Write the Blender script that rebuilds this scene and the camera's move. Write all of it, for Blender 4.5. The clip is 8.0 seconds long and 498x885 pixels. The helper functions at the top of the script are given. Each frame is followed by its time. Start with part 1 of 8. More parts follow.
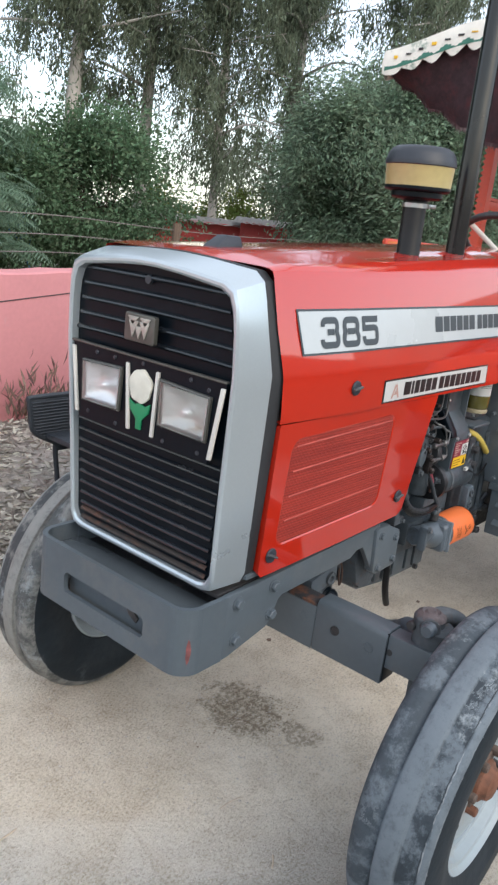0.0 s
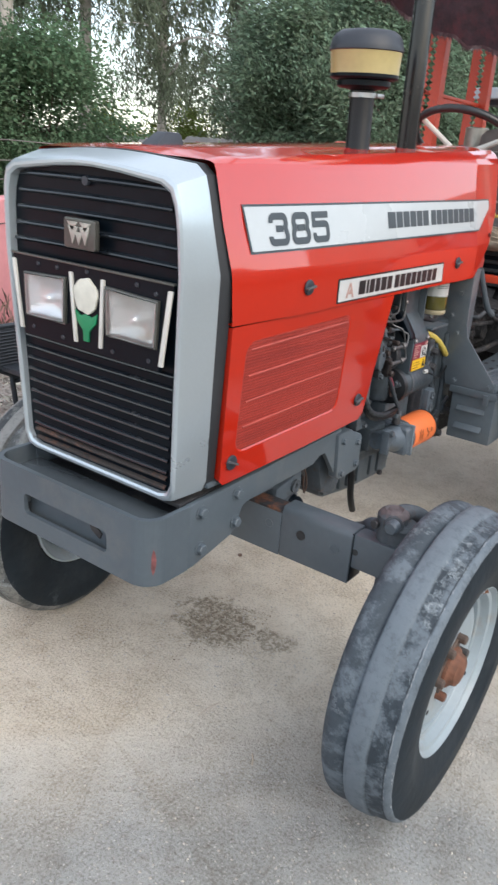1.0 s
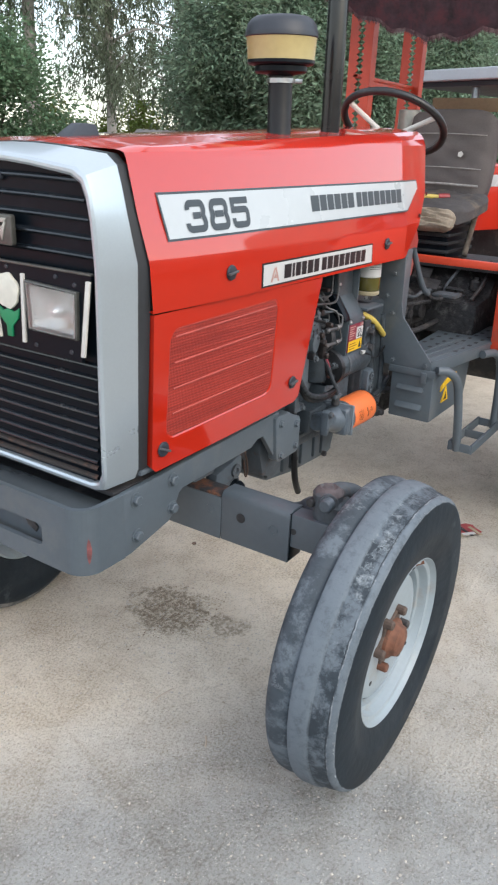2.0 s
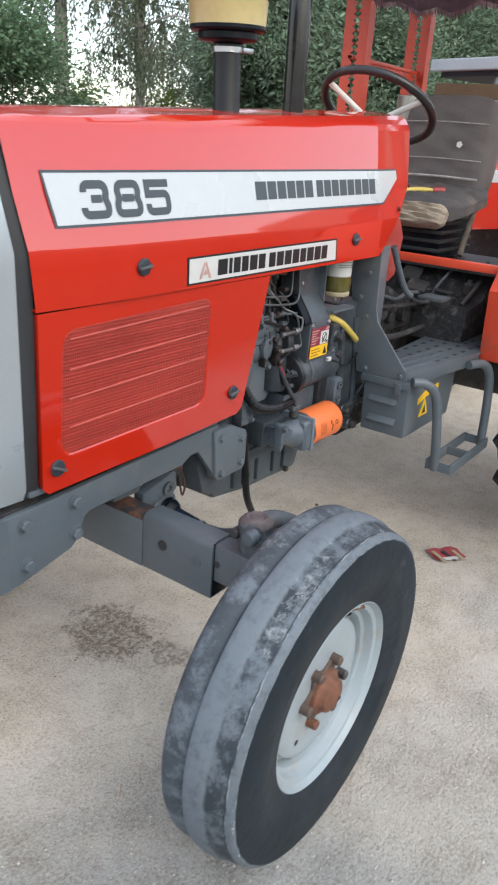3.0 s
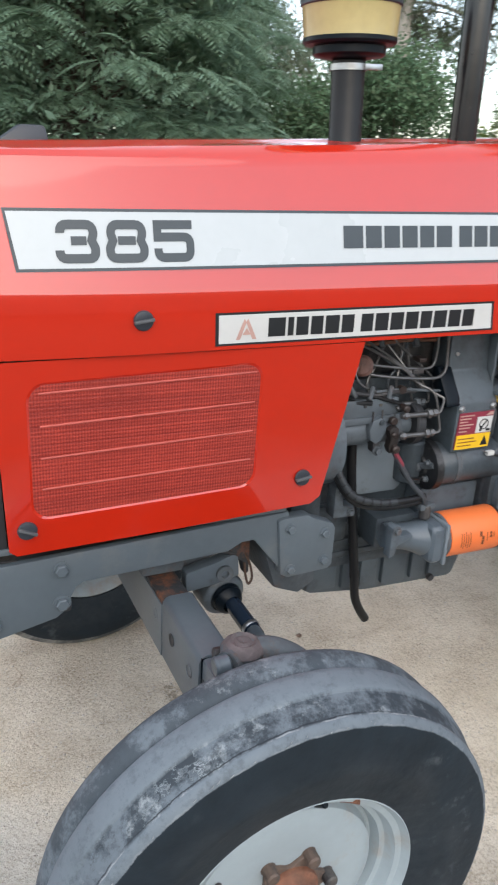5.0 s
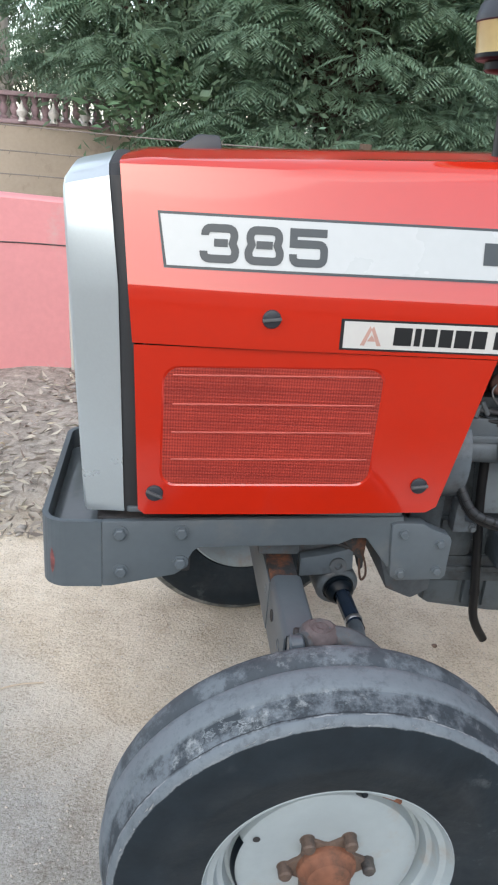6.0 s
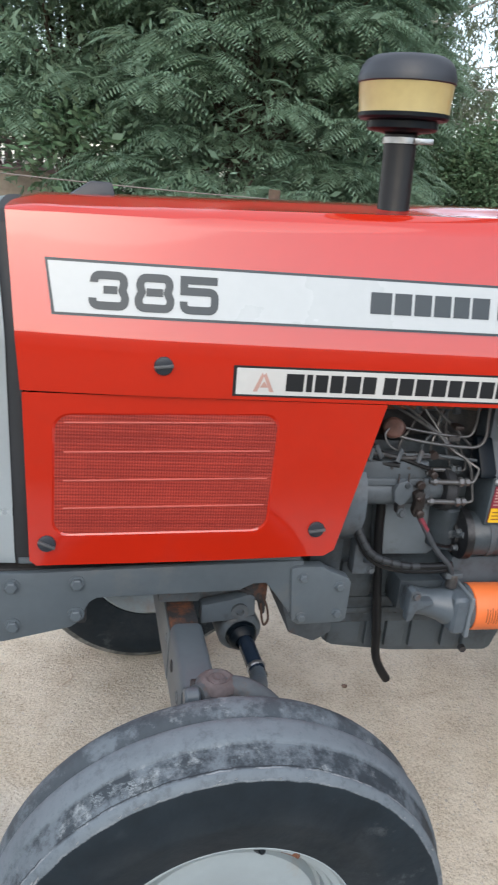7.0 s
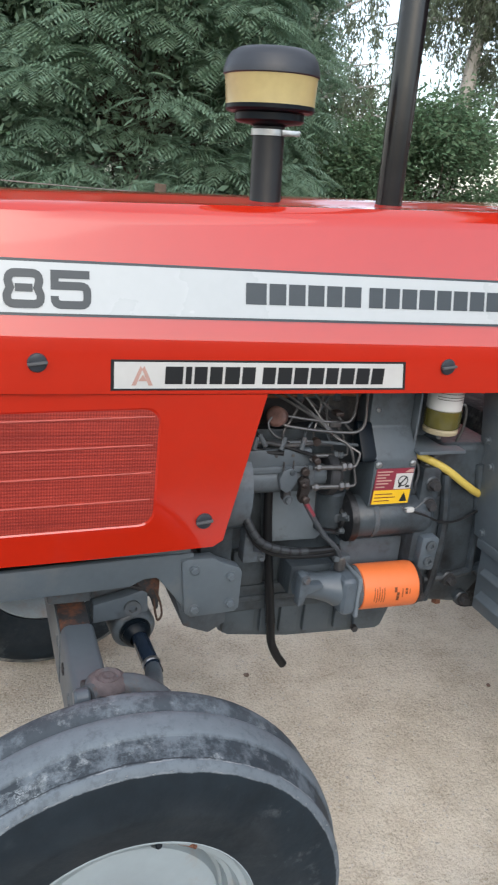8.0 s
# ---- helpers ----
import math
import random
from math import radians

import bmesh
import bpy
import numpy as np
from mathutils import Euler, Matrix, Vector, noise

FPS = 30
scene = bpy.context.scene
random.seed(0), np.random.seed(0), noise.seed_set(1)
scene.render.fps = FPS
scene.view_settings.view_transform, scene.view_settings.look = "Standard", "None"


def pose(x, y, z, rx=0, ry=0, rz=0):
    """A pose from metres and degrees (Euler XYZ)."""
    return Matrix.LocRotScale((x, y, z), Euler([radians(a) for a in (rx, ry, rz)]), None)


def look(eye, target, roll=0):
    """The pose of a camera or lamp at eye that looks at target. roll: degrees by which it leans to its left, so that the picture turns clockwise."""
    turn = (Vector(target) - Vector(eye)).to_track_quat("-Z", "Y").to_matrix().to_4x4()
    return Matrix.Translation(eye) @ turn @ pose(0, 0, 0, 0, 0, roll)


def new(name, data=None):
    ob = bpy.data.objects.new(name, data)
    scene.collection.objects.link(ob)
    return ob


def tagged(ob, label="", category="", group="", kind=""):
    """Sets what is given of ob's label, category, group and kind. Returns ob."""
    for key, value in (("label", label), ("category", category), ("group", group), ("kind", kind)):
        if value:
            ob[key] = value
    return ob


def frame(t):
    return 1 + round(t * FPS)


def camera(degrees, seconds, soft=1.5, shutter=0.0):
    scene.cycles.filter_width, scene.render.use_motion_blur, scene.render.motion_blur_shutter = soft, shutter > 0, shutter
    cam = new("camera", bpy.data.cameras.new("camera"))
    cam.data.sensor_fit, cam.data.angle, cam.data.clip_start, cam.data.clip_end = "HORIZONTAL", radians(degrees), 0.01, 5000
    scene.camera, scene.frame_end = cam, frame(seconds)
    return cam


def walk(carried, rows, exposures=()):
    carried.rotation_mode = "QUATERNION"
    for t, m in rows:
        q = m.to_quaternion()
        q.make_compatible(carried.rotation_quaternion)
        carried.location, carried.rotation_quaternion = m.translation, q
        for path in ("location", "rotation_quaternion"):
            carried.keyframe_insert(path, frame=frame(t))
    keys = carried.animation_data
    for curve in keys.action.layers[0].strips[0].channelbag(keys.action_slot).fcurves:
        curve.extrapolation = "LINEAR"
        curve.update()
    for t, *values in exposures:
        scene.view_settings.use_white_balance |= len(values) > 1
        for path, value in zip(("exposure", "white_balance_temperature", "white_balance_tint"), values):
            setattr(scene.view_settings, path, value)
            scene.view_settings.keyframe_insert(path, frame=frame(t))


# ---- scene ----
cam = camera(36.6, 8.0, soft=2.1, shutter=0.3)
PATH = [
    (0, (-1.136, -1.144, 1.512), (0.373, 0.049, 0.964), 6.9),
    (0.5, (-1.131, -1.135, 1.49), (0.341, 0.062, 0.857), 6.4),
    (1, (-1.109, -1.162, 1.458), (0.416, -0.083, 0.743), 4.5),
    (1.5, (-1.092, -1.192, 1.455), (0.447, -0.153, 0.712), 4.0),
    (2, (-1.082, -1.247, 1.456), (0.483, -0.238, 0.725), 2.5),
    (2.2, (-1.067, -1.261, 1.452), (0.502, -0.252, 0.731), 1.8),
    (3.3, (-0.647, -1.318, 1.437), (0.837, -0.214, 0.676), 5.3),
    (3.5, (-0.589, -1.339, 1.44), (0.804, -0.119, 0.683), 3.6),
    (4, (-0.433, -1.441, 1.463), (0.706, 0.034, 0.737), 4.2),
    (4.2, (-0.382, -1.455, 1.475), (0.718, 0.057, 0.766), 4.2),
    (5.3, (0.015, -1.469, 1.453), (0.613, 0.294, 0.724), 3.5),
    (5.5, (0.042, -1.512, 1.47), (0.485, 0.291, 0.728), 4.3),
    (6, (0.091, -1.594, 1.506), (0.326, 0.237, 0.737), 4.4),
    (6.5, (0.115, -1.593, 1.522), (0.426, 0.261, 0.839), 5.8),
    (7, (0.141, -1.586, 1.522), (0.578, 0.251, 0.862), 5.7),
    (7.5, (0.166, -1.589, 1.52), (0.747, 0.21, 0.869), 5.5),
    (8, (0.178, -1.598, 1.52), (0.861, 0.167, 0.872), 5.6),
]
walk(cam, [(t, look(eye, target, roll)) for t, eye, target, roll in PATH], exposures=[(0.0, 0.71, 6550, 8), (1.0, 0.80, 6550, 8), (3.5, 0.87, 6550, 8), (4.0, 0.87, 6550, 8), (6.0, 0.78, 6550, 8), (8.0, 0.73, 6550, 8)])

# ---- world, sun, exposure ----
SUN_AZ, SUN_EL = 256.0, 34.0
world = bpy.data.worlds.new("sky")
scene.world = world
world.use_nodes = True
wn = world.node_tree.nodes
sky = wn.new("ShaderNodeTexSky")
sky.sky_type = "NISHITA"
sky.sun_disc = False
sky.sun_elevation = radians(SUN_EL)
sky.sun_rotation = radians(90 - SUN_AZ)
sky.air_density, sky.dust_density, sky.ozone_density = 1.0, 1.5, 1.0
# a thin even veil of evening haze over the clear sky
veil = wn.new("ShaderNodeMix")
veil.data_type, veil.blend_type = "RGBA", "ADD"
veil.inputs["Factor"].default_value = 1.0
veil.inputs[7].default_value = (3.3, 3.2, 3.1, 1)
world.node_tree.links.new(sky.outputs["Color"], veil.inputs[6])
world.node_tree.links.new(veil.outputs[2], wn["Background"].inputs["Color"])
wn["Background"].inputs["Strength"].default_value = 0.15
sun_data = bpy.data.lights.new("sun", "SUN")
sun_data.energy, sun_data.angle, sun_data.color = 0.4, radians(60), (1.0, 0.95, 0.89)
sun = new("sun", sun_data)
sun_dir = Vector((math.cos(radians(SUN_AZ)) * math.cos(radians(SUN_EL + 20)), math.sin(radians(SUN_AZ)) * math.cos(radians(SUN_EL + 20)), math.sin(radians(SUN_EL + 20))))
sun.matrix_world = look(sun_dir * 20, (0, 0, 0))


# ---- materials ----
def material(name, color, rough=0.5, metal=0.0, vary=0.15, scale=6.0, fine=60.0, bump=0.15, coat=0.0, spec=0.5,
             dirt=None, dirt_amount=0.0, dirt_scale=4.0, rough_vary=0.1, coat_ior=1.5, coat_rough=0.09):
    """A painted or bare surface: two scales of tone, a dirt layer with a shape of its own, fine relief."""
    m = bpy.data.materials.new(name)
    m.use_nodes = True
    nt = m.node_tree
    n, l = nt.nodes, nt.links
    p = n["Principled BSDF"]
    co = n.new("ShaderNodeTexCoord")
    big = n.new("ShaderNodeTexNoise")
    big.inputs["Scale"].default_value, big.inputs["Detail"].default_value = scale, 6
    small = n.new("ShaderNodeTexNoise")
    small.inputs["Scale"].default_value, small.inputs["Detail"].default_value = fine, 4
    l.new(co.outputs["Object"], big.inputs["Vector"])
    l.new(co.outputs["Object"], small.inputs["Vector"])
    mixn = n.new("ShaderNodeMath")
    mixn.operation = "MULTIPLY_ADD"
    l.new(small.outputs["Fac"], mixn.inputs[0])
    mixn.inputs[1].default_value = 0.5
    l.new(big.outputs["Fac"], mixn.inputs[2])
    ramp = n.new("ShaderNodeMapRange")
    ramp.inputs["From Min"].default_value, ramp.inputs["From Max"].default_value = 0.45, 1.05
    ramp.inputs["To Min"].default_value, ramp.inputs["To Max"].default_value = 1 - vary, 1 + vary
    l.new(mixn.outputs[0], ramp.inputs["Value"])
    tone = n.new("ShaderNodeVectorMath")
    tone.operation = "SCALE"
    tone.inputs[0].default_value = color[:3]
    l.new(ramp.outputs[0], tone.inputs["Scale"])
    out = tone.outputs[0]
    if dirt:
        dn = n.new("ShaderNodeTexNoise")
        dn.inputs["Scale"].default_value, dn.inputs["Detail"].default_value, dn.inputs["Roughness"].default_value = dirt_scale, 8, 0.7
        l.new(co.outputs["Object"], dn.inputs["Vector"])
        dr = n.new("ShaderNodeMapRange")
        dr.inputs["From Min"].default_value, dr.inputs["From Max"].default_value = 0.62 - dirt_amount * 0.25, 0.72 - dirt_amount * 0.1
        l.new(dn.outputs["Fac"], dr.inputs["Value"])
        mx = n.new("ShaderNodeMix")
        mx.data_type = "RGBA"
        l.new(dr.outputs[0], mx.inputs["Factor"])
        l.new(out, mx.inputs[6])
        mx.inputs[7].default_value = (*dirt, 1)
        out = mx.outputs[2]
    l.new(out, p.inputs["Base Color"])
    rr = n.new("ShaderNodeMapRange")
    rr.inputs["To Min"].default_value, rr.inputs["To Max"].default_value = max(0.02, rough - rough_vary), min(1, rough + rough_vary)
    l.new(big.outputs["Fac"], rr.inputs["Value"])
    l.new(rr.outputs[0], p.inputs["Roughness"])
    p.inputs["Metallic"].default_value = metal
    p.inputs["Coat Weight"].default_value = coat
    p.inputs["Coat Roughness"].default_value = coat_rough
    p.inputs["Coat IOR"].default_value = coat_ior
    p.inputs["Specular IOR Level"].default_value = spec
    if bump:
        b = n.new("ShaderNodeBump")
        b.inputs["Strength"].default_value, b.inputs["Distance"].default_value = bump, 0.01
        l.new(mixn.outputs[0], b.inputs["Height"])
        l.new(b.outputs[0], p.inputs["Normal"])
    return m


def leaf_material(name, color, vary=0.35, through_light=0.3):
    m = bpy.data.materials.new(name)
    m.use_nodes = True
    n, l = m.node_tree.nodes, m.node_tree.links
    p, out = n["Principled BSDF"], n["Material Output"]
    geo = n.new("ShaderNodeNewGeometry")
    rng = n.new("ShaderNodeMapRange")
    rng.inputs["To Min"].default_value, rng.inputs["To Max"].default_value = 1 - vary, 1 + vary
    l.new(geo.outputs["Random Per Island"], rng.inputs["Value"])
    hue = n.new("ShaderNodeHueSaturation")
    hue.inputs["Color"].default_value = (*color, 1)
    h2 = n.new("ShaderNodeMapRange")
    h2.inputs["To Min"].default_value, h2.inputs["To Max"].default_value = 0.47, 0.53
    l.new(geo.outputs["Random Per Island"], h2.inputs["Value"])
    l.new(h2.outputs[0], hue.inputs["Hue"])
    l.new(rng.outputs[0], hue.inputs["Value"])
    l.new(hue.outputs[0], p.inputs["Base Color"])
    p.inputs["Roughness"].default_value = 0.62
    p.inputs["Specular IOR Level"].default_value = 0.25
    tr = n.new("ShaderNodeBsdfTranslucent")
    l.new(hue.outputs[0], tr.inputs["Color"])
    mx = n.new("ShaderNodeMixShader")
    mx.inputs[0].default_value = through_light
    l.new(p.outputs[0], mx.inputs[1])
    l.new(tr.outputs[0], mx.inputs[2])
    l.new(mx.outputs[0], out.inputs["Surface"])
    return m


RED = material("red_gloss_paint", (0.468, 0.0185, 0.0055), 0.35, vary=0.05, scale=3, fine=25, bump=0.006, coat=1.0, rough_vary=0.06, coat_ior=1.75, spec=0.12, coat_rough=0.05)
RED_OLD = material("red_worn_paint", (0.64, 0.070, 0.030), 0.42, vary=0.12, scale=5, bump=0.05, dirt=(0.28, 0.10, 0.07), dirt_amount=0.25)
SILVER = material("silver_paint", (0.50, 0.565, 0.60), 0.30, metal=0.55, vary=0.05, scale=3, fine=200, bump=0.01, coat=0.3)
GREY = material("grey_chassis_paint", (0.085, 0.105, 0.12), 0.42, vary=0.12, scale=5, bump=0.05, dirt=(0.128, 0.136, 0.138), dirt_amount=0.35, dirt_scale=3)
GREY_LIGHT_PAINT = material("clean_grey_engine_paint", (0.080, 0.100, 0.118), 0.38, vary=0.16, scale=10, bump=0.12, dirt=(0.04, 0.04, 0.042), dirt_amount=0.35, dirt_scale=9)
SLATE_TAPE = material("dull_slate_tape", (0.045, 0.052, 0.060), 0.55, vary=0.25, scale=30, bump=0.2)
LINE_STEEL = material("dull_steel_line", (0.13, 0.13, 0.13), 0.4, metal=0.6, vary=0.25, scale=30, bump=0.05)
CREAM_RING = material("aged_cream_ring", (0.36, 0.31, 0.20), 0.5, vary=0.15, scale=20)
CLOTH_SEAT = material("worn_seat_cloth", (0.075, 0.070, 0.070), 0.9, vary=0.3, scale=9, fine=180, bump=0.3, dirt=(0.20, 0.155, 0.11), dirt_amount=0.30)
GREY_ENGINE = material("grey_engine_paint", (0.044, 0.056, 0.066), 0.40, vary=0.30, scale=12, bump=0.30, dirt=(0.010, 0.010, 0.011), dirt_amount=0.5, dirt_scale=7)
GREY_ENGINE_CLEAN = material("dark_grey_sheet_paint", (0.060, 0.076, 0.088), 0.42, vary=0.14, scale=9, bump=0.06, dirt=(0.025, 0.026, 0.028), dirt_amount=0.35, dirt_scale=8)
GREY_LIGHT = material("light_grey_metal", (0.25, 0.28, 0.30), 0.35, metal=0.6, vary=0.15, scale=10)
BLACK = material("black_plastic", (0.003, 0.006, 0.0095), 0.34, spec=0.16, vary=0.25, scale=8, bump=0.03, dirt=(0.009, 0.014, 0.019), dirt_amount=0.2, dirt_scale=6)
BLACK_RUBBER = material("black_rubber", (0.02, 0.022, 0.025), 0.6, vary=0.2, scale=10, bump=0.1)
HOSE = material("black_hose", (0.008, 0.0085, 0.0095), 0.38, spec=0.35, vary=0.2, scale=20, bump=0.05)
DARK_SLATE = material("dark_slate_plastic", (0.026, 0.031, 0.040), 0.45, vary=0.15, scale=8, bump=0.05)
WHITE_STRIP = material("off_white_strip", (0.62, 0.60, 0.55), 0.5, vary=0.08, scale=12)
DECAL_SILVER = material("silver_decal", (0.445, 0.478, 0.488), 0.28, metal=0.0, vary=0.04, scale=4, bump=0.0, coat=0.3)
DECAL_DARK = material("charcoal_decal_ink", (0.038, 0.049, 0.057), 0.4, vary=0.1, bump=0.0)
DECAL_BLACK = material("black_decal_ink", (0.012, 0.014, 0.016), 0.4, vary=0.1, bump=0.0)
DECAL_FADED = material("faded_red_ink", (0.45, 0.28, 0.24), 0.5, vary=0.2, bump=0.0)
DECAL_WHITE = material("white_label", (0.53, 0.535, 0.52), 0.4, vary=0.06, bump=0.0)
DECAL_YELLOW = material("yellow_label", (0.75, 0.46, 0.02), 0.4, vary=0.06, bump=0.0)
DECAL_MAROON = material("maroon_label", (0.22, 0.03, 0.05), 0.4, vary=0.1, bump=0.0)
GREEN_INK = material("green_badge_ink", (0.01, 0.22, 0.09), 0.4, vary=0.08, bump=0.0)
CREAM = material("cream_badge", (0.66, 0.64, 0.55), 0.5, vary=0.12, scale=40, bump=0.02)
EMBLEM = material("dull_emblem_metal", (0.10, 0.10, 0.09), 0.35, metal=0.4, vary=0.2, scale=30)
EMBLEM_BRIGHT = material("bright_emblem_metal", (0.42, 0.41, 0.37), 0.35, metal=0.4, vary=0.12, scale=30)
CHROME_DULL = material("dulled_reflector", (0.64, 0.64, 0.61), 0.45, metal=0.9, vary=0.12, scale=20, bump=0.0, dirt=(0.30, 0.19, 0.12), dirt_amount=0.25, dirt_scale=14)
CHROME = material("reflector_chrome", (0.88, 0.89, 0.90), 0.32, metal=1.0, vary=0.05, bump=0.0)
STEEL = material("steel_clamp", (0.45, 0.46, 0.47), 0.3, metal=0.9, vary=0.12, scale=15)
RUST = material("rusty_iron", (0.19, 0.080, 0.046), 0.75, vary=0.35, scale=25, bump=0.4, dirt=(0.08, 0.045, 0.03), dirt_amount=0.5, dirt_scale=18)
RUSTY_GREY = material("greasy_grey_iron", (0.066, 0.078, 0.088), 0.7, vary=0.35, scale=18, bump=0.4, dirt=(0.085, 0.056, 0.045), dirt_amount=0.32, dirt_scale=22)
ORANGE = material("orange_filter_paint", (0.74, 0.17, 0.045), 0.45, vary=0.06, scale=10, bump=0.01)
AMBER = material("orange_lamp_plastic", (0.62, 0.16, 0.02), 0.25, vary=0.1, scale=20, bump=0.0)
YELLOW_HOSE = material("yellow_hose", (0.55, 0.42, 0.09), 0.45, vary=0.08, bump=0.02)
PINK_WIRE = material("pink_wire", (0.20, 0.030, 0.045), 0.5, vary=0.05, bump=0.0)
RIM = material("pale_rim_paint", (0.31, 0.365, 0.39), 0.38, vary=0.08, scale=6, bump=0.04, dirt=(0.3, 0.27, 0.23), dirt_amount=0.3, dirt_scale=4)
CLOTH = material("grey_seat_cloth", (0.125, 0.108, 0.102), 0.85, vary=0.25, scale=6, fine=220, bump=0.2)
CLOTH_DUSTY = material("dusty_pale_cloth", (0.30, 0.25, 0.19), 0.9, vary=0.3, scale=9, fine=180, bump=0.3, dirt=(0.10, 0.085, 0.07), dirt_amount=0.6)
BOARD = material("brown_board", (0.26, 0.17, 0.10), 0.7, vary=0.2, scale=4, fine=70, bump=0.15)
CANOPY = material("dark_red_canopy_cloth", (0.040, 0.022, 0.028), 0.85, vary=0.6, scale=26, fine=80, bump=0.3, dirt=(0.078, 0.024, 0.030), dirt_amount=0.6, dirt_scale=16)
CANOPY_EDGE = material("white_printed_valance", (0.78, 0.76, 0.69), 0.75, vary=0.12, scale=10, bump=0.1, dirt=(0.10, 0.2, 0.14), dirt_amount=0.25, dirt_scale=14)
MUD = material("dusty_black_iron", (0.028, 0.028, 0.03), 0.6, vary=0.4, scale=10, bump=0.5, dirt=(0.10, 0.09, 0.08), dirt_amount=0.4, dirt_scale=9)
PINK = material("pink_wall_paint", (0.64, 0.27, 0.28), 0.75, vary=0.09, scale=1.2, fine=30, bump=0.12, dirt=(0.56, 0.38, 0.37), dirt_amount=0.25, dirt_scale=1.6)
CREAM_WALL = material("weathered_cream_render", (0.36, 0.31, 0.25), 0.85, vary=0.12, scale=1.5, fine=25, bump=0.2, dirt=(0.22, 0.18, 0.15), dirt_amount=0.35, dirt_scale=1.4)
MAUVE = material("mauve_baluster_paint", (0.30, 0.22, 0.24), 0.8, vary=0.2, scale=8, bump=0.15)
WHITE_KNOB = material("white_finial_paint", (0.62, 0.60, 0.58), 0.6, vary=0.1, scale=12)
BRICK_RED = material("red_washed_wall", (0.40, 0.055, 0.05), 0.8, vary=0.2, scale=2, fine=20, bump=0.2)
ROOF_GREY = material("weathered_sheet_roof", (0.34, 0.33, 0.32), 0.6, vary=0.25, scale=5, bump=0.2)
BLUE = material("blue_sheet_paint", (0.10, 0.24, 0.42), 0.5, vary=0.12, scale=5)
WIRE = material("fence_wire", (0.22, 0.20, 0.18), 0.6, metal=0.4, vary=0.2, scale=30)
POST_WOOD = material("weathered_fence_post", (0.12, 0.085, 0.06), 0.9, vary=0.3, scale=6, fine=50, bump=0.4)
BARK_PALE = material("pale_eucalyptus_bark", (0.38, 0.36, 0.33), 0.85, vary=0.25, scale=1.6, fine=14, bump=0.4, dirt=(0.27, 0.24, 0.20), dirt_amount=0.35, dirt_scale=2)
BARK_DARK = material("dark_bark", (0.075, 0.058, 0.045), 0.9, vary=0.35, scale=4, fine=30, bump=0.6)
LEAF_FERN = leaf_material("feathery_green_leaves", (0.200, 0.298, 0.205), 0.30, 0.5)
LEAF_DARK = leaf_material("dark_green_leaves", (0.190, 0.262, 0.178), 0.5, 0.45)
LEAF_BUSH = leaf_material("shrub_green_leaves", (0.138, 0.218, 0.125), 0.4, 0.4)
LEAF_GUM = leaf_material("grey_green_hanging_leaves", (0.165, 0.195, 0.135), 0.4, 0.5)
LEAF_YELLOW = leaf_material("yellow_green_leaves", (0.16, 0.20, 0.05))
DRY_LEAF = leaf_material("dry_leaf_litter", (0.40, 0.34, 0.27), 0.5, 0.1)
GREY_LEAF = leaf_material("grey_beige_dry_leaf", (0.43, 0.40, 0.345), 0.45, 0.1)
STONE = material("grey_rubble_stone", (0.38, 0.36, 0.33), 0.9, vary=0.3, scale=12, bump=0.3)
PALE_TWIG = material("pale_dry_twig", (0.50, 0.42, 0.32), 0.8, vary=0.15)
LITTER_RED = material("red_foil_packet", (0.30, 0.028, 0.03), 0.3, vary=0.2, scale=30)
WICKER = material("dark_woven_plastic", (0.035, 0.042, 0.05), 0.5, vary=0.25, scale=10, fine=90, bump=0.5)


def glass_material(name, tint, rough):
    m = bpy.data.materials.new(name)
    m.use_nodes = True
    p = m.node_tree.nodes["Principled BSDF"]
    p.inputs["Base Color"].default_value = (*tint, 1)
    p.inputs["Transmission Weight"].default_value = 1.0
    p.inputs["Roughness"].default_value = rough
    p.inputs["IOR"].default_value = 1.45
    return m


LENS_GLASS = glass_material("ribbed_lens_glass", (0.97, 0.98, 0.98), 0.30)
BOWL_GLASS = material("aged_yellow_bowl", (0.42, 0.34, 0.15), 0.35, vary=0.12, scale=8, bump=0.02, coat=0.3)
FUEL_BOWL = material("olive_fuel_bowl", (0.098, 0.088, 0.022), 0.12, vary=0.2, scale=14, bump=0.0, coat=0.6)


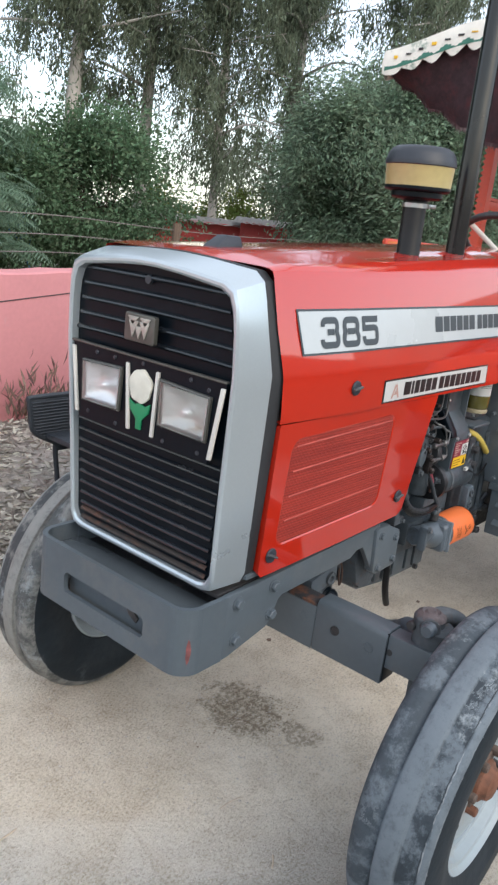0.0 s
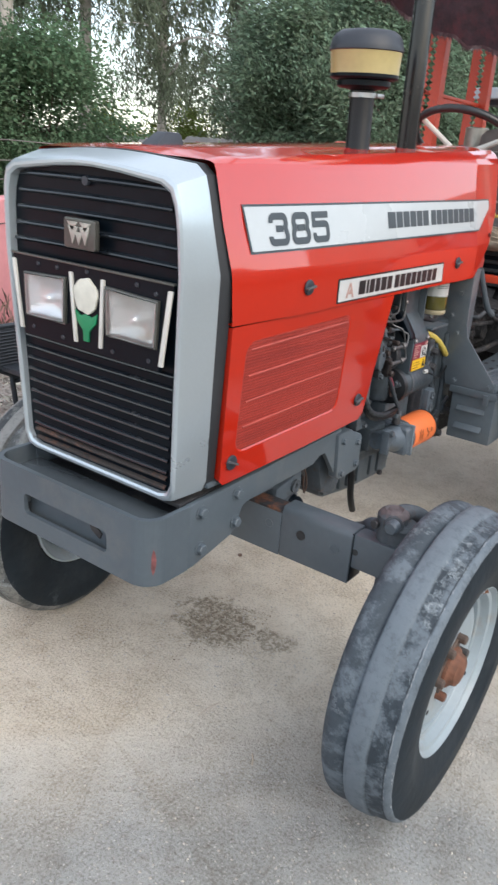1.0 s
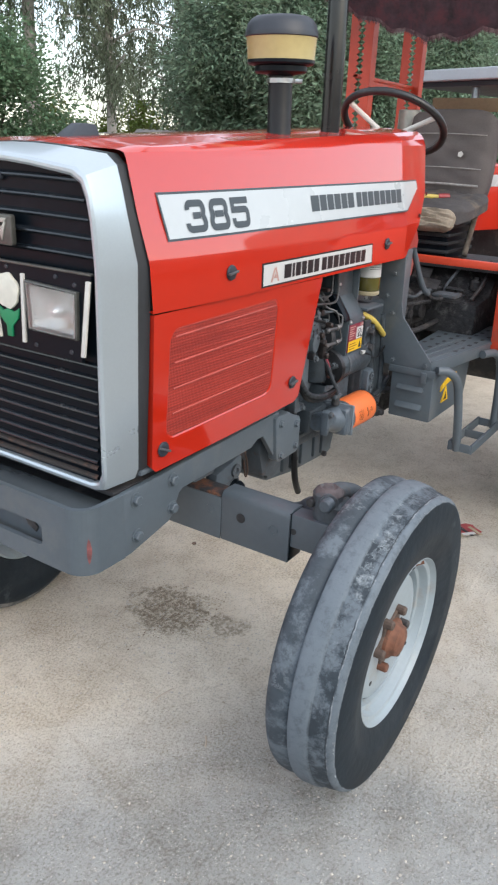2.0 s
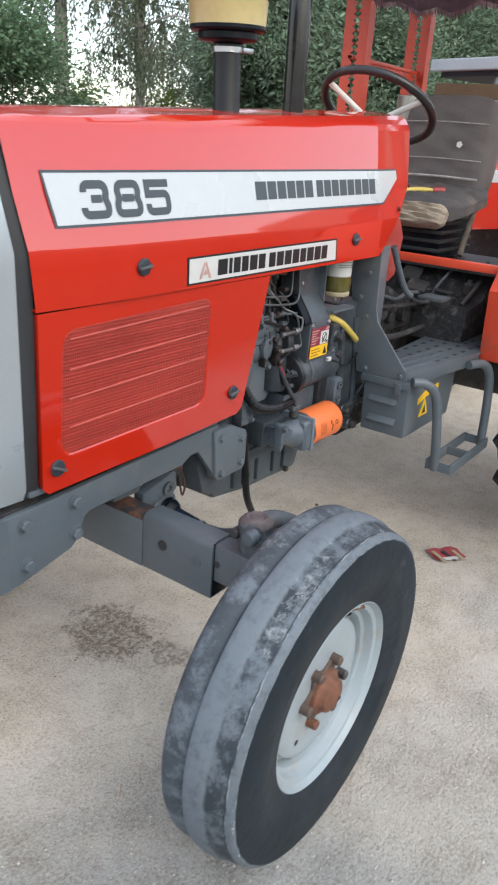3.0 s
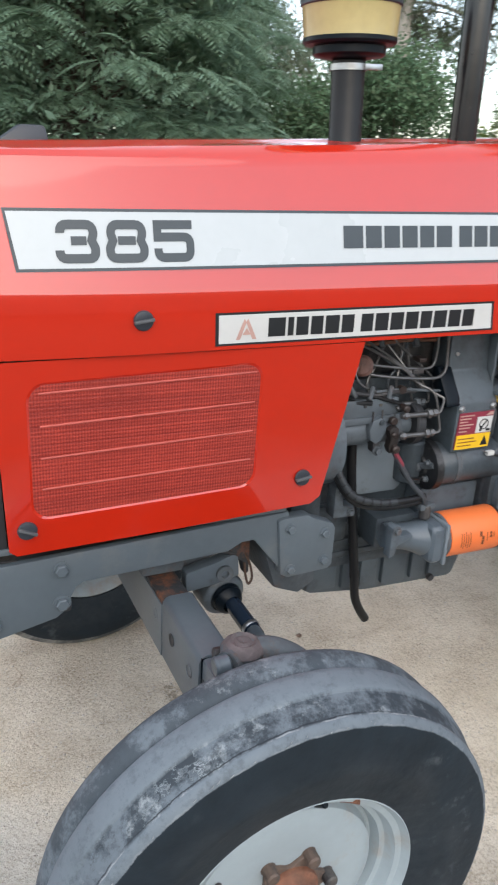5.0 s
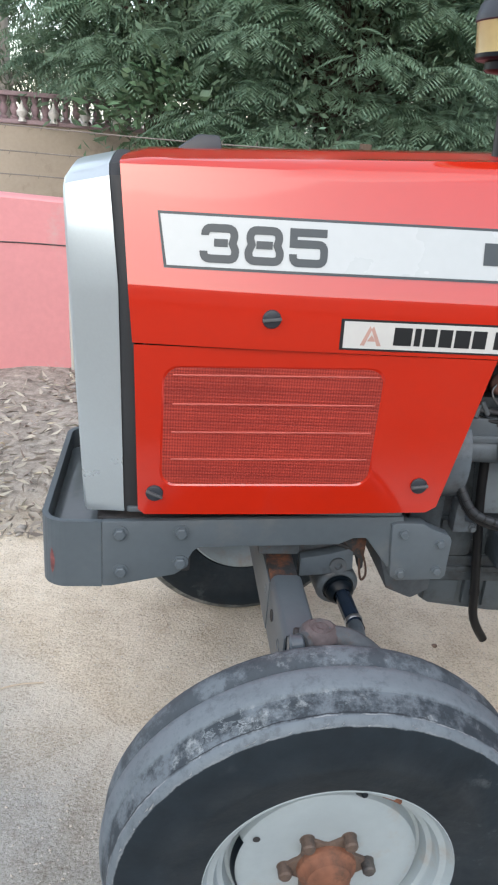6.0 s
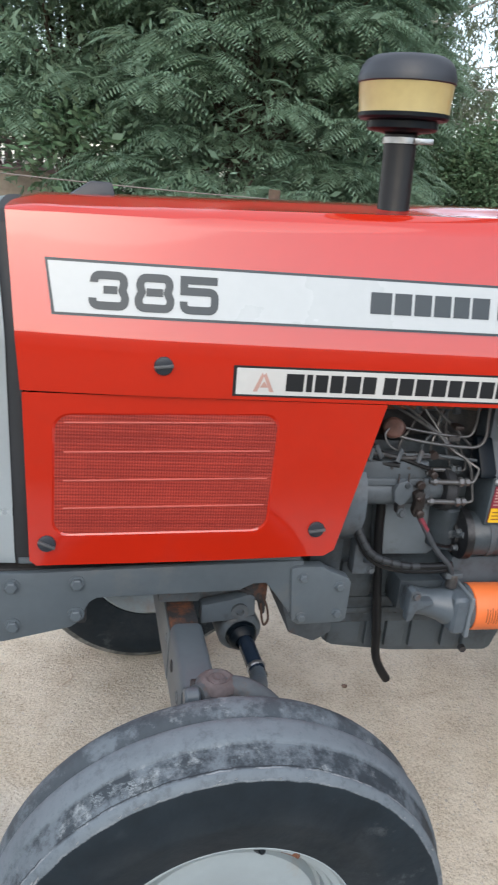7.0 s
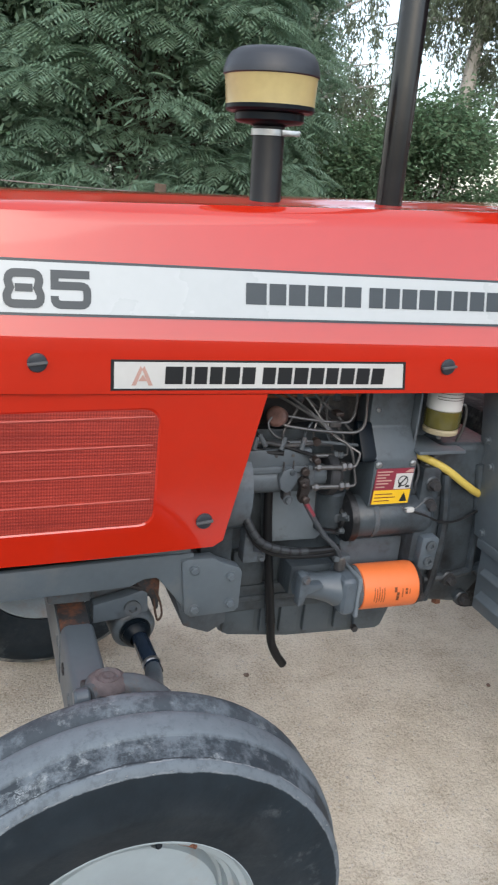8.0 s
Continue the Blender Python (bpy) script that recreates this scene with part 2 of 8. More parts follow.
def tyre_material(name="dusty_tyre_rubber", dust_tone=(0.136, 0.163, 0.186)):
    """Worn rubber: a dusty tread with a scuffed dark band each side of its middle rib, a dark sidewall."""
    m = material(name, (0.0110, 0.0180, 0.0245), 0.6, vary=0.35, scale=7, fine=40, bump=0.25, spec=0.3)
    n, l = m.node_tree.nodes, m.node_tree.links
    p = n["Principled BSDF"]
    src = p.inputs["Base Color"].links[0].from_socket
    co = n.new("ShaderNodeTexCoord")

    def val(op, a, b=0.0, c=0.0, clamp=False):
        x = n.new("ShaderNodeMath")
        x.operation, x.use_clamp = op, clamp
        for i, v in enumerate((a, b, c)):
            if isinstance(v, (int, float)):
                x.inputs[i].default_value = v
            else:
                l.new(v, x.inputs[i])
        return x.outputs[0]

    def noise_node(scale, detail=6, rough=0.6):
        q = n.new("ShaderNodeTexNoise")
        q.inputs["Scale"].default_value, q.inputs["Detail"].default_value, q.inputs["Roughness"].default_value = scale, detail, rough
        l.new(co.outputs["Object"], q.inputs["Vector"])
        return q.outputs["Fac"]

    def span(v, a, b, lo=0.0, hi=1.0):
        q = n.new("ShaderNodeMapRange")
        q.inputs["From Min"].default_value, q.inputs["From Max"].default_value = a, b
        q.inputs["To Min"].default_value, q.inputs["To Max"].default_value = lo, hi
        l.new(v, q.inputs["Value"])
        return q.outputs[0]

    def blend(fac, a, color):
        x = n.new("ShaderNodeMix")
        x.data_type = "RGBA"
        l.new(fac, x.inputs["Factor"])
        l.new(a, x.inputs[6])
        x.inputs[7].default_value = (*color, 1)
        return x.outputs[2]

    sep = n.new("ShaderNodeSeparateXYZ")
    l.new(co.outputs["Object"], sep.inputs[0])
    radius = val("SQRT", val("ADD", val("MULTIPLY", sep.outputs["X"], sep.outputs["X"]), val("MULTIPLY", sep.outputs["Z"], sep.outputs["Z"])))
    rough_r = val("MULTIPLY_ADD", val("SUBTRACT", noise_node(38, 7, 0.7), 0.5), 0.009, radius)
    rough_y = val("MULTIPLY_ADD", val("SUBTRACT", noise_node(26, 6, 0.7), 0.5), 0.010, sep.outputs["Y"])
    tread = span(rough_r, 0.3502, 0.3520)
    band = val("MULTIPLY", span(rough_y, -0.0735, -0.0695), span(rough_y, -0.029, -0.034))
    far = span(rough_y, 0.014, 0.019)
    bands = val("MAXIMUM", band, val("MULTIPLY", far, 0.8))
    # brown dirt low on the sidewall
    side = val("MULTIPLY", span(noise_node(9, 6, 0.7), 0.42, 0.66, 0.0, 0.55), span(radius, 0.318, 0.285))
    color = blend(side, src, (0.036, 0.043, 0.049))
    # long pale wipes round the sidewall
    wipe = val("MULTIPLY", span(noise_node(16, 7, 0.75), 0.57, 0.68), span(noise_node(3.5, 3), 0.48, 0.60, 0.0, 0.6))
    color = blend(wipe, color, (0.085, 0.097, 0.105))
    # grey dust on the ribs, thin in the bands
    dust = val("MULTIPLY", span(noise_node(8, 9, 0.75), 0.34, 0.54, 0.80, 1.0), span(noise_node(42, 9, 0.8), 0.38, 0.50, 0.70, 1.0))
    thin = val("SUBTRACT", 1.0, val("MULTIPLY", bands, span(noise_node(15, 8, 0.75), 0.47, 0.58, 0.82, 0.12)))
    color = blend(val("MULTIPLY", val("MULTIPLY", dust, thin), tread), color, dust_tone)
    # pale cracked scuffs, mostly in the bands
    vein = val("ABSOLUTE", val("SUBTRACT", noise_node(15, 6, 0.75), 0.5))
    scuff = val("MULTIPLY", val("MULTIPLY", span(vein, 0.016, 0.004), span(noise_node(5, 4, 0.6), 0.56, 0.66)), span(noise_node(60, 3), 0.42, 0.52))
    patch = val("MULTIPLY", val("MULTIPLY", span(noise_node(9, 10, 0.8), 0.55, 0.63), span(noise_node(45, 4, 0.7), 0.36, 0.56)), 0.8)
    scuffs = val("MULTIPLY", val("MAXIMUM", scuff, patch), val("MULTIPLY", tread, val("MULTIPLY_ADD", bands, 0.75, 0.12)), clamp=True)
    color = blend(scuffs, color, (0.33, 0.37, 0.385))
    # the cracked pale seam beside the near band, broken here and there
    seam = val("MULTIPLY", span(val("ABSOLUTE", val("SUBTRACT", rough_y, -0.0715)), 0.0016, 0.0004), span(noise_node(14, 5, 0.7), 0.48, 0.56, 0.0, 0.6))
    color = blend(val("MULTIPLY", seam, tread), color, (0.34, 0.36, 0.37))
    groove = val("MULTIPLY", span(val("ABSOLUTE", val("SUBTRACT", rough_y, -0.0685)), 0.0014, 0.0005), span(noise_node(10, 4, 0.6), 0.45, 0.52, 0.0, 0.85))
    color = blend(val("MULTIPLY", groove, tread), color, (0.012, 0.016, 0.020))
    # a ragged pale edge where the dust ends
    rim = val("MULTIPLY", span(rough_r, 0.3500, 0.3510), span(rough_r, 0.3540, 0.3522))
    color = blend(val("MULTIPLY", rim, span(noise_node(22, 6, 0.7), 0.46, 0.58, 0.0, 0.45)), color, (0.25, 0.275, 0.29))
    l.new(color, p.inputs["Base Color"])
    return m


TYRE = tyre_material()
TYRE_PALE = tyre_material("pale_dust_caked_tyre", (0.250, 0.250, 0.232))


def ground_material():
    m = bpy.data.materials.new("dusty_concrete_yard")
    m.use_nodes = True
    n, l = m.node_tree.nodes, m.node_tree.links
    p = n["Principled BSDF"]
    co = n.new("ShaderNodeTexCoord")

    def noise_node(scale, detail=6, rough=0.6):
        q = n.new("ShaderNodeTexNoise")
        q.inputs["Scale"].default_value, q.inputs["Detail"].default_value, q.inputs["Roughness"].default_value = scale, detail, rough
        l.new(co.outputs["Object"], q.inputs["Vector"])
        return q.outputs["Fac"]

    def ramp(fac, a, b, ca, cb):
        r = n.new("ShaderNodeValToRGB")
        r.color_ramp.elements[0].position, r.color_ramp.elements[1].position = a, b
        r.color_ramp.elements[0].color, r.color_ramp.elements[1].color = (*ca, 1), (*cb, 1)
        l.new(fac, r.inputs[0])
        return r.outputs[0]

    def mixc(fac, a, b):
        x = n.new("ShaderNodeMix")
        x.data_type = "RGBA"
        l.new(fac, x.inputs["Factor"])
        l.new(a, x.inputs[6])
        l.new(b, x.inputs[7])
        return x.outputs[2]

    def math_node(op, a, b, clamp=False):
        x = n.new("ShaderNodeMath")
        x.operation, x.use_clamp = op, clamp
        for i, v in enumerate((a, b)):
            if isinstance(v, (int, float)):
                x.inputs[i].default_value = v
            else:
                l.new(v, x.inputs[i])
        return x.outputs[0]

    sandy = ramp(noise_node(1.1), 0.3, 0.7, (0.655, 0.590, 0.485), (0.775, 0.705, 0.585))
    cement = ramp(noise_node(2.3), 0.3, 0.7, (0.352, 0.356, 0.340), (0.440, 0.443, 0.422))
    where = n.new("ShaderNodeSeparateXYZ")
    l.new(co.outputs["Object"], where.inputs[0])
    drift = math_node("ADD", noise_node(0.8, 4), math_node("MULTIPLY", math_node("MAXIMUM", math_node("SUBTRACT", 0.30, where.outputs["X"]), -0.2), 0.75))
    drift = math_node("ADD", drift, math_node("MULTIPLY", math_node("SUBTRACT", -0.55, where.outputs["Y"]), 0.62))
    base = mixc(ramp(drift, 0.30, 0.78, (0, 0, 0), (1, 1, 1)), sandy, cement)
    speck = ramp(math_node("ADD", noise_node(130, 3, 0.65), math_node("MULTIPLY", noise_node(4.5, 4), 0.35)), 0.54, 0.68, (0.58, 0.55, 0.50), (1, 1, 1))
    sp = n.new("ShaderNodeMix")
    sp.data_type, sp.blend_type = "RGBA", "MULTIPLY"
    sp.inputs["Factor"].default_value = 0.66
    l.new(base, sp.inputs[6])
    l.new(speck, sp.inputs[7])
    base = sp.outputs[2]
    # scattered grit, dark and pale, and broad tracks of blown sand
    for scale, lo, hi, tone in ((60, 0.33, 0.40, (0.74, 0.71, 0.67)), (28, 0.33, 0.45, (0.86, 0.84, 0.81)), (9, 0.32, 0.52, (0.90, 0.88, 0.86)), (3.5, 0.36, 0.60, (0.86, 0.84, 0.81))):
        gr = n.new("ShaderNodeMix")
        gr.data_type, gr.blend_type = "RGBA", "MULTIPLY"
        gr.inputs["Factor"].default_value = 0.8
        l.new(base, gr.inputs[6])
        l.new(ramp(noise_node(scale, 5, 0.65), lo, hi, tone, (1, 1, 1)), gr.inputs[7])
        base = gr.outputs[2]
    base = mixc(ramp(noise_node(110, 3, 0.6), 0.62, 0.70, (0, 0, 0), (1, 1, 1)), base, ramp(noise_node(2), 0, 1, (0.56, 0.54, 0.50), (0.62, 0.60, 0.56)))
    # rubble and earth along the foot of the wall
    sep = n.new("ShaderNodeSeparateXYZ")
    l.new(co.outputs["Object"], sep.inputs[0])
    edge = math_node("ADD", sep.outputs["Y"], math_node("MULTIPLY", noise_node(1.6, 5), 1.1))
    earth_fac = math_node("MULTIPLY", math_node("SUBTRACT", edge, 1.45), 2.0, True)
    earth = ramp(noise_node(17, 9, 0.78), 0.36, 0.62, (0.185, 0.168, 0.145), (0.47, 0.44, 0.39))
    base = mixc(earth_fac, base, earth)
    # dark brown ground added out of view, to deepen reflections in the red panels
    zone = math_node("MULTIPLY", math_node("SUBTRACT", -1.42, math_node("ADD", sep.outputs["Y"], math_node("MULTIPLY", noise_node(0.9, 5), 0.5))), 2.5, True)
    base = mixc(zone, base, ramp(noise_node(6, 8, 0.7), 0.35, 0.65, (0.075, 0.060, 0.042), (0.17, 0.135, 0.095)))
    # two mottled oily patches with ragged outlines
    for centre, size, amount in (((0.59, 0.115, 0), 0.362, 0.85), ((0.625, -0.085, 0), 0.29, 0.72)):
        dist = n.new("ShaderNodeVectorMath")
        dist.operation = "DISTANCE"
        l.new(co.outputs["Object"], dist.inputs[0])
        dist.inputs[1].default_value = centre
        ragged = math_node("ADD", dist.outputs["Value"], math_node("MULTIPLY", noise_node(12, 9, 0.78), 0.42))
        stain = math_node("MULTIPLY", math_node("SUBTRACT", size, ragged), 24.0, True)
        mottle = ramp(noise_node(55, 7, 0.75), 0.44, 0.54, (0.22, 0.22, 0.22), (1, 1, 1))
        dark = n.new("ShaderNodeRGB")
        dark.outputs[0].default_value = (0.185, 0.145, 0.098, 1)
        base = mixc(math_node("MULTIPLY", math_node("MULTIPLY", stain, mottle), amount), base, dark.outputs[0])
    l.new(base, p.inputs["Base Color"])
    p.inputs["Roughness"].default_value = 0.9
    p.inputs["Specular IOR Level"].default_value = 0.2
    b = n.new("ShaderNodeBump")
    b.inputs["Strength"].default_value, b.inputs["Distance"].default_value = 0.8, 0.011
    l.new(math_node("ADD", noise_node(85, 6, 0.7), math_node("MULTIPLY", noise_node(12, 4), 1.5)), b.inputs["Height"])
    l.new(b.outputs[0], p.inputs["Normal"])
    return m


GROUND = ground_material()


# ---- building helpers ----
def finish(bm, name, mat, smooth=35.0):
    me = bpy.data.meshes.new(name)
    bmesh.ops.recalc_face_normals(bm, faces=bm.faces)
    if smooth:
        cut = radians(smooth)
        for f in bm.faces:
            f.smooth = True
        for e in bm.edges:
            e.smooth = len(e.link_faces) == 2 and e.calc_face_angle(0) < cut
    bm.to_mesh(me)
    bm.free()
    me.materials.append(mat)
    return me


def part(name, bm, mat, parent=None, label="", m=None, smooth=35.0):
    """Links a bmesh (or a mesh) as one mesh object under a thing or a part, whose frame is the world's unless m says otherwise."""
    me = finish(bm, name, mat, smooth) if isinstance(bm, bmesh.types.BMesh) else bm
    ob = new(name, me)
    if m is not None:
        ob.matrix_basis = m
    if parent is not None:
        ob.parent = parent
        if parent.type == "EMPTY":
            ob.matrix_parent_inverse = Matrix.Translation(-parent.location)
    return tagged(ob, label)


def thing(name, loc, label, category, group="", kind=""):
    ob = new(name)
    ob.empty_display_size = 0.1
    ob.location = loc
    return tagged(ob, label, category, group, kind)


def bevel(bm, width, segments=2, angle=30.0):
    edges = [e for e in bm.edges if len(e.link_faces) == 2 and e.calc_face_angle(0) > radians(angle)]
    if edges and width > 0:
        bmesh.ops.bevel(bm, geom=edges, offset=width, segments=segments, profile=0.6, affect="EDGES", clamp_overlap=True)
    return bm


def box(x0, x1, y0, y1, z0, z1, r=0.004, bm=None, m=None, segments=2):
    b = bmesh.new()
    bmesh.ops.create_cube(b, size=1.0)
    for v in b.verts:
        v.co = Vector(((x0 + x1) / 2 + v.co.x * (x1 - x0), (y0 + y1) / 2 + v.co.y * (y1 - y0), (z0 + z1) / 2 + v.co.z * (z1 - z0)))
    bevel(b, r, segments)
    if m is not None:
        b.transform(m)
    return join(bm, b)


def join(bm, b):
    if bm is None:
        return b
    me = bpy.data.meshes.new("tmp")
    b.to_mesh(me)
    b.free()
    bm.from_mesh(me)
    bpy.data.meshes.remove(me)
    return bm


def prism(pts, a, b, axis="y", r=0.003, bm=None, segments=2):
    """A plate: an outline in the two other axes (in x, y, z order), from a to b along axis."""
    q = bmesh.new()

    def at(u, v, w):
        return {"x": (w, u, v), "y": (u, w, v), "z": (u, v, w)}[axis]

    lo = [q.verts.new(at(u, v, a)) for u, v in pts]
    hi = [q.verts.new(at(u, v, b)) for u, v in pts]
    q.faces.new(lo)
    q.faces.new(hi)
    k = len(pts)
    for i in range(k):
        q.faces.new((lo[i], lo[(i + 1) % k], hi[(i + 1) % k], hi[i]))
    bmesh.ops.recalc_face_normals(q, faces=q.faces)
    bevel(q, r, segments)
    return join(bm, q)


def lathe(profile, axis="y", centre=(0, 0, 0), seg=32, bm=None, direction=None):
    """profile: (radius, place along the axis). direction: another axis as a vector."""
    q = bmesh.new()
    rings = []
    for rad, h in profile:
        if rad < 1e-6:
            rings.append([q.verts.new((0, 0, h))])
        else:
            rings.append([q.verts.new((rad * math.cos(2 * math.pi * i / seg), rad * math.sin(2 * math.pi * i / seg), h)) for i in range(seg)])
    for A, B in zip(rings, rings[1:]):
        for i in range(seg):
            j = (i + 1) % seg
            if len(A) == 1 and len(B) == 1:
                continue
            if len(A) == 1:
                q.faces.new((A[0], B[i], B[j]))
            elif len(B) == 1:
                q.faces.new((A[i], A[j], B[0]))
            else:
                q.faces.new((A[i], A[j], B[j], B[i]))
    d = Vector(direction) if direction else Vector({"x": (1, 0, 0), "y": (0, 1, 0), "z": (0, 0, 1)}[axis])
    q.transform(Matrix.Translation(centre) @ d.to_track_quat("Z", "Y").to_matrix().to_4x4())
    return join(bm, q)


def cyl(p0, p1, r, seg=20, bm=None, chamfer=0.0, r1=None):
    p0, p1 = Vector(p0), Vector(p1)
    h = (p1 - p0).length
    r1 = r if r1 is None else r1
    c = min(chamfer, r * 0.5)
    prof = [(0, 0), (r - c, 0), (r, c), (r1, h - c), (r1 - c, h), (0, h)] if c else [(0, 0), (r, 0), (r1, h), (0, h)]
    return lathe(prof, centre=p0, seg=seg, bm=bm, direction=p1 - p0)


def smooth_path(pts, steps=6):
    """Points along a Catmull-Rom curve."""
    P = [Vector(p) for p in pts]
    P = [2 * P[0] - P[1]] + P + [2 * P[-1] - P[-2]]
    out = []
    for i in range(1, len(P) - 2):
        a, b, c, d = P[i - 1:i + 3]
        for s in range(steps):
            t = s / steps
            out.append(0.5 * ((2 * b) + (c - a) * t + (2 * a - 5 * b + 4 * c - d) * t * t + (3 * b - a - 3 * c + d) * t ** 3))
    out.append(P[-2])
    return out


def tube(pts, r, seg=10, bm=None, steps=6, taper=1.0, closed=False):
    path = smooth_path(pts, steps) if steps > 1 else [Vector(p) for p in pts]
    q = bmesh.new()
    rings, n = [], len(path)
    prev = None
    for i, p in enumerate(path):
        if closed:
            d = path[(i + 1) % n] - path[i - 1]
        else:
            d = path[min(i + 1, n - 1)] - path[max(i - 1, 0)]
        d.normalize()
        if prev is None:
            ref = Vector((0, 0, 1)) if abs(d.z) < 0.9 else Vector((1, 0, 0))
            u = d.cross(ref).normalized()
        else:
            u = (prev - d * prev.dot(d)).normalized()
        prev = u
        v = d.cross(u)
        rad = r * (1 + (taper - 1) * i / max(1, n - 1))
        rings.append([q.verts.new(p + rad * (math.cos(2 * math.pi * k / seg) * u + math.sin(2 * math.pi * k / seg) * v)) for k in range(seg)])
    pairs = list(zip(rings, rings[1:])) + ([(rings[-1], rings[0])] if closed else [])
    for A, B in pairs:
        for k in range(seg):
            q.faces.new((A[k], A[(k + 1) % seg], B[(k + 1) % seg], B[k]))
    if not closed:
        q.faces.new(rings[0])
        q.faces.new(rings[-1])
    return join(bm, q)


def bolt_head(centre, direction, r=0.011, h=0.009, bm=None):
    """A hexagon head on a washer."""
    q = lathe([(0, 0), (r * 1.35, 0), (r * 1.35, 0.002), (0, 0.002)], centre=centre, seg=18, direction=direction)
    d = Vector(direction).normalized()
    lathe([(0, 0), (r, 0), (r, h * 0.8), (r * 0.82, h), (0, h)], centre=Vector(centre) + d * 0.002, seg=6, bm=q, direction=direction)
    return join(bm, q)


def rounded_rect(x0, x1, z0, z1, r, k=5):
    out = []
    for cx, cz, a in ((x1 - r, z1 - r, 0), (x0 + r, z1 - r, 90), (x0 + r, z0 + r, 180), (x1 - r, z0 + r, 270)):
        for i in range(k + 1):
            t = radians(a + 90 * i / k)
            out.append((cx + r * math.cos(t), cz + r * math.sin(t)))
    return out


def mesh_from_arrays(name, verts, faces, mat):
    """A mesh from an (n, 3) array and an (m, 4) array of corners."""
    me = bpy.data.meshes.new(name)
    me.vertices.add(len(verts))
    me.vertices.foreach_set("co", np.asarray(verts, dtype=np.float32).ravel())
    k = faces.shape[1]
    me.loops.add(faces.size)
    me.loops.foreach_set("vertex_index", faces.astype(np.int32).ravel())
    me.polygons.add(len(faces))
    me.polygons.foreach_set("loop_start", np.arange(0, faces.size, k, dtype=np.int32))
    me.polygons.foreach_set("loop_total", np.full(len(faces), k, dtype=np.int32))
    me.update(calc_edges=True)
    me.materials.append(mat)
    return me


# ---- ground and setting ----
def build_ground():
    xs = np.concatenate([[-400, -120, -40, -15], np.arange(-6, 10.01, 0.25), [16, 40, 120, 400]])
    ys = np.concatenate([[-400, -120, -40, -15], np.arange(-5, 9.01, 0.25), [16, 40, 120, 400]])
    v = np.array([(x, y, 0.0) for y in ys for x in xs])
    rough = np.clip((v[:, 1] - 0.9) * 0.6, 0, 1) * (np.abs(v[:, 0]) < 12) * (v[:, 1] < 9)
    v[:, 2] = rough * (0.02 * np.sin(3.1 * v[:, 0] + 1.3 * v[:, 1]) + 0.015 * np.sin(7.3 * v[:, 0] - 4.1 * v[:, 1]))
    nx = len(xs)
    f = np.array([(j * nx + i, j * nx + i + 1, (j + 1) * nx + i + 1, (j + 1) * nx + i) for j in range(len(ys) - 1) for i in range(nx - 1)])
    ob = new("ground", mesh_from_arrays("ground", v, f, GROUND))
    for p in ob.data.polygons:
        p.use_smooth = True
    return tagged(ob, "pale dusty concrete yard with earth and rubble", "ground", kind="structure")


build_ground()

WALL_A, WALL_B = Vector((-9.0, 1.98, 0)), Vector((16.0, 5.25, 0))


def along_wall(s, off=0.0, z=0.0):
    d = (WALL_B - WALL_A).normalized()
    n = Vector((-d.y, d.x, 0))
    return WALL_A + d * s + n * off + Vector((0, 0, z))


def build_pink_wall():
    length = (WALL_B - WALL_A).length
    bm = bmesh.new()
    rng = random.Random(4)
    cols = []
    steps = 120
    for i in range(steps + 1):
        s = length * i / steps
        top = 1.04 + 0.012 * math.sin(i * 0.7) + rng.uniform(-0.006, 0.006)
        cols.append([bm.verts.new(along_wall(s, o, z)) for o, z in ((0, -0.05), (0, 0.5), (0, top - 0.012), (0.012, top), (0.21, top), (0.22, top - 0.012), (0.22, -0.05))])
    for A, B in zip(cols, cols[1:]):
        for k in range(6):
            bm.faces.new((A[k], A[k + 1], B[k + 1], B[k]))
    bm.faces.new(cols[0])
    bm.faces.new(cols[-1])
    ob = part("wall_pink", bm, PINK)
    tagged(ob, "low pink painted yard wall, weathered and cracked", "wall", kind="structure")
    crack = [along_wall(6.9, -0.002, 0.80), along_wall(7.6, -0.002, 0.785), along_wall(8.3, -0.002, 0.79), along_wall(9.2, -0.002, 0.76), along_wall(10.3, -0.002, 0.80), along_wall(11.6, -0.002, 0.90), along_wall(12.4, -0.002, 0.96)]
    part("crack", tube(crack, 0.004, 6), MUD, ob, "thin dark crack")
    return ob


build_pink_wall()

# plain unseen walls that close the yard behind and beside, added for hood reflections
for name, dims in (("wall_south", (-16.0, 24.0, -9.3, -9.0, 0, 2.5)), ("wall_west", (-16.3, -16.0, -9.3, 1.0, 0, 2.2)), ("wall_east", (13.0, 13.3, -9.0, -1.8, 0, 3.3))):
    tagged(part(name, box(*dims, 0.01), CREAM_WALL), "plain weathered rendered wall, unseen, added for reflections", "wall", kind="structure")

# ---- the tractor ----
tractor = thing("tractor", (0.6, 0, 0), "red and grey farm tractor with silver grille surround, parked on concrete", "tractor")

BELT = 1.240      # the crease along the hood's side
SKIRT = 1.143     # the lower edge of the hood's side


def shoulder(x):
    return 1.445 + 0.054 * x


def nose_taper(x, z):
    """How far the hood's side draws in towards its front edge, least at the shoulder."""
    return 0.014 * max(0.0, (0.30 - x) / 0.27) ** 1.5 * (1 - 0.65 * min(1.0, max(0.0, (z - BELT) / 0.19)))


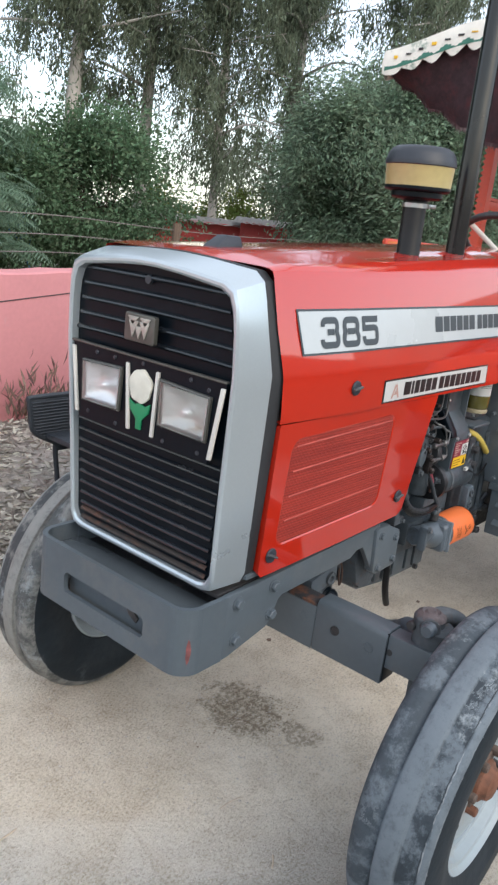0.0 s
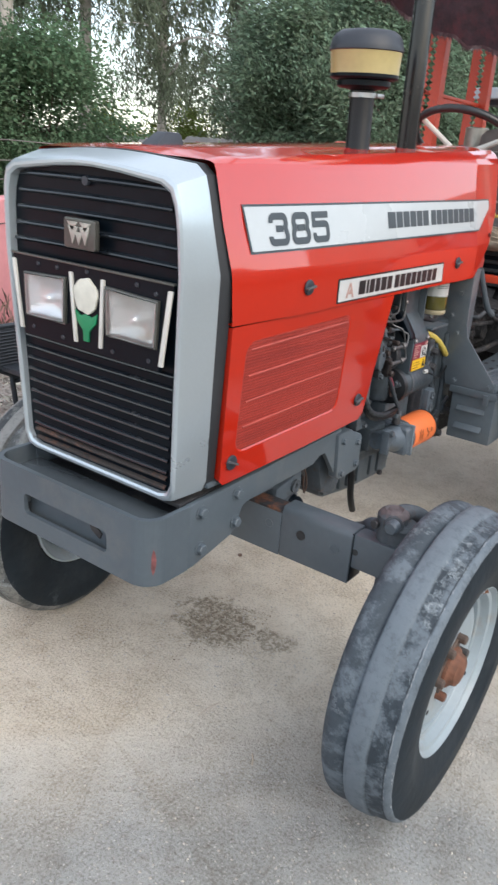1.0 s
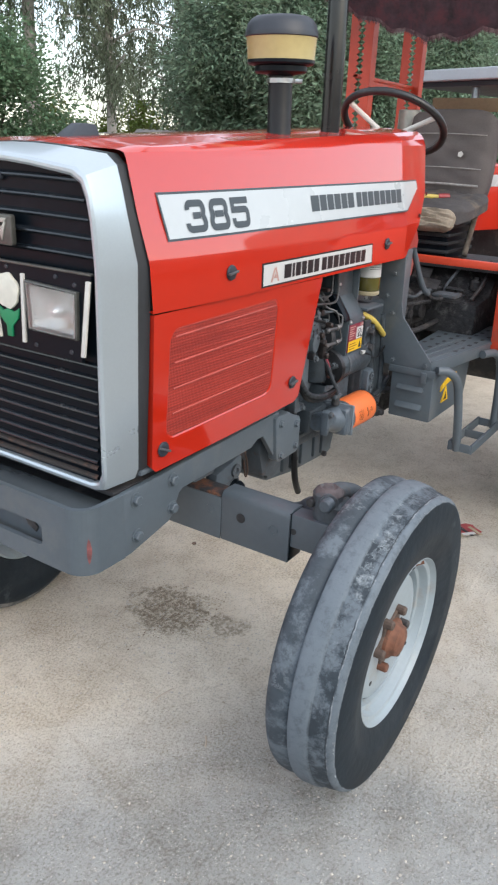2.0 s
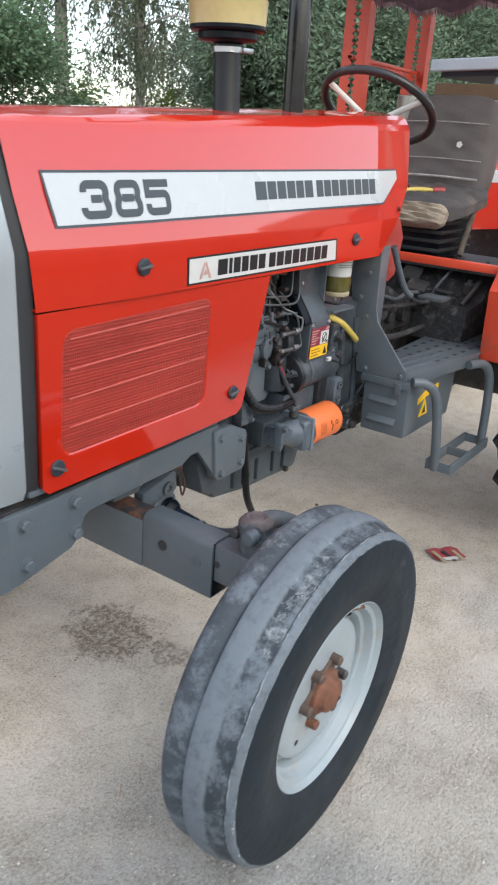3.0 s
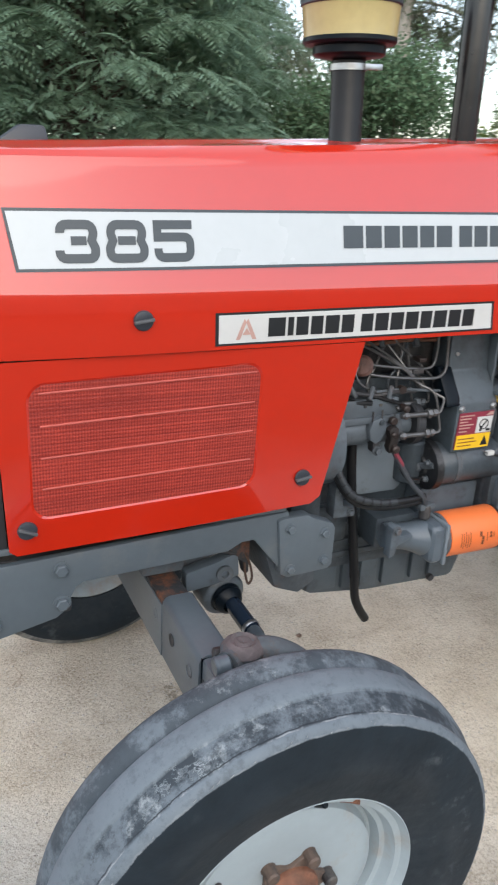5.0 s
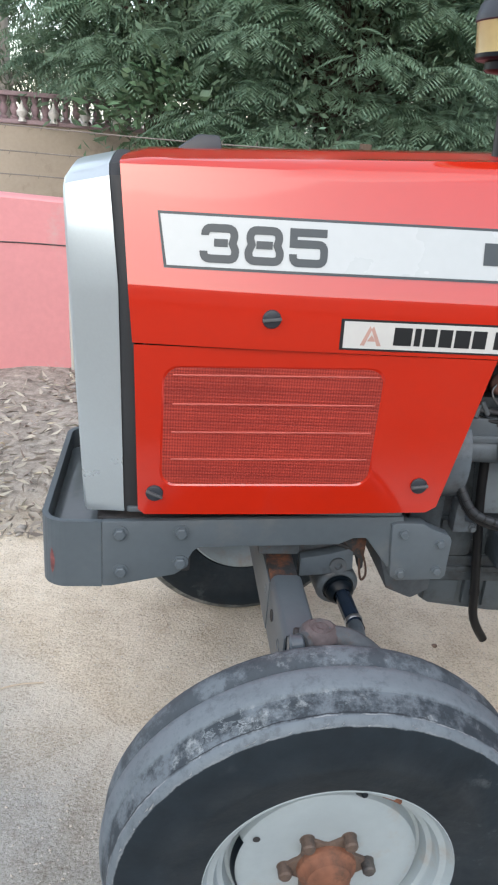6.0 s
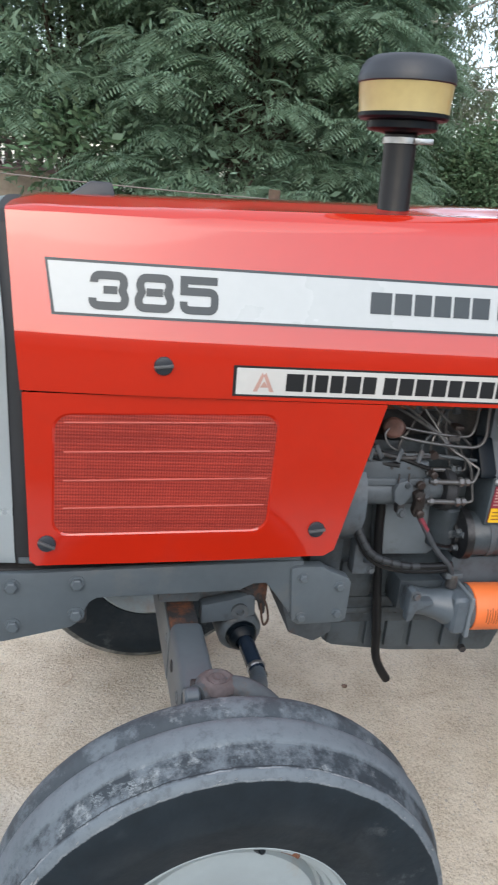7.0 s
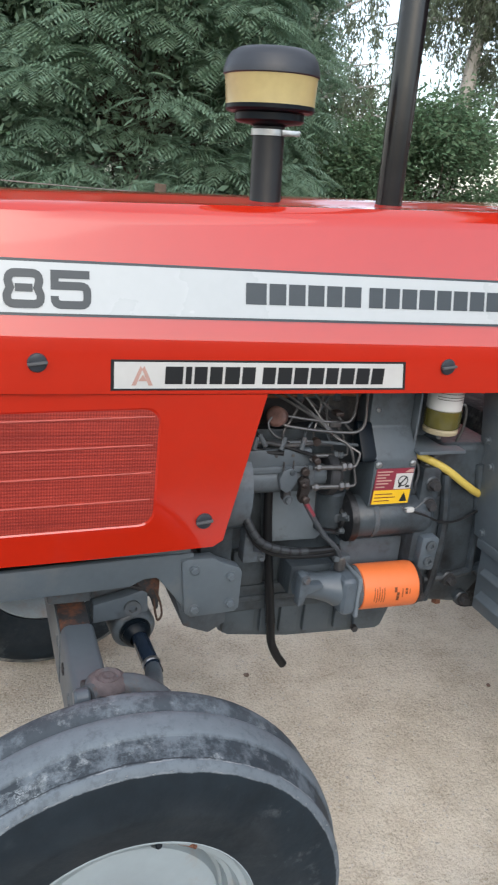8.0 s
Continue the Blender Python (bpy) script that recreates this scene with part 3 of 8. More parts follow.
def hood_y(x, z):
    """The near side of the hood, as a y (negative)."""
    if z <= BELT:
        y = -0.302
    else:
        t = min(1.0, (z - BELT) / (shoulder(x) - 0.018 - BELT))
        y = -0.302 + 0.052 * t
    if x > 1.25:
        y *= 1 - 0.31 * (x - 1.25)
    return y + nose_taper(x, z)


def front_edge(z):
    return 0.038 - 0.026 * max(0.0, (z - 1.14) / 0.30)


def build_hood():
    bm = bmesh.new()
    rings = []
    stations = [None, 0.055] + [0.1 + 0.0821 * i for i in range(15)]
    for x in stations:
        xs = 0.055 if x is None else x
        zs = shoulder(xs)
        soft = min(1.0, max(0.0, (xs - 0.08) / 0.35))
        half = [(-0.290, SKIRT + 0.004), (-0.302, SKIRT), (-0.303, SKIRT + 0.01), (-0.3025, BELT - 0.006), (-0.301, BELT + 0.006), (-0.276, 1.33), (-0.2535 - 0.003 * soft, zs - 0.022 - 0.013 * soft), (-0.249 - 0.001 * soft, zs - 0.010 - 0.010 * soft),
                (-0.240 + 0.0005 * soft, zs - 0.002 - 0.007 * soft), (-0.226 + 0.004 * soft, zs + 0.002 - 0.002 * soft), (-0.12, zs + 0.007), (-0.118, zs + 0.0078), (0, zs + 0.010)]
        half = [(y + nose_taper(front_edge(z) if x is None else x, z) if y < -0.2 else y, z) for y, z in half]
        prof = half + [(-y, z) for y, z in reversed(half[:-1])]
        # the front edge dips to meet the seal
        rings.append([bm.verts.new((front_edge(z), y, z - 0.011 * max(0.0, z - 1.436) / 0.02) if x is None else (x, y, z)) for y, z in prof])
    for A, B in zip(rings, rings[1:]):
        for k in range(len(A) - 1):
            bm.faces.new((A[k], A[k + 1], B[k + 1], B[k]))
    # the tail narrows behind the last station
    last = [tuple(v.co) for v in rings[-1]]
    tail_pts = []
    for v in rings[-1]:
        z = v.co.z
        x = 1.500 - max(0.0, 1.34 - z) * 1.20
        up = min(1.0, max(0.0, (z - 1.45) / 0.06))
        tail_pts.append((x, v.co.y * (1 - (0.31 + 0.12 * up) * (x - 1.25)), z + 0.014 * up))
    body = part("hood", bm, RED, tractor, "glossy red hood with reflections", smooth=22)
    return body, [v for v in last], tail_pts


def build_tail(last, tail_pts, parent):
    bm = bmesh.new()
    A, B = [bm.verts.new(p) for p in last], [bm.verts.new(p) for p in tail_pts]
    C = [bm.verts.new((p[0] + 0.006, p[1] * 0.95, p[2] * 0.985 + 0.014)) for p in tail_pts]
    for P, Q in ((A, B), (B, C)):
        for k in range(len(P) - 1):
            bm.faces.new((P[k], P[k + 1], Q[k + 1], Q[k]))
    part("hood_tail", bm, RED, parent, "red rear facet of the hood that narrows", smooth=9)


RED_COWL = material("dull_dusty_red_sheet", (0.34, 0.045, 0.036), 0.5, vary=0.25, scale=8, bump=0.05, dirt=(0.36, 0.15, 0.12), dirt_amount=0.45, dirt_scale=7)
RUST_RED = material("dull_maroon_screw", (0.10, 0.012, 0.010), 0.5, vary=0.2, scale=40)
hood, hood_end, hood_tail = build_hood()
build_tail(hood_end, hood_tail, hood)
part("dash_cowl", prism([(1.32, 1.13), (1.45, 1.26), (1.60, 1.22), (1.640, 1.16), (1.610, 1.040), (1.565, 1.020)], -0.195, -0.185, "y", 0.003), RED_COWL, tractor, "dusty red cowl below the dashboard")
for x, y, z in ((1.474, -0.2635, 1.332), (1.385, -0.2838, 1.268)):
    part("tail_screw", bolt_head((x, y, z), (0.35, -0.93, 0.1), 0.0055, 0.004), RUST_RED, hood)

# dashboard plate that closes the hood's tail
part("dashboard", prism([(-0.20, 1.16), (-0.230, 1.33), (-0.20, 1.49), (0, 1.51), (0.20, 1.49), (0.230, 1.33), (0.20, 1.16)], 1.335, 1.345, "x", 0.004), DARK_SLATE, tractor)


def on_side(bm, lift):
    """Lays a mesh drawn in x and z on the near side of the hood."""
    for v in bm.verts:
        v.co.y = hood_y(v.co.x, v.co.z) - lift + v.co.y
    return bm


def flat(pts, sub=0):
    """An outline in x and z as a thin sheet, split finely in x so that it can follow the hood."""
    bm = bmesh.new()
    f = bm.faces.new([bm.verts.new((x, 0, z)) for x, z in pts])
    if sub:
        x0, x1 = min(p[0] for p in pts), max(p[0] for p in pts)
        for i in range(1, sub):
            x = x0 + (x1 - x0) * i / sub
            bmesh.ops.bisect_plane(bm, geom=bm.verts[:] + bm.edges[:] + bm.faces[:], plane_co=(x, 0, 0), plane_no=(1, 0, 0))
    for z in (BELT - 0.004, BELT + 0.004):
        bmesh.ops.bisect_plane(bm, geom=bm.verts[:] + bm.edges[:] + bm.faces[:], plane_co=(0, 0, z), plane_no=(0, 0, 1))
    bmesh.ops.bisect_plane(bm, geom=bm.verts[:] + bm.edges[:] + bm.faces[:], plane_co=(1.2494, 0, 0), plane_no=(1, 0, 0))
    return bm


def text_mesh(body, width, height):
    """Characters in the built-in font, scaled to a width and a height, as an upright sheet in x and z from the origin."""
    cu = bpy.data.curves.new("text", "FONT")
    cu.body = body
    cu.size, cu.offset, cu.resolution_u, cu.space_character = 1.0, 0.022, 4, 1.08
    ob = bpy.data.objects.new("text", cu)
    scene.collection.objects.link(ob)
    bpy.context.view_layer.update()
    me = bpy.data.meshes.new_from_object(ob)
    bpy.data.objects.remove(ob)
    bm = bmesh.new()
    bm.from_mesh(me)
    bpy.data.meshes.remove(me)
    xs, ys = [v.co.x for v in bm.verts], [v.co.y for v in bm.verts]
    for v in bm.verts:
        v.co = Vector(((v.co.x - min(xs)) / (max(xs) - min(xs)) * width, 0, (v.co.y - min(ys)) / (max(ys) - min(ys)) * height))
    bmesh.ops.triangulate(bm, faces=bm.faces)
    return bm


def stripe_z(x, f):
    """Height on the name stripe: f 0 at its lower edge, 1 at its upper edge."""
    lo, hi = 1.281 + 0.008 * (x - 0.09), 1.363 + 0.009 * (x - 0.09)
    return lo + (hi - lo) * f


STRIPE = [(0.094, stripe_z(0.094, 0)), (1.2494, stripe_z(1.25, 0)), (1.265, stripe_z(1.26, 0.02)), (1.374, stripe_z(1.37, 0.72)), (1.369, stripe_z(1.37, 1)), (1.2494, stripe_z(1.25, 1)), (0.081, stripe_z(0.081, 1))]
grown = [(x + (0.0045 if x > 0.7 else -0.0045), z + (0.0045 if z > 1.325 else -0.0045)) for x, z in STRIPE]
stripe = part("name_stripe", on_side(flat(grown, 12), 0.0012), DECAL_DARK, hood, "charcoal border of the name stripe")
part("stripe_face", on_side(flat(STRIPE, 12), 0.0020), DECAL_SILVER, hood, "silver name stripe with dark lettering blocks")


def stroke(points, width, out):
    """A flat stroke of even width along a line of (x, z, corner radius)."""
    line = [Vector(points[0][:2])]
    for a, b, c in zip(points, points[1:], points[2:]):
        rad = b[2]
        a, b, c = Vector(a[:2]), Vector(b[:2]), Vector(c[:2])
        if rad < 0.0008:
            line.append(b)
            continue
        p, q = b + (a - b).normalized() * rad, b + (c - b).normalized() * rad
        line += [(1 - t) ** 2 * p + 2 * t * (1 - t) * b + t * t * q for t in (0, 0.25, 0.5, 0.75, 1)]
    line.append(Vector(points[-1][:2]))
    rails = []
    for i, p in enumerate(line):
        before = (p - line[i - 1]).normalized() if i else (line[1] - p).normalized()
        after = (line[i + 1] - p).normalized() if i < len(line) - 1 else before
        d = (before + after).normalized()
        d *= width / 2 / max(0.5, d.dot(after))
        rails.append((out.verts.new((p.x - d.y, 0, p.y + d.x)), out.verts.new((p.x + d.y, 0, p.y - d.x))))
    for (a, b), (c, d) in zip(rails, rails[1:]):
        out.faces.new((a, b, d, c))


def wide_digits(width, height):
    """The number 385 in broad square figures with rounded corners."""
    bm = bmesh.new()
    w, h, k = width * 0.305, height, 0.0135
    e, c, n = k / 2, 0.011, 0.002
    step = (width - w) / 2
    l, r, top, low, mid = e, w - e, h - e, e, h * 0.52
    waist = [(r - 0.002, mid + 0.010, n), (r - 0.005, mid, 0.0002), (r, mid - 0.011, n)]
    stroke([(l + 0.002, h * 0.70), (l + 0.002, top, c), (r - 0.003, top, c)] + waist + [(r, low, c), (l, low, c), (l, h * 0.30)], k, bm)
    stroke([(w * 0.36, mid), (r - 0.005 - e - 0.0012, mid)], k * 0.95, bm)
    o = step
    side = [(o + w - x, z, q) for x, z, q in reversed(waist)]
    stroke([(o + w / 2, low), (o + l, low, c)] + side + [(o + l + 0.003, top, c), (o + r - 0.003, top, c)] + [(o + x, z, q) for x, z, q in waist] + [(o + r, low, c), (o + w / 2, low)], k, bm)
    stroke([(o + w - r + 0.005 + e + 0.0012, mid), (o + r - 0.005 - e - 0.0012, mid)], k * 0.95, bm)
    o = 2 * step
    stroke([(o + w * 0.96, top), (o + l, top, 0.0005), (o + l, mid + 0.005, 0.0005), (o + r, mid + 0.005, c), (o + r, low, c), (o + l, low, c), (o + l, h * 0.33)], k, bm)
    bmesh.ops.recalc_face_normals(bm, faces=bm.faces[:])
    bmesh.ops.subdivide_edges(bm, edges=[g for g in bm.edges if g.calc_length() > 0.02], cuts=3)
    bmesh.ops.triangulate(bm, faces=bm.faces[:])
    return bm


digits = wide_digits(0.222, 0.063)
for v in digits.verts:
    v.co.x, v.co.z = v.co.x + 0.149, v.co.z + stripe_z(0.149 + v.co.x, 0.5) - 0.0335
part("model_number", on_side(digits, 0.0030), DECAL_DARK, hood, "wide charcoal number 385")


def letter_blocks(spans, zlo, zhi, mat, name, x_of):
    """Plain blocks for a maker's lettering, a block for each sign."""
    for a, b in spans:
        q = [(x_of(a), zlo(x_of(a))), (x_of(b), zlo(x_of(b))), (x_of(b), zhi(x_of(b))), (x_of(a), zhi(x_of(a)))]
        part(name, on_side(flat(q), 0.0030), mat, hood)


def even_spans(widths, gap):
    out, x = [], 0.0
    for w in widths:
        if w > 0:
            out.append((x, x + w))
            x += w + gap
        else:
            x += -w
    total = x - gap
    return [(a / total, b / total) for a, b in out]


maker = even_spans([1.2, 1, 1, 1, 0.95, 1.05, -0.35, 0.9, 0.95, 1, 1.05, 1, 1, 1.05, 1], 0.16)
letter_blocks(maker, lambda x: stripe_z(x, 0.30), lambda x: stripe_z(x, 0.76), DECAL_DARK, "lettering_block", lambda t: 0.652 + t * 0.563)
PLATE = [(0.410, 1.154), (1.004, 1.155), (0.997, 1.205), (0.409, 1.203)]
part("name_plate", on_side(flat([(0.406, 1.150), (1.009, 1.151), (1.001, 1.209), (0.405, 1.207)], 2), 0.0014), DECAL_BLACK, hood, "black border of the name plate")
part("plate_face", on_side(flat([(a + (0.002 if a < 0.7 else -0.002), b) for a, b in PLATE], 2), 0.0024), DECAL_WHITE, hood, "white name plate with black lettering blocks")
dealer = even_spans([1.15, 0.4, 0.85, 0.85, 1, 0.9, -0.35, 0.9, 1, 1, 1, 0.9, 1.05, 1, 0.95], 0.17)
letter_blocks(dealer, lambda x: 1.1625, lambda x: 1.1955, DECAL_BLACK, "lettering_block", lambda t: 0.504 + t * 0.450)
for q in ([(0.443, 1.160), (0.451, 1.160), (0.462, 1.190), (0.458, 1.196)], [(0.482, 1.160), (0.474, 1.160), (0.461, 1.190), (0.465, 1.196)], [(0.455, 1.168), (0.471, 1.168), (0.463, 1.180)]):
    part("badge_mark", on_side(flat(q), 0.0032), DECAL_FADED, hood)


def side_panel_y(x, z):
    low = (SKIRT - z) / 0.34
    return -0.301 + 0.018 * low + 0.0115 * (0.65 - x) / 0.62


PANEL = [(0.0515, 0.803), (0.064, 0.792), (0.36, 0.800), (0.630, 0.812), (0.650, 0.826), (0.7088, 1.1415), (0.0403, 1.1400)]


def build_side_panel(sign):
    hole = [(x, z + 0.032 * (x - 0.092)) for x, z in rounded_rect(0.092, 0.504, 0.856, 1.103, 0.03)]
    bm = bmesh.new()

    def y_of(x, z, d=0.0):
        return sign * (-side_panel_y(x, z) - d)

    outer = [bm.verts.new((x, 0, z)) for x, z in PANEL]
    inner = [bm.verts.new((x, 0, z)) for x, z in hole]
    edges = [bm.edges.new((L[i], L[(i + 1) % len(L)])) for L in (outer, inner) for i in range(len(L))]
    bmesh.ops.triangle_fill(bm, use_beauty=True, use_dissolve=False, edges=edges)
    for v in bm.verts:
        v.co.y = y_of(v.co.x, v.co.z)
    # rims: outward edge folds in, the opening is dished
    fold = [bm.verts.new((v.co.x + (0.004 if v.co.x < 0.3 else -0.004), y_of(v.co.x, v.co.z, 0.018), v.co.z + (0.004 if v.co.z < 1 else -0.003))) for v in outer]
    dish = []
    for x, z in hole:
        dx, dz = 0.301 - x, 0.982 - z
        dish.append(bm.verts.new((x + dx * 0.020, y_of(x, z, 0.0020), z + dz * 0.030)))
    for L, M in ((outer, fold), (inner, dish)):
        for i in range(len(L)):
            j = (i + 1) % len(L)
            bm.faces.new((L[i], L[j], M[j], M[i]))
    panel = part("side_panel", bm, RED, tractor, "red side panel with a dusty mesh vent", smooth=12)
    # the vent: a woven screen of fine wires with pressed ribs
    q = bmesh.new()
    f = [q.verts.new((x + (0.301 - x) * 0.017, y_of(x, z, 0.0018), z + (0.982 - z) * 0.026)) for x, z in hole]
    q.faces.new(f)
    part("mesh_vent", q, VENT, panel, "dusty perforated red vent screen")
    for z in (1.091, 1.034, 0.977, 0.920):
        tilt = 0.012
        q = tube([(0.112, y_of(0.112, z, 0.0030), z - tilt / 2), (0.30, y_of(0.3, z, 0.0022), z), (0.492, y_of(0.49, z, 0.0032), z + tilt / 2)], 0.0026, 8, steps=3)
        part("vent_rib", q, RED_RIB, panel)
    return panel


def vent_material():
    m = material("perforated_red_screen", (0.36, 0.036, 0.022), 0.6, vary=0.34, scale=7, bump=0.0)
    n, l = m.node_tree.nodes, m.node_tree.links
    p = n["Principled BSDF"]
    src = p.inputs["Base Color"].links[0].from_socket
    co = n.new("ShaderNodeTexCoord")
    sep = n.new("ShaderNodeSeparateXYZ")
    l.new(co.outputs["Object"], sep.inputs[0])

    def wave(sock, per):
        a = n.new("ShaderNodeMath")
        a.operation = "MULTIPLY"
        l.new(sock, a.inputs[0])
        a.inputs[1].default_value = 2 * math.pi / per
        b = n.new("ShaderNodeMath")
        b.operation = "SINE"
        l.new(a.outputs[0], b.inputs[0])
        return b.outputs[0]

    mul = n.new("ShaderNodeMath")
    mul.operation = "MULTIPLY_ADD"
    l.new(wave(sep.outputs["Z"], 0.0066), mul.inputs[0])
    mul.inputs[1].default_value = 0.42
    tmp = n.new("ShaderNodeMath")
    tmp.operation = "MULTIPLY"
    l.new(wave(sep.outputs["X"], 0.005), tmp.inputs[0])
    tmp.inputs[1].default_value = 0.42
    # long streaks where dust fills some rows of holes
    stretch = n.new("ShaderNodeMapping")
    stretch.inputs["Scale"].default_value = (2.2, 2.2, 120.0)
    l.new(co.outputs["Object"], stretch.inputs["Vector"])
    row = n.new("ShaderNodeTexNoise")
    row.inputs["Scale"].default_value, row.inputs["Detail"].default_value = 1.0, 4
    l.new(stretch.outputs[0], row.inputs["Vector"])
    rows = n.new("ShaderNodeMath")
    rows.operation = "MULTIPLY_ADD"
    l.new(row.outputs["Fac"], rows.inputs[0])
    rows.inputs[1].default_value = 2.4
    l.new(tmp.outputs[0], rows.inputs[2])
    less = n.new("ShaderNodeMath")
    less.operation = "SUBTRACT"
    l.new(rows.outputs[0], less.inputs[0])
    less.inputs[1].default_value = 1.10
    l.new(less.outputs[0], mul.inputs[2])
    rng = n.new("ShaderNodeMapRange")
    rng.inputs["From Min"].default_value, rng.inputs["From Max"].default_value = -0.5, 0.8
    l.new(mul.outputs[0], rng.inputs["Value"])
    mx = n.new("ShaderNodeMix")
    mx.data_type = "RGBA"
    l.new(rng.outputs[0], mx.inputs["Factor"])
    mx.inputs[6].default_value = (0.215, 0.016, 0.010, 1)
    l.new(src, mx.inputs[7])
    l.new(mx.outputs[2], p.inputs["Base Color"])
    b = n.new("ShaderNodeBump")
    b.inputs["Strength"].default_value, b.inputs["Distance"].default_value = 0.4, 0.001
    l.new(mul.outputs[0], b.inputs["Height"])
    l.new(b.outputs[0], p.inputs["Normal"])
    return m


VENT = vent_material()
RED_RIB = material("scuffed_red_rib", (0.40, 0.066, 0.048), 0.5, vary=0.2, scale=25, bump=0.1)
near_panel = build_side_panel(-1)
build_side_panel(1)


KNOB_EDGE = material("rubbed_grey_plastic", (0.085, 0.09, 0.095), 0.45, vary=0.25, scale=40)


def knob(x, z, y, parent):
    q = lathe([(0, 0), (0.0165, 0), (0.0170, 0.002), (0.0155, 0.005), (0.012, 0.0062), (0, 0.0062)], centre=(x, y, z), seg=24, direction=(0, -1, 0))
    k = part("panel_knob", q, DARK_SLATE, parent, "dark plastic quarter-turn knob")
    q = box(-0.017, 0.017, -0.0065, 0.0, -0.0026, 0.0026, 0.0012)
    q.transform(pose(x, y - 0.0045, z, 0, 25 if x < 0.2 else -8, 0))
    part("knob_grip", q, KNOB_EDGE, k)


knob(0.280, 1.200, -0.3035, hood)
knob(1.102, 1.200, -0.3035, hood)
knob(0.083, 0.841, side_panel_y(0.083, 0.841) - 0.001, near_panel)
knob(0.605, 0.874, side_panel_y(0.605, 0.874) - 0.001, near_panel)

# grille surround: rings of an outline, from the gasket forward over a rounded lip into the grille
BACK = [(-0.225, 0.775), (-0.247, 0.785), (-0.258, 0.810), (-0.265, 1.00), (-0.2735, 1.222), (-0.2740, 1.240), (-0.2580, 1.33), (-0.2490, 1.385), (-0.242, 1.416), (-0.220, 1.434), (-0.10, 1.444), (-0.03, 1.447)]
FRONT = [(-0.205, 0.770), (-0.228, 0.777), (-0.239, 0.804), (-0.246, 1.00), (-0.2565, 1.222), (-0.2570, 1.240), (-0.2535, 1.32), (-0.2480, 1.372), (-0.238, 1.398), (-0.214, 1.411), (-0.10, 1.423), (-0.03, 1.428)]
BACK = BACK + [(-y, z) for y, z in reversed(BACK)]
FRONT = FRONT + [(-y, z) for y, z in reversed(FRONT)]


def surround_ring(f, shift, inset):
    """A ring of the surround: f 0 at its back, 1 at its front; shift along x; inset towards the grille."""
    out = []
    for (y0, z0), (y1, z1) in zip(BACK, FRONT):
        y, z = y0 + (y1 - y0) * f, z0 + (z1 - z0) * f
        k = (z - 0.79) / 0.66
        x = (0.024 - 0.018 * k - 0.014 * max(0.0, (k - 0.68) / 0.3)) * (1 - f) + (-0.055 - 0.030 * k) * f + shift
        iy = y - math.copysign(inset, y) * (1 if abs(y) > 0.2 else 0.35)
        iz = z - inset if z > 1.36 else z + inset * (1 if z < 0.80 else 0.6) if z < 0.83 else z
        out.append((x, iy, iz))
    return out


def ring_mesh(layers):
    bm = bmesh.new()
    rings = [[bm.verts.new(p) for p in L] for L in layers]
    for A, B in zip(rings, rings[1:]):
        for i in range(len(A)):
            j = (i + 1) % len(A)
            bm.faces.new((A[i], A[j], B[j], B[i]))
    return bm


def build_surround():
    bm = ring_mesh([surround_ring(0, 0, 0.012), surround_ring(0, 0, 0), surround_ring(0.86, 0, 0), surround_ring(0.95, 0, 0.001), surround_ring(1, 0, 0.005), surround_ring(1, 0, 0.010), surround_ring(1, 0.004, 0.0145), surround_ring(1, 0.028, 0.016)])
    sur = part("grille_surround", bm, SILVER, tractor, "silver painted grille surround with rounded lip", smooth=30)
    def high(ring, k):
        return [(x, y, z + k * max(0.0, z - 1.41) / 0.05) for x, y, z in ring]

    def flared(ring, k):
        return [(x, y + math.copysign(k * min(1.0, max(0.0, (z - 0.76) / 0.4)) * (1 - 0.75 * min(1.0, max(0.0, (z - 1.24) / 0.14))), y) * (abs(y) > 0.2), z) for x, y, z in ring]

    bm = ring_mesh([surround_ring(0, -0.001, 0.004), surround_ring(0, 0.002, -0.0015), flared(high(surround_ring(0, 0.014, -0.001), 0.002), 0.008), flared(high(surround_ring(0, 0.0265, 0.0010), 0.003), 0.011), surround_ring(0, 0.0280, 0.02)])
    part("gasket", bm, BLACK_RUBBER, sur, "black rubber seal behind the surround", smooth=30)
    return sur


surround = build_surround()

# grille
GX = -0.052


def inner_half(z):
    """Half the width of the grille opening at a height."""
    if z < 1.235:
        return 0.224 + (0.259 - 0.224) * (z - 0.82) / 0.415
    return 0.259 - 0.036 * (z - 1.235) / 0.16


def gx(z):
    return GX + 0.004 - 0.022 * (z - 0.79) / 0.66 + 0.008


bm = prism([(-0.212, 0.785), (-0.226, 0.81), (-0.252, 1.235), (-0.228, 1.395), (-0.10, 1.412), (0.10, 1.412), (0.228, 1.395), (0.252, 1.235), (0.226, 0.81), (0.212, 0.785)], -0.040, -0.030, "x", 0.0)
for v in bm.verts:
    v.co.x -= 0.022 * (v.co.z - 0.79) / 0.66
grille = part("grille", bm, BLACK, tractor, "black slatted grille with rust at its foot")


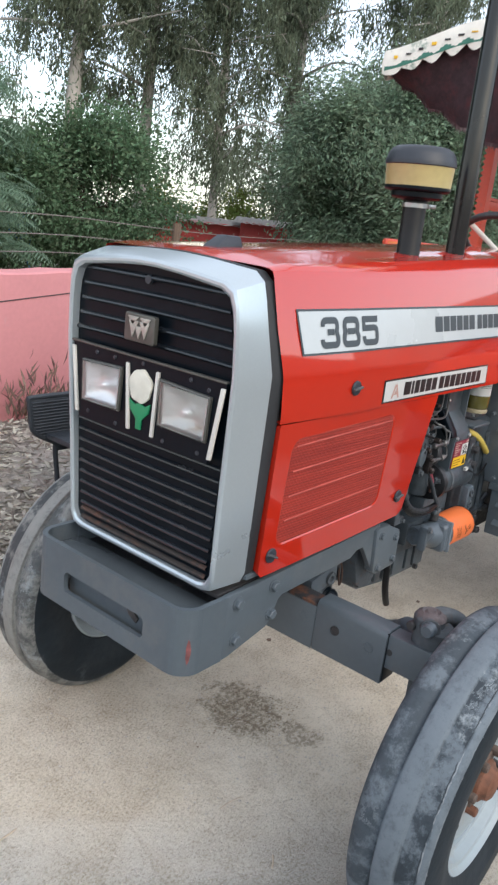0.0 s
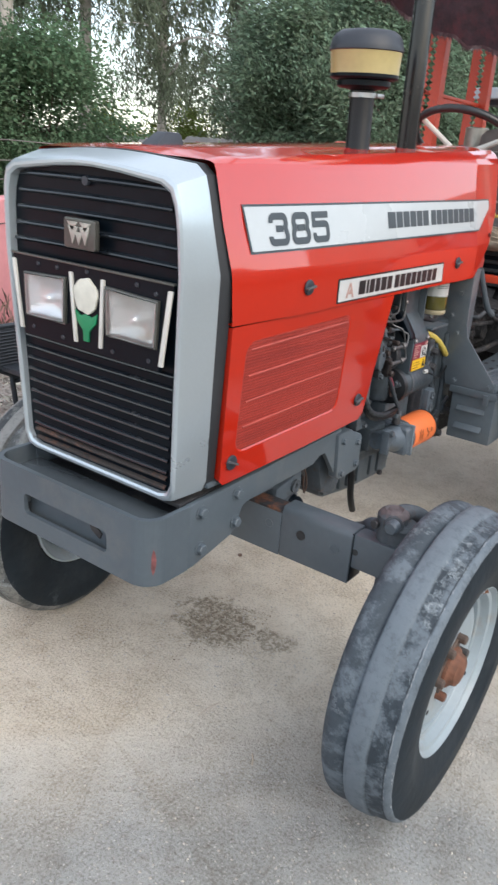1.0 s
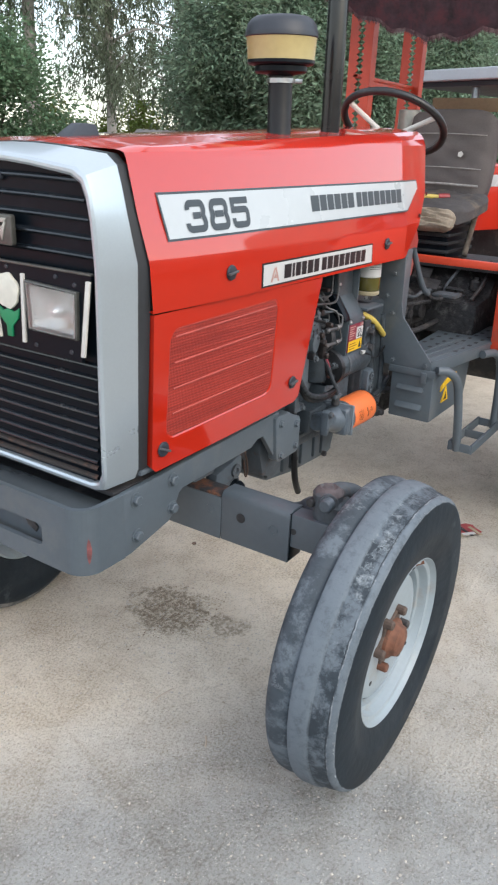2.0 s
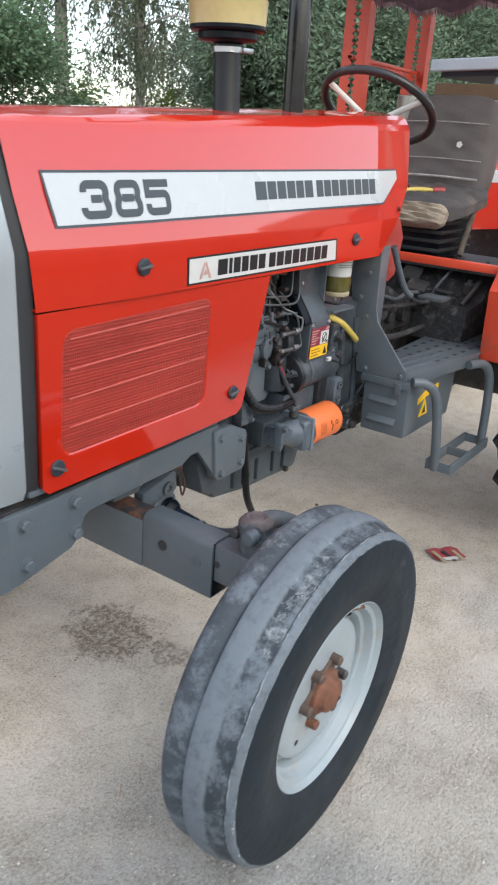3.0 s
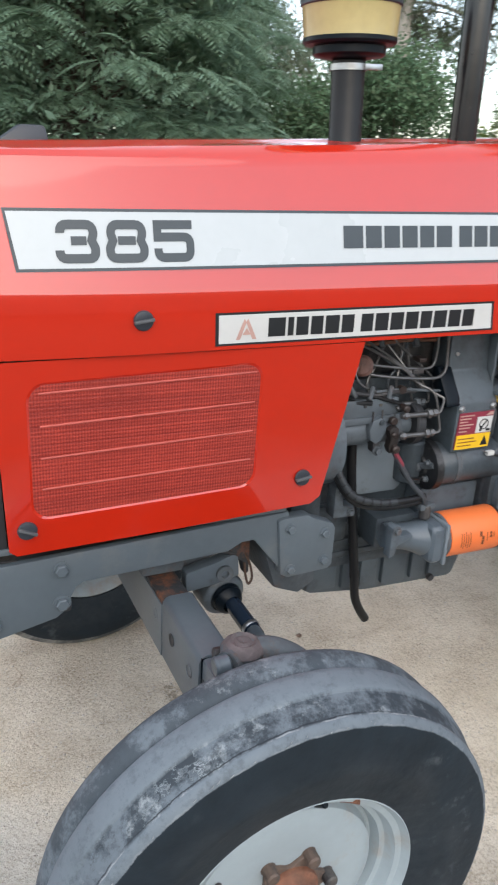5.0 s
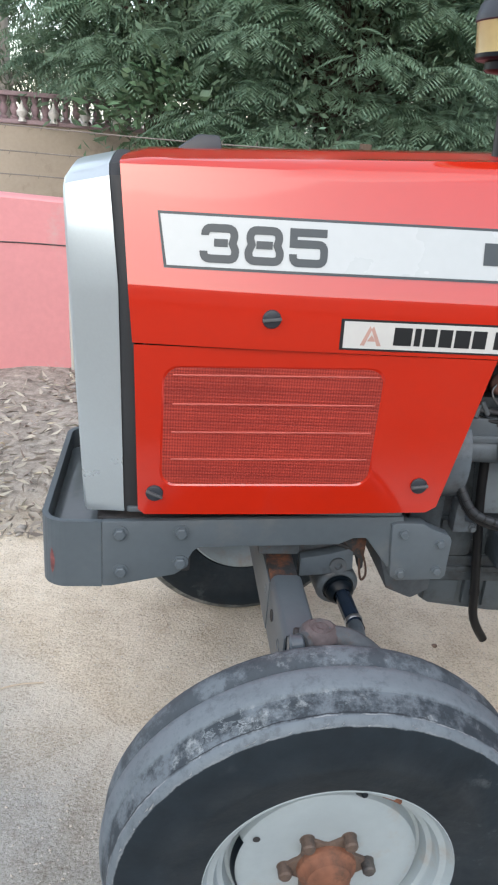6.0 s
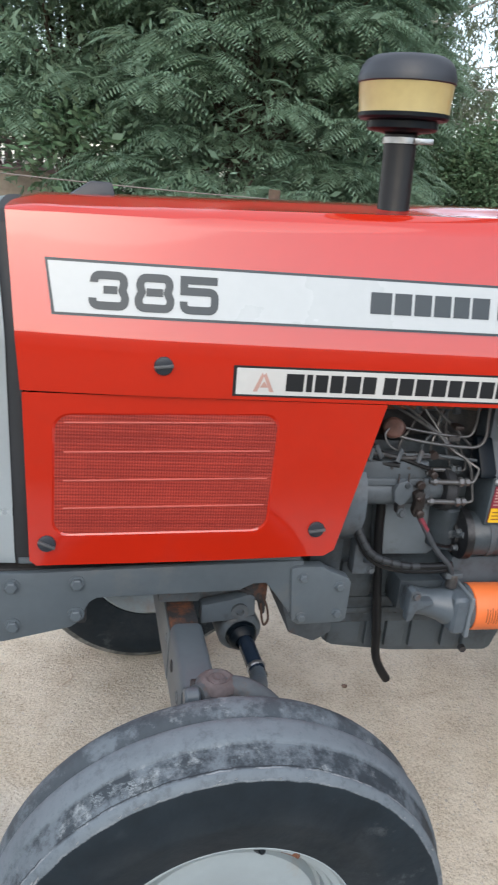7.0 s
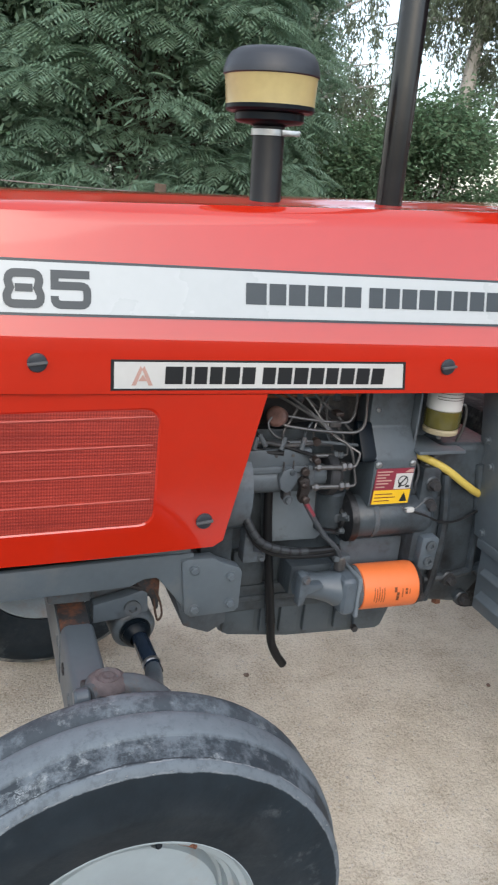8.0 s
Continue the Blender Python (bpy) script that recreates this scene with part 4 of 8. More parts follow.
def grille_slat(z, bow=0.0, kind=BLACK):
    w = inner_half(z) - 0.016
    pts = [(gx(z) - 0.002, -w, z), (gx(z) - 0.004, -w * 0.5, z + bow), (gx(z) - 0.005, 0, z + bow * 1.3), (gx(z) - 0.004, w * 0.5, z + bow), (gx(z) - 0.002, w, z)]
    bm = bmesh.new()
    prof = [(0.009, 0.010), (0.001, 0.0085), (-0.0040, 0.0045), (-0.0048, 0.0015), (-0.003, -0.001), (0.009, -0.006)]
    rings = [[bm.verts.new((p[0] + a, p[1], p[2] + b)) for a, b in prof] for p in smooth_path(pts, 3)]
    for A, B in zip(rings, rings[1:]):
        for k in range(len(prof) - 1):
            bm.faces.new((A[k], A[k + 1], B[k + 1], B[k]))
    part("slat", bm, kind, grille)


SLAT = material("dusty_black_slat", (0.009, 0.012, 0.016), 0.22, vary=0.3, scale=8, bump=0.03, dirt=(0.045, 0.046, 0.048), dirt_amount=0.2, dirt_scale=10)
for i in range(5):
    grille_slat(1.385 - 0.0335 * i, 0.002, SLAT)
for i in range(9):
    grille_slat(1.040 - 0.0262 * i, 0.0, SLAT)
RUST_SLAT = material("rust_flaked_black", (0.03, 0.025, 0.022), 0.7, vary=0.3, scale=20, bump=0.3, dirt=(0.105, 0.050, 0.032), dirt_amount=0.42, dirt_scale=14)
for z in (0.815, 0.794):
    grille_slat(z, 0.0, RUST_SLAT)

# lamp panel in the middle of the grille
LAMP_Y0, LAMP_Y1 = 0.062, 0.196


def build_lamp_panel():
    bm = bmesh.new()
    loops = [[(-0.202, 1.052), (0.202, 1.052), (0.234, 1.222), (-0.234, 1.222)]]
    for s in (-1, 1):
        loops.append([(s * (LAMP_Y0 + 0.002), 1.188), (s * (LAMP_Y0 + 0.006), 1.103), (s * (LAMP_Y1 - 0.010), 1.102), (s * (LAMP_Y1 - 0.002), 1.182)])
    edges = []
    for L in loops:
        V = [bm.verts.new((-0.072, y, z)) for y, z in L]
        edges += [bm.edges.new((V[i], V[(i + 1) % 4])) for i in range(4)]
    bmesh.ops.triangle_fill(bm, use_beauty=True, edges=edges)
    ext = bmesh.ops.extrude_face_region(bm, geom=bm.faces[:])
    for v in ext["geom"]:
        if isinstance(v, bmesh.types.BMVert):
            v.co.x += 0.008
    return bm


lamp_panel = part("lamp_panel", build_lamp_panel(), BLACK, tractor, "black lamp panel between the grille halves", smooth=20)
part("panel_trim", box(-0.076, -0.066, -0.236, 0.236, 1.222, 1.2265, 0.001), EMBLEM, lamp_panel)


def headlight(side):
    s = side
    y0, y1 = 0.062, (0.198 if s < 0 else 0.188)
    out = [(s * y0, 1.192), (s * (y0 + 0.003), 1.100), (s * (y1 - 0.004), 1.098), (s * y1, 1.186)]
    ctr = Vector((0, s * (y0 + y1) / 2, 1.14))

    def ring(f, x):
        return [(x, ctr.y + (y - ctr.y) * f, ctr.z + (z - ctr.z) * f) for y, z in out]

    bm = bmesh.new()
    L = [ring(1.06, -0.070), ring(1.06, -0.079), ring(1.0, -0.081), ring(0.96, -0.078), ring(0.9, -0.066)]
    rings = [[bm.verts.new(p) for p in r] for r in L]
    for A, B in zip(rings, rings[1:]):
        for i in range(4):
            bm.faces.new((A[i], A[(i + 1) % 4], B[(i + 1) % 4], B[i]))
    hl = part("headlight", bm, EMBLEM, tractor, "rectangular clear-lens headlight", smooth=20)
    # dished reflector
    bm = bmesh.new()
    grid = []
    for i in range(9):
        row = []
        for j in range(9):
            u, v = i / 8 * 2 - 1, j / 8 * 2 - 1
            y = ctr.y + u * (y1 - y0) / 2 * 0.94
            z = ctr.z + v * 0.045
            row.append(bm.verts.new((-0.0735 + 0.018 * (1 - max(abs(u), abs(v)) ** 2.4), y, z)))
        grid.append(row)
    for i in range(8):
        for j in range(8):
            bm.faces.new((grid[i][j], grid[i + 1][j], grid[i + 1][j + 1], grid[i][j + 1]))
    part("reflector", bm, CHROME if s > 0 else CHROME_DULL, hl, "dished chrome reflector")
    part("bulb", lathe([(0, 0), (0.009, 0.0), (0.010, 0.012), (0.006, 0.018), (0, 0.019)], centre=(-0.057, ctr.y, ctr.z), seg=14, direction=(-1, 0, 0)), CHROME, hl)
    # moulded lens with upright flutes
    bm = bmesh.new()
    n = 40
    rows = []
    for j, f in ((0, -0.97), (1, -0.4), (2, 0.4), (3, 0.97)):
        row = []
        for i in range(n + 1):
            u = i / n * 2 - 1
            top = Vector(out[0]).lerp(Vector(out[3]), i / n)
            bot = Vector(out[1]).lerp(Vector(out[2]), i / n)
            p = bot.lerp(top, (f + 1) / 2)
            row.append(bm.verts.new((-0.0815 - 0.004 * (1 - u * u) - 0.0006 * (i % 2), ctr.y + (p.x - ctr.y) * 0.97, p.y)))
        rows.append(row)
    for A, B in zip(rows, rows[1:]):
        for i in range(n):
            bm.faces.new((A[i], A[i + 1], B[i + 1], B[i]))
    ext = bmesh.ops.extrude_face_region(bm, geom=bm.faces[:])
    for v in ext["geom"]:
        if isinstance(v, bmesh.types.BMVert):
            v.co.x += 0.003
    lens = part("lens", bm, LENS_GLASS, hl, "fluted glass lens", smooth=60)
    lens.visible_shadow = False


headlight(1)
headlight(-1)

for a, b, w in (((0.045, 1.208), (0.031, 1.066), 0.0045), ((-0.049, 1.206), (-0.043, 1.066), 0.0045), ((0.228, 1.212), (0.206, 1.064), 0.005), ((-0.229, 1.212), (-0.209, 1.064), 0.005)):
    q = prism([(a[0] - w, a[1]), (a[0] + w, a[1]), (b[0] + w, b[1]), (b[0] - w, b[1])], -0.0775, -0.0715, "x", 0.0015)
    part("white_strip", q, WHITE_STRIP, lamp_panel, "off-white plastic strip")
# badge: a cream boll over a green leaf shape
pts = [(0.0345 * math.cos(t) * (1 + 0.06 * math.sin(5 * t)), 1.166 + 0.036 * math.sin(t) * (1 + 0.05 * math.cos(7 * t))) for t in [2 * math.pi * i / 28 for i in range(28)]]
part("badge_boll", prism(pts, -0.0775, -0.0715, "x", 0.0015), CREAM, lamp_panel, "cream painted badge shape")
pts = [(-0.008, 1.072), (0.008, 1.072), (0.009, 1.094), (0.028, 1.112), (0.033, 1.134), (0.016, 1.124), (0, 1.130), (-0.016, 1.124), (-0.033, 1.134), (-0.028, 1.112), (-0.009, 1.094)]
part("badge_leaf", prism(pts, -0.0755, -0.0715, "x", 0.001), GREEN_INK, lamp_panel, "green painted leaf shape")
for y, z in ((0.15, 1.210), (0.0, 1.214), (-0.14, 1.210), (0.17, 1.072), (0.075, 1.066), (-0.075, 1.066), (-0.175, 1.068), (0.09, 1.21), (-0.19, 1.20)):
    part("screw", lathe([(0, 0), (0.005, 0), (0.004, 0.0025), (0, 0.003)], centre=(-0.072, y, z), seg=10, direction=(-1, 0, 0)), DARK_SLATE, lamp_panel)
# emblem plate
q = prism(rounded_rect(-0.037, 0.054, 1.257, 1.316, 0.006), -0.084, -0.072, "x", 0.003)
emblem = part("emblem", q, EMBLEM, tractor, "dull metal emblem plate with pale triangles")
for tri3 in (((-0.030, 1.309), (0.006, 1.309), (-0.012, 1.291)), ((0.047, 1.309), (0.011, 1.309), (0.029, 1.291)), ((-0.026, 1.302), (-0.012, 1.266), (0.007, 1.300)), ((0.043, 1.302), (0.029, 1.266), (0.010, 1.300)), ((-0.004, 1.290), (0.021, 1.290), (0.0085, 1.264))):
    part("emblem_triangle", prism([(y * 0.9 + 0.0008, z) for y, z in tri3], -0.0862, -0.083, "x", 0.0008), EMBLEM_BRIGHT, emblem)
part("grille_knob", lathe([(0, 0), (0.010, 0), (0.009, 0.006), (0, 0.007)], centre=(-0.064, 0.008, 1.386), seg=14, direction=(-1, 0, 0)), DARK_SLATE, grille)

# wedge-shaped lamp housing on the hood
q = bmesh.new()
base = [(0.108, -0.008), (0.198, -0.008), (0.198, 0.042), (0.108, 0.042)]
top = [(0.150, 0.001), (0.192, -0.002), (0.192, 0.036), (0.150, 0.033)]
lo = [q.verts.new((x, y, shoulder(x) + 0.008)) for x, y in base]
hi = [q.verts.new((x, y, shoulder(0.17) + 0.034)) for x, y in top]
q.faces.new(lo)
q.faces.new(hi)
for i in range(4):
    q.faces.new((lo[i], lo[(i + 1) % 4], hi[(i + 1) % 4], hi[i]))
bmesh.ops.recalc_face_normals(q, faces=q.faces)
part("hood_latch_housing", bevel(q, 0.006, 2), DARK_SLATE, tractor, "dark slate wedge-shaped housing on the hood")

# ---- air cleaner and exhaust ----
AX, AY = 0.730, -0.130
TILT_PIPE = Matrix.Translation((AX, AY, 1.475)) @ pose(0, 0, 0, 0, -2.5, 0) @ Matrix.Translation((-AX, -AY, -1.487))
cleaner = part("air_pipe", lathe([(0, 1.45), (0.0325, 1.45), (0.0325, 1.487), (0.031, 1.492), (0.031, 1.645), (0, 1.645)], "z", (AX, AY, 0), 32), HOSE, tractor, "black intake pipe through the hood", TILT_PIPE)
part("pipe_clamp", lathe([(0.0325, 0), (0.0345, 0), (0.0345, 0.011), (0.0325, 0.011)], "z", (AX, AY, 1.622), 32, box(AX + 0.015, AX + 0.052, AY - 0.035, AY - 0.028, 1.6225, 1.6325, 0.001)), STEEL, cleaner, "steel hose clamp")
part("cleaner_base", lathe([(0.031, 1.638), (0.038, 1.641), (0.062, 1.644), (0.067, 1.648), (0.067, 1.660), (0.082, 1.663), (0.0855, 1.667), (0.0855, 1.674), (0.05, 1.676)], "z", (AX, AY, 0), 40), BLACK, cleaner)
part("cleaner_bowl", lathe([(0.05, 1.673), (0.085, 1.674), (0.085, 1.682), (0.0885, 1.726), (0.089, 1.728), (0.05, 1.729)], "z", (AX, AY, 0), 48), BOWL_GLASS, cleaner, "translucent aged yellow dust bowl")
part("cleaner_cap", lathe([(0.089, 1.724), (0.0912, 1.726), (0.0912, 1.734), (0.090, 1.738), (0.086, 1.752), (0.078, 1.763), (0.066, 1.770), (0.045, 1.773), (0, 1.7735)], "z", (AX, AY, 0), 48), DARK_SLATE, cleaner, "dark rounded cap")
EX, EY = 1.005, -0.133
exhaust = part("exhaust_pipe", lathe([(0.024, 1.47), (0.0275, 1.47), (0.0275, 1.62), (0.0280, 1.64), (0.0280, 2.45), (0.024, 2.45), (0.024, 1.5)], "z", (EX, EY, 0), 32), material("black_pipe_enamel", (0.010, 0.010, 0.011), 0.22, vary=0.3, scale=9, fine=40, bump=0.04, dirt=(0.05, 0.045, 0.04), dirt_amount=0.18, dirt_scale=6), tractor, "tall black exhaust pipe", Matrix.Translation((EX, EY, 1.5)) @ pose(0, 0, 0, 0, -1.0, 0) @ Matrix.Translation((-EX, -EY, -1.5)))

# ---- front frame and bumper ----
FY = 0.256
rail_out = [(-0.020, 0.764), (-0.020, 0.613), (0.000, 0.614), (0.128, 0.642), (0.142, 0.652), (0.166, 0.700), (0.180, 0.708), (0.468, 0.718), (0.497, 0.733), (0.524, 0.734), (0.545, 0.708), (0.585, 0.656), (0.60, 0.65), (0.60, 0.786)]


def build_front_frame():
    bm = bmesh.new()
    # a band that runs round the nose: near rail front, corner, front plate, far corner
    path = [(-0.02, -FY)]
    for cx_, cy_, a0, a1 in ((-0.092, -FY + 0.05, 270, 180), (-0.092, FY - 0.05, 180, 90)):
        for i in range(9):
            a = radians(a0 + (a1 - a0) * i / 8)
            path.append((cx_ + 0.05 * math.cos(a), cy_ + 0.05 * math.sin(a)))
    path.append((-0.02, FY))
    n = len(path)
    outer, inner = [], []
    for i, (x, y) in enumerate(path):
        d = Vector(path[min(i + 1, n - 1)]) - Vector(path[max(i - 1, 0)])
        d.normalize()
        nrm = Vector((-d.y, d.x))
        if nrm.dot(Vector((x + 0.05, y))) < 0:
            nrm = -nrm
        q = Vector((x, y)) - nrm * 0.012
        outer.append((x, y))
        inner.append((q.x, q.y))
    zt, zb = 0.764, 0.613
    for i in range(n - 1):
        # the long front plate is cut by a slot
        quad = [(outer[i], outer[i + 1], inner[i + 1], inner[i])]
        o0, o1, i1, i0 = quad[0]
        front = abs(o0[0] - o1[0]) < 1e-4 and abs(o0[1] - o1[1]) > 0.2
        if not front:
            V = [bm.verts.new((*p, z)) for p in (o0, o1, i1, i0) for z in (zb, zt)]
            for a, b, c, d in ((0, 1, 3, 2), (2, 3, 5, 4), (4, 5, 7, 6), (6, 7, 1, 0), (1, 7, 5, 3), (0, 2, 4, 6)):
                bm.faces.new((V[a], V[b], V[c], V[d]))
    bmesh.ops.remove_doubles(bm, verts=bm.verts, dist=1e-5)
    # front plate with a long rounded slot
    q = bmesh.new()
    y0, y1 = -FY + 0.05, FY - 0.05
    rect = [(y0, zb), (y1, zb), (y1, zt), (y0, zt)]
    slot = rounded_rect(-0.135, 0.135, 0.655, 0.705, 0.012)
    A = [q.verts.new((-0.142, *p)) for p in rect]
    B = [q.verts.new((-0.142, *p)) for p in slot]
    ed = [q.edges.new((L[i], L[(i + 1) % len(L)])) for L in (A, B) for i in range(len(L))]
    bmesh.ops.triangle_fill(q, use_beauty=True, edges=ed)
    ext = bmesh.ops.extrude_face_region(q, geom=q.faces[:])
    for v in ext["geom"]:
        if isinstance(v, bmesh.types.BMVert):
            v.co.x += 0.012
    join(bm, q)
    return part("bumper", bm, GREY, tractor, "grey painted steel nose bumper with a long slot", smooth=30)


bumper = build_front_frame()
part("slot_backing", box(-0.112, -0.106, -0.15, 0.15, 0.625, 0.714, 0.002), GREY, bumper)
# dark plate added where the backing has a shaded hole
part("slot_hole", prism([(-0.085, 0.660), (-0.060, 0.672), (-0.050, 0.690), (-0.075, 0.685), (-0.092, 0.674)], -0.116, -0.109, "x", 0.002), MUD, bumper)
part("tray_floor", prism([(-0.128, -FY + 0.055), (-0.095, -FY + 0.014), (-0.01, -FY + 0.014), (-0.01, FY - 0.014), (-0.095, FY - 0.014), (-0.128, FY - 0.055)], 0.715, 0.724, "z", 0.002), material("glossy_grey_tray", (0.095, 0.112, 0.124), 0.24, vary=0.12, scale=6, bump=0.02, coat=0.4, dirt=(0.15, 0.16, 0.165), dirt_amount=0.3), bumper, "glossy grey tray behind the bumper")
q = bmesh.new()
arc = [(-0.092 + 0.0508 * math.cos(radians(a)), -FY + 0.05 + 0.0508 * math.sin(radians(a))) for a in (232, 236, 240, 244)]
for (x0, y0), (x1, y1) in zip(arc, arc[1:]):
    lo0, lo1, hi0, hi1 = [{a[0]: d for a, d in zip(arc, (0.018, 0.0, 0.006, 0.026))}[x] for x in (x0, x1, x0, x1)]
    q.faces.new([q.verts.new(p) for p in ((x0, y0, 0.640 + lo0), (x1, y1, 0.640 + lo1), (x1, y1, 0.700 - hi1), (x0, y0, 0.700 - hi0))])
part("red_smear", q, material("red_paint_smear", (0.19, 0.062, 0.060), 0.6, vary=0.5, scale=60, bump=0.05), bumper, "rubbed red paint mark")
for sgn in (-1, 1):
    rail = part("side_rail", prism(rail_out, sgn * FY, sgn * (FY - 0.016), "y", 0.004), GREY, tractor, "grey steel frame rail with hexagon bolts")
    part("rail_lip", box(0.03, 0.592, min(sgn * 0.19, sgn * (FY + 0.003)), max(sgn * 0.19, sgn * (FY + 0.003)), 0.7885, 0.801, 0.004), GREY, rail)
    if sgn < 0:
        for x, z in ((0.016, 0.739), (0.140, 0.743), (0.139, 0.673), (0.018, 0.651)):
            part("bolt", bolt_head((x, -FY, z), (0, -1, 0), 0.0125, 0.010), GREY, rail)
    br = part("engine_bracket", prism([(0.572, 0.772), (0.585, 0.776), (0.640, 0.776), (0.655, 0.766), (0.700, 0.748), (0.708, 0.735), (0.707, 0.650), (0.697, 0.640), (0.600, 0.637), (0.584, 0.648)], sgn * (FY + 0.010), sgn * (FY - 0.02), "y", 0.005), GREY, tractor, "grey bracket plate between rail and engine")
    if sgn < 0:
        for x, z in ((0.600, 0.751), (0.682, 0.729), (0.684, 0.664), (0.605, 0.656)):
            part("bolt", bolt_head((x, -FY - 0.010, z), (0, -1, 0), 0.009, 0.007), GREY, br)
part("front_crossmember", box(0.0, 0.16, -0.24, 0.24, 0.64, 0.71, 0.006), MUD, tractor)
# unseen dark box added so that no light passes the panel gaps
part("nose_filler", box(0.065, 0.56, -0.262, 0.262, 0.812, 1.30, 0.004), MUD, tractor)
part("nose_floor", box(-0.03, 0.62, -0.235, 0.235, 0.755, 0.765, 0.002), MUD, tractor)

# ---- front axle ----
RUST_WIRE = material("rusty_wire", (0.07, 0.040, 0.028), 0.8, vary=0.3, scale=40)
MOTTLED = material("rust_blotched_grey_iron", (0.026, 0.029, 0.033), 0.6, vary=0.45, scale=20, bump=0.3, dirt=(0.20, 0.075, 0.032), dirt_amount=0.42, dirt_scale=13)
CRUST = material("crusty_mauve_grease", (0.095, 0.078, 0.080), 0.85, vary=0.4, scale=35, bump=0.6, dirt=(0.055, 0.060, 0.066), dirt_amount=0.45, dirt_scale=30)
SLEEVE = [(0.329, 0.511), (0.329, 0.630), (0.331, 0.638), (0.336, 0.645), (0.344, 0.648), (0.384, 0.648), (0.391, 0.645), (0.395, 0.638), (0.395, 0.511)]
beam = part("front_axle", prism(SLEEVE, -0.463, -0.262, "y", 0.003), GREY, tractor, "grey box-section front axle beam")
part("front_axle", prism(SLEEVE, 0.262, 0.463, "y", 0.003), GREY, tractor, "grey box-section front axle beam")
core = part("axle_core", box(0.331, 0.392, -0.2625, 0.2625, 0.513, 0.634, 0.006), MOTTLED, tractor, "rust-blotched middle of the axle beam")
part("front_face", box(0.3275, 0.3305, -0.2620, 0.2620, 0.511, 0.628, 0.001), GREY, beam)
for y, r in ((-0.227, 0.0115), (-0.420, 0.0125)):
    part("pressed_ring", lathe([(r - 0.0018, 0.0), (r - 0.0012, 0.0012), (r, 0.0012), (r + 0.0008, 0.0)], centre=(0.3278, y, 0.589), seg=20, direction=(-1, 0, 0)), GREY, beam)
part("axle_hole", lathe([(0, 0.0), (0.0125, 0), (0.0125, 0.0022), (0.0100, 0.0022), (0.0095, 0.0006), (0, 0.0006)], centre=(0.3288, -0.323, 0.589), seg=18, direction=(-1, 0, 0)), MUD, beam)
for s in (-1, 1):
    # black plate closes the sleeve; its colour stands for the shade inside
    part("sleeve_shade", box(0.3335, 0.3905, min(s * 0.460, s * 0.4645), max(s * 0.460, s * 0.4645), 0.516, 0.643, 0.001), BLACK, beam, "black plate for the shade inside the beam's sleeve")
part("axle_pivot", cyl((0.20, 0, 0.63), (0.46, 0, 0.63), 0.05, 24, chamfer=0.006), RUSTY_GREY, tractor)
part("axle_bracket", box(0.31, 0.40, -0.19, 0.19, 0.652, 0.715, 0.008), RUSTY_GREY, tractor, "rust-streaked axle bracket")
for s in (-1, 1):
    part("axle_arm", box(0.336, 0.387, min(s * 0.45, s * 0.585), max(s * 0.45, s * 0.585), 0.553, 0.6425, 0.006), GREY, tractor, "telescoping inner axle arm")
    part("arm_hole", lathe([(0, 0), (0.008, 0), (0.008, 0.0012), (0, 0.0012)], centre=(0.3362, s * 0.471, 0.597), seg=14, direction=(-1, 0, 0)), MUD, tractor)
    q = cyl((0.385, s * 0.555, 0.48), (0.385, s * 0.555, 0.69), 0.042, 24, chamfer=0.008)
    kp = part("kingpin_housing", q, RUSTY_GREY, tractor, "greasy rust-topped kingpin housing")
    q = lathe([(0.030, 0.60), (0.033, 0.66), (0.036, 0.690), (0.036, 0.706), (0.031, 0.713), (0.0, 0.715)], "z", (0.376, s * 0.535, 0), 26)
    tube([(0.376, s * 0.535, 0.692), (0.425, s * 0.545, 0.694), (0.468, s * 0.568, 0.676), (0.49, s * 0.59, 0.64)], 0.026, 12, q, taper=0.75)
    tube([(0.376, s * 0.535, 0.690), (0.360, s * 0.545, 0.692), (0.342, s * 0.555, 0.694)], 0.027, 12, q, taper=0.85)
    part("steering_arm", q, RUSTY_GREY, kp, "greasy rust-topped steering arm")
    q = tube([(0.400, s * 0.525, 0.625), (0.440, s * 0.465, 0.620), (0.475, s * 0.42, 0.585), (0.505, s * 0.35, 0.550), (0.519, s * 0.285, 0.538)], 0.032, 12, taper=0.52)
    part("tie_arm", q, GREY_LIGHT_PAINT, kp, "pale grey track rod arm")
    part("arm_crust", lathe([(0, 0.003), (0.010, 0.006), (0.016, 0.003), (0.022, 0.0065), (0.029, 0.002), (0.034, -0.002), (0.037, -0.009)], centre=(0.377, s * 0.536, 0.7145), seg=11, direction=(0, 0, 1)), CRUST, kp, "rust on the arm's cap")
    part("arm_bolt", cyl((0.318, s * 0.556, 0.697), (0.345, s * 0.556, 0.697), 0.017, 12, chamfer=0.004), GREY_LIGHT_PAINT, kp)
    part("arm_bolt", cyl((0.336, s * 0.508, 0.684), (0.375, s * 0.512, 0.684), 0.011, 12, chamfer=0.002), MUD, kp)
    part("stub_axle", cyl((0.385, s * 0.54, 0.44), (0.387, s * 0.66, 0.375), 0.035, 20), MUD, kp)
BLUE_BLACK = material("glossy_blue_black_rod", (0.012, 0.020, 0.034), 0.18, vary=0.2, scale=20, bump=0.02)
part("steering_cylinder", cyl((0.497, -0.130, 0.574), (0.520, -0.300, 0.534), 0.0185, 18), BLUE_BLACK, tractor, "black steering ram rod")
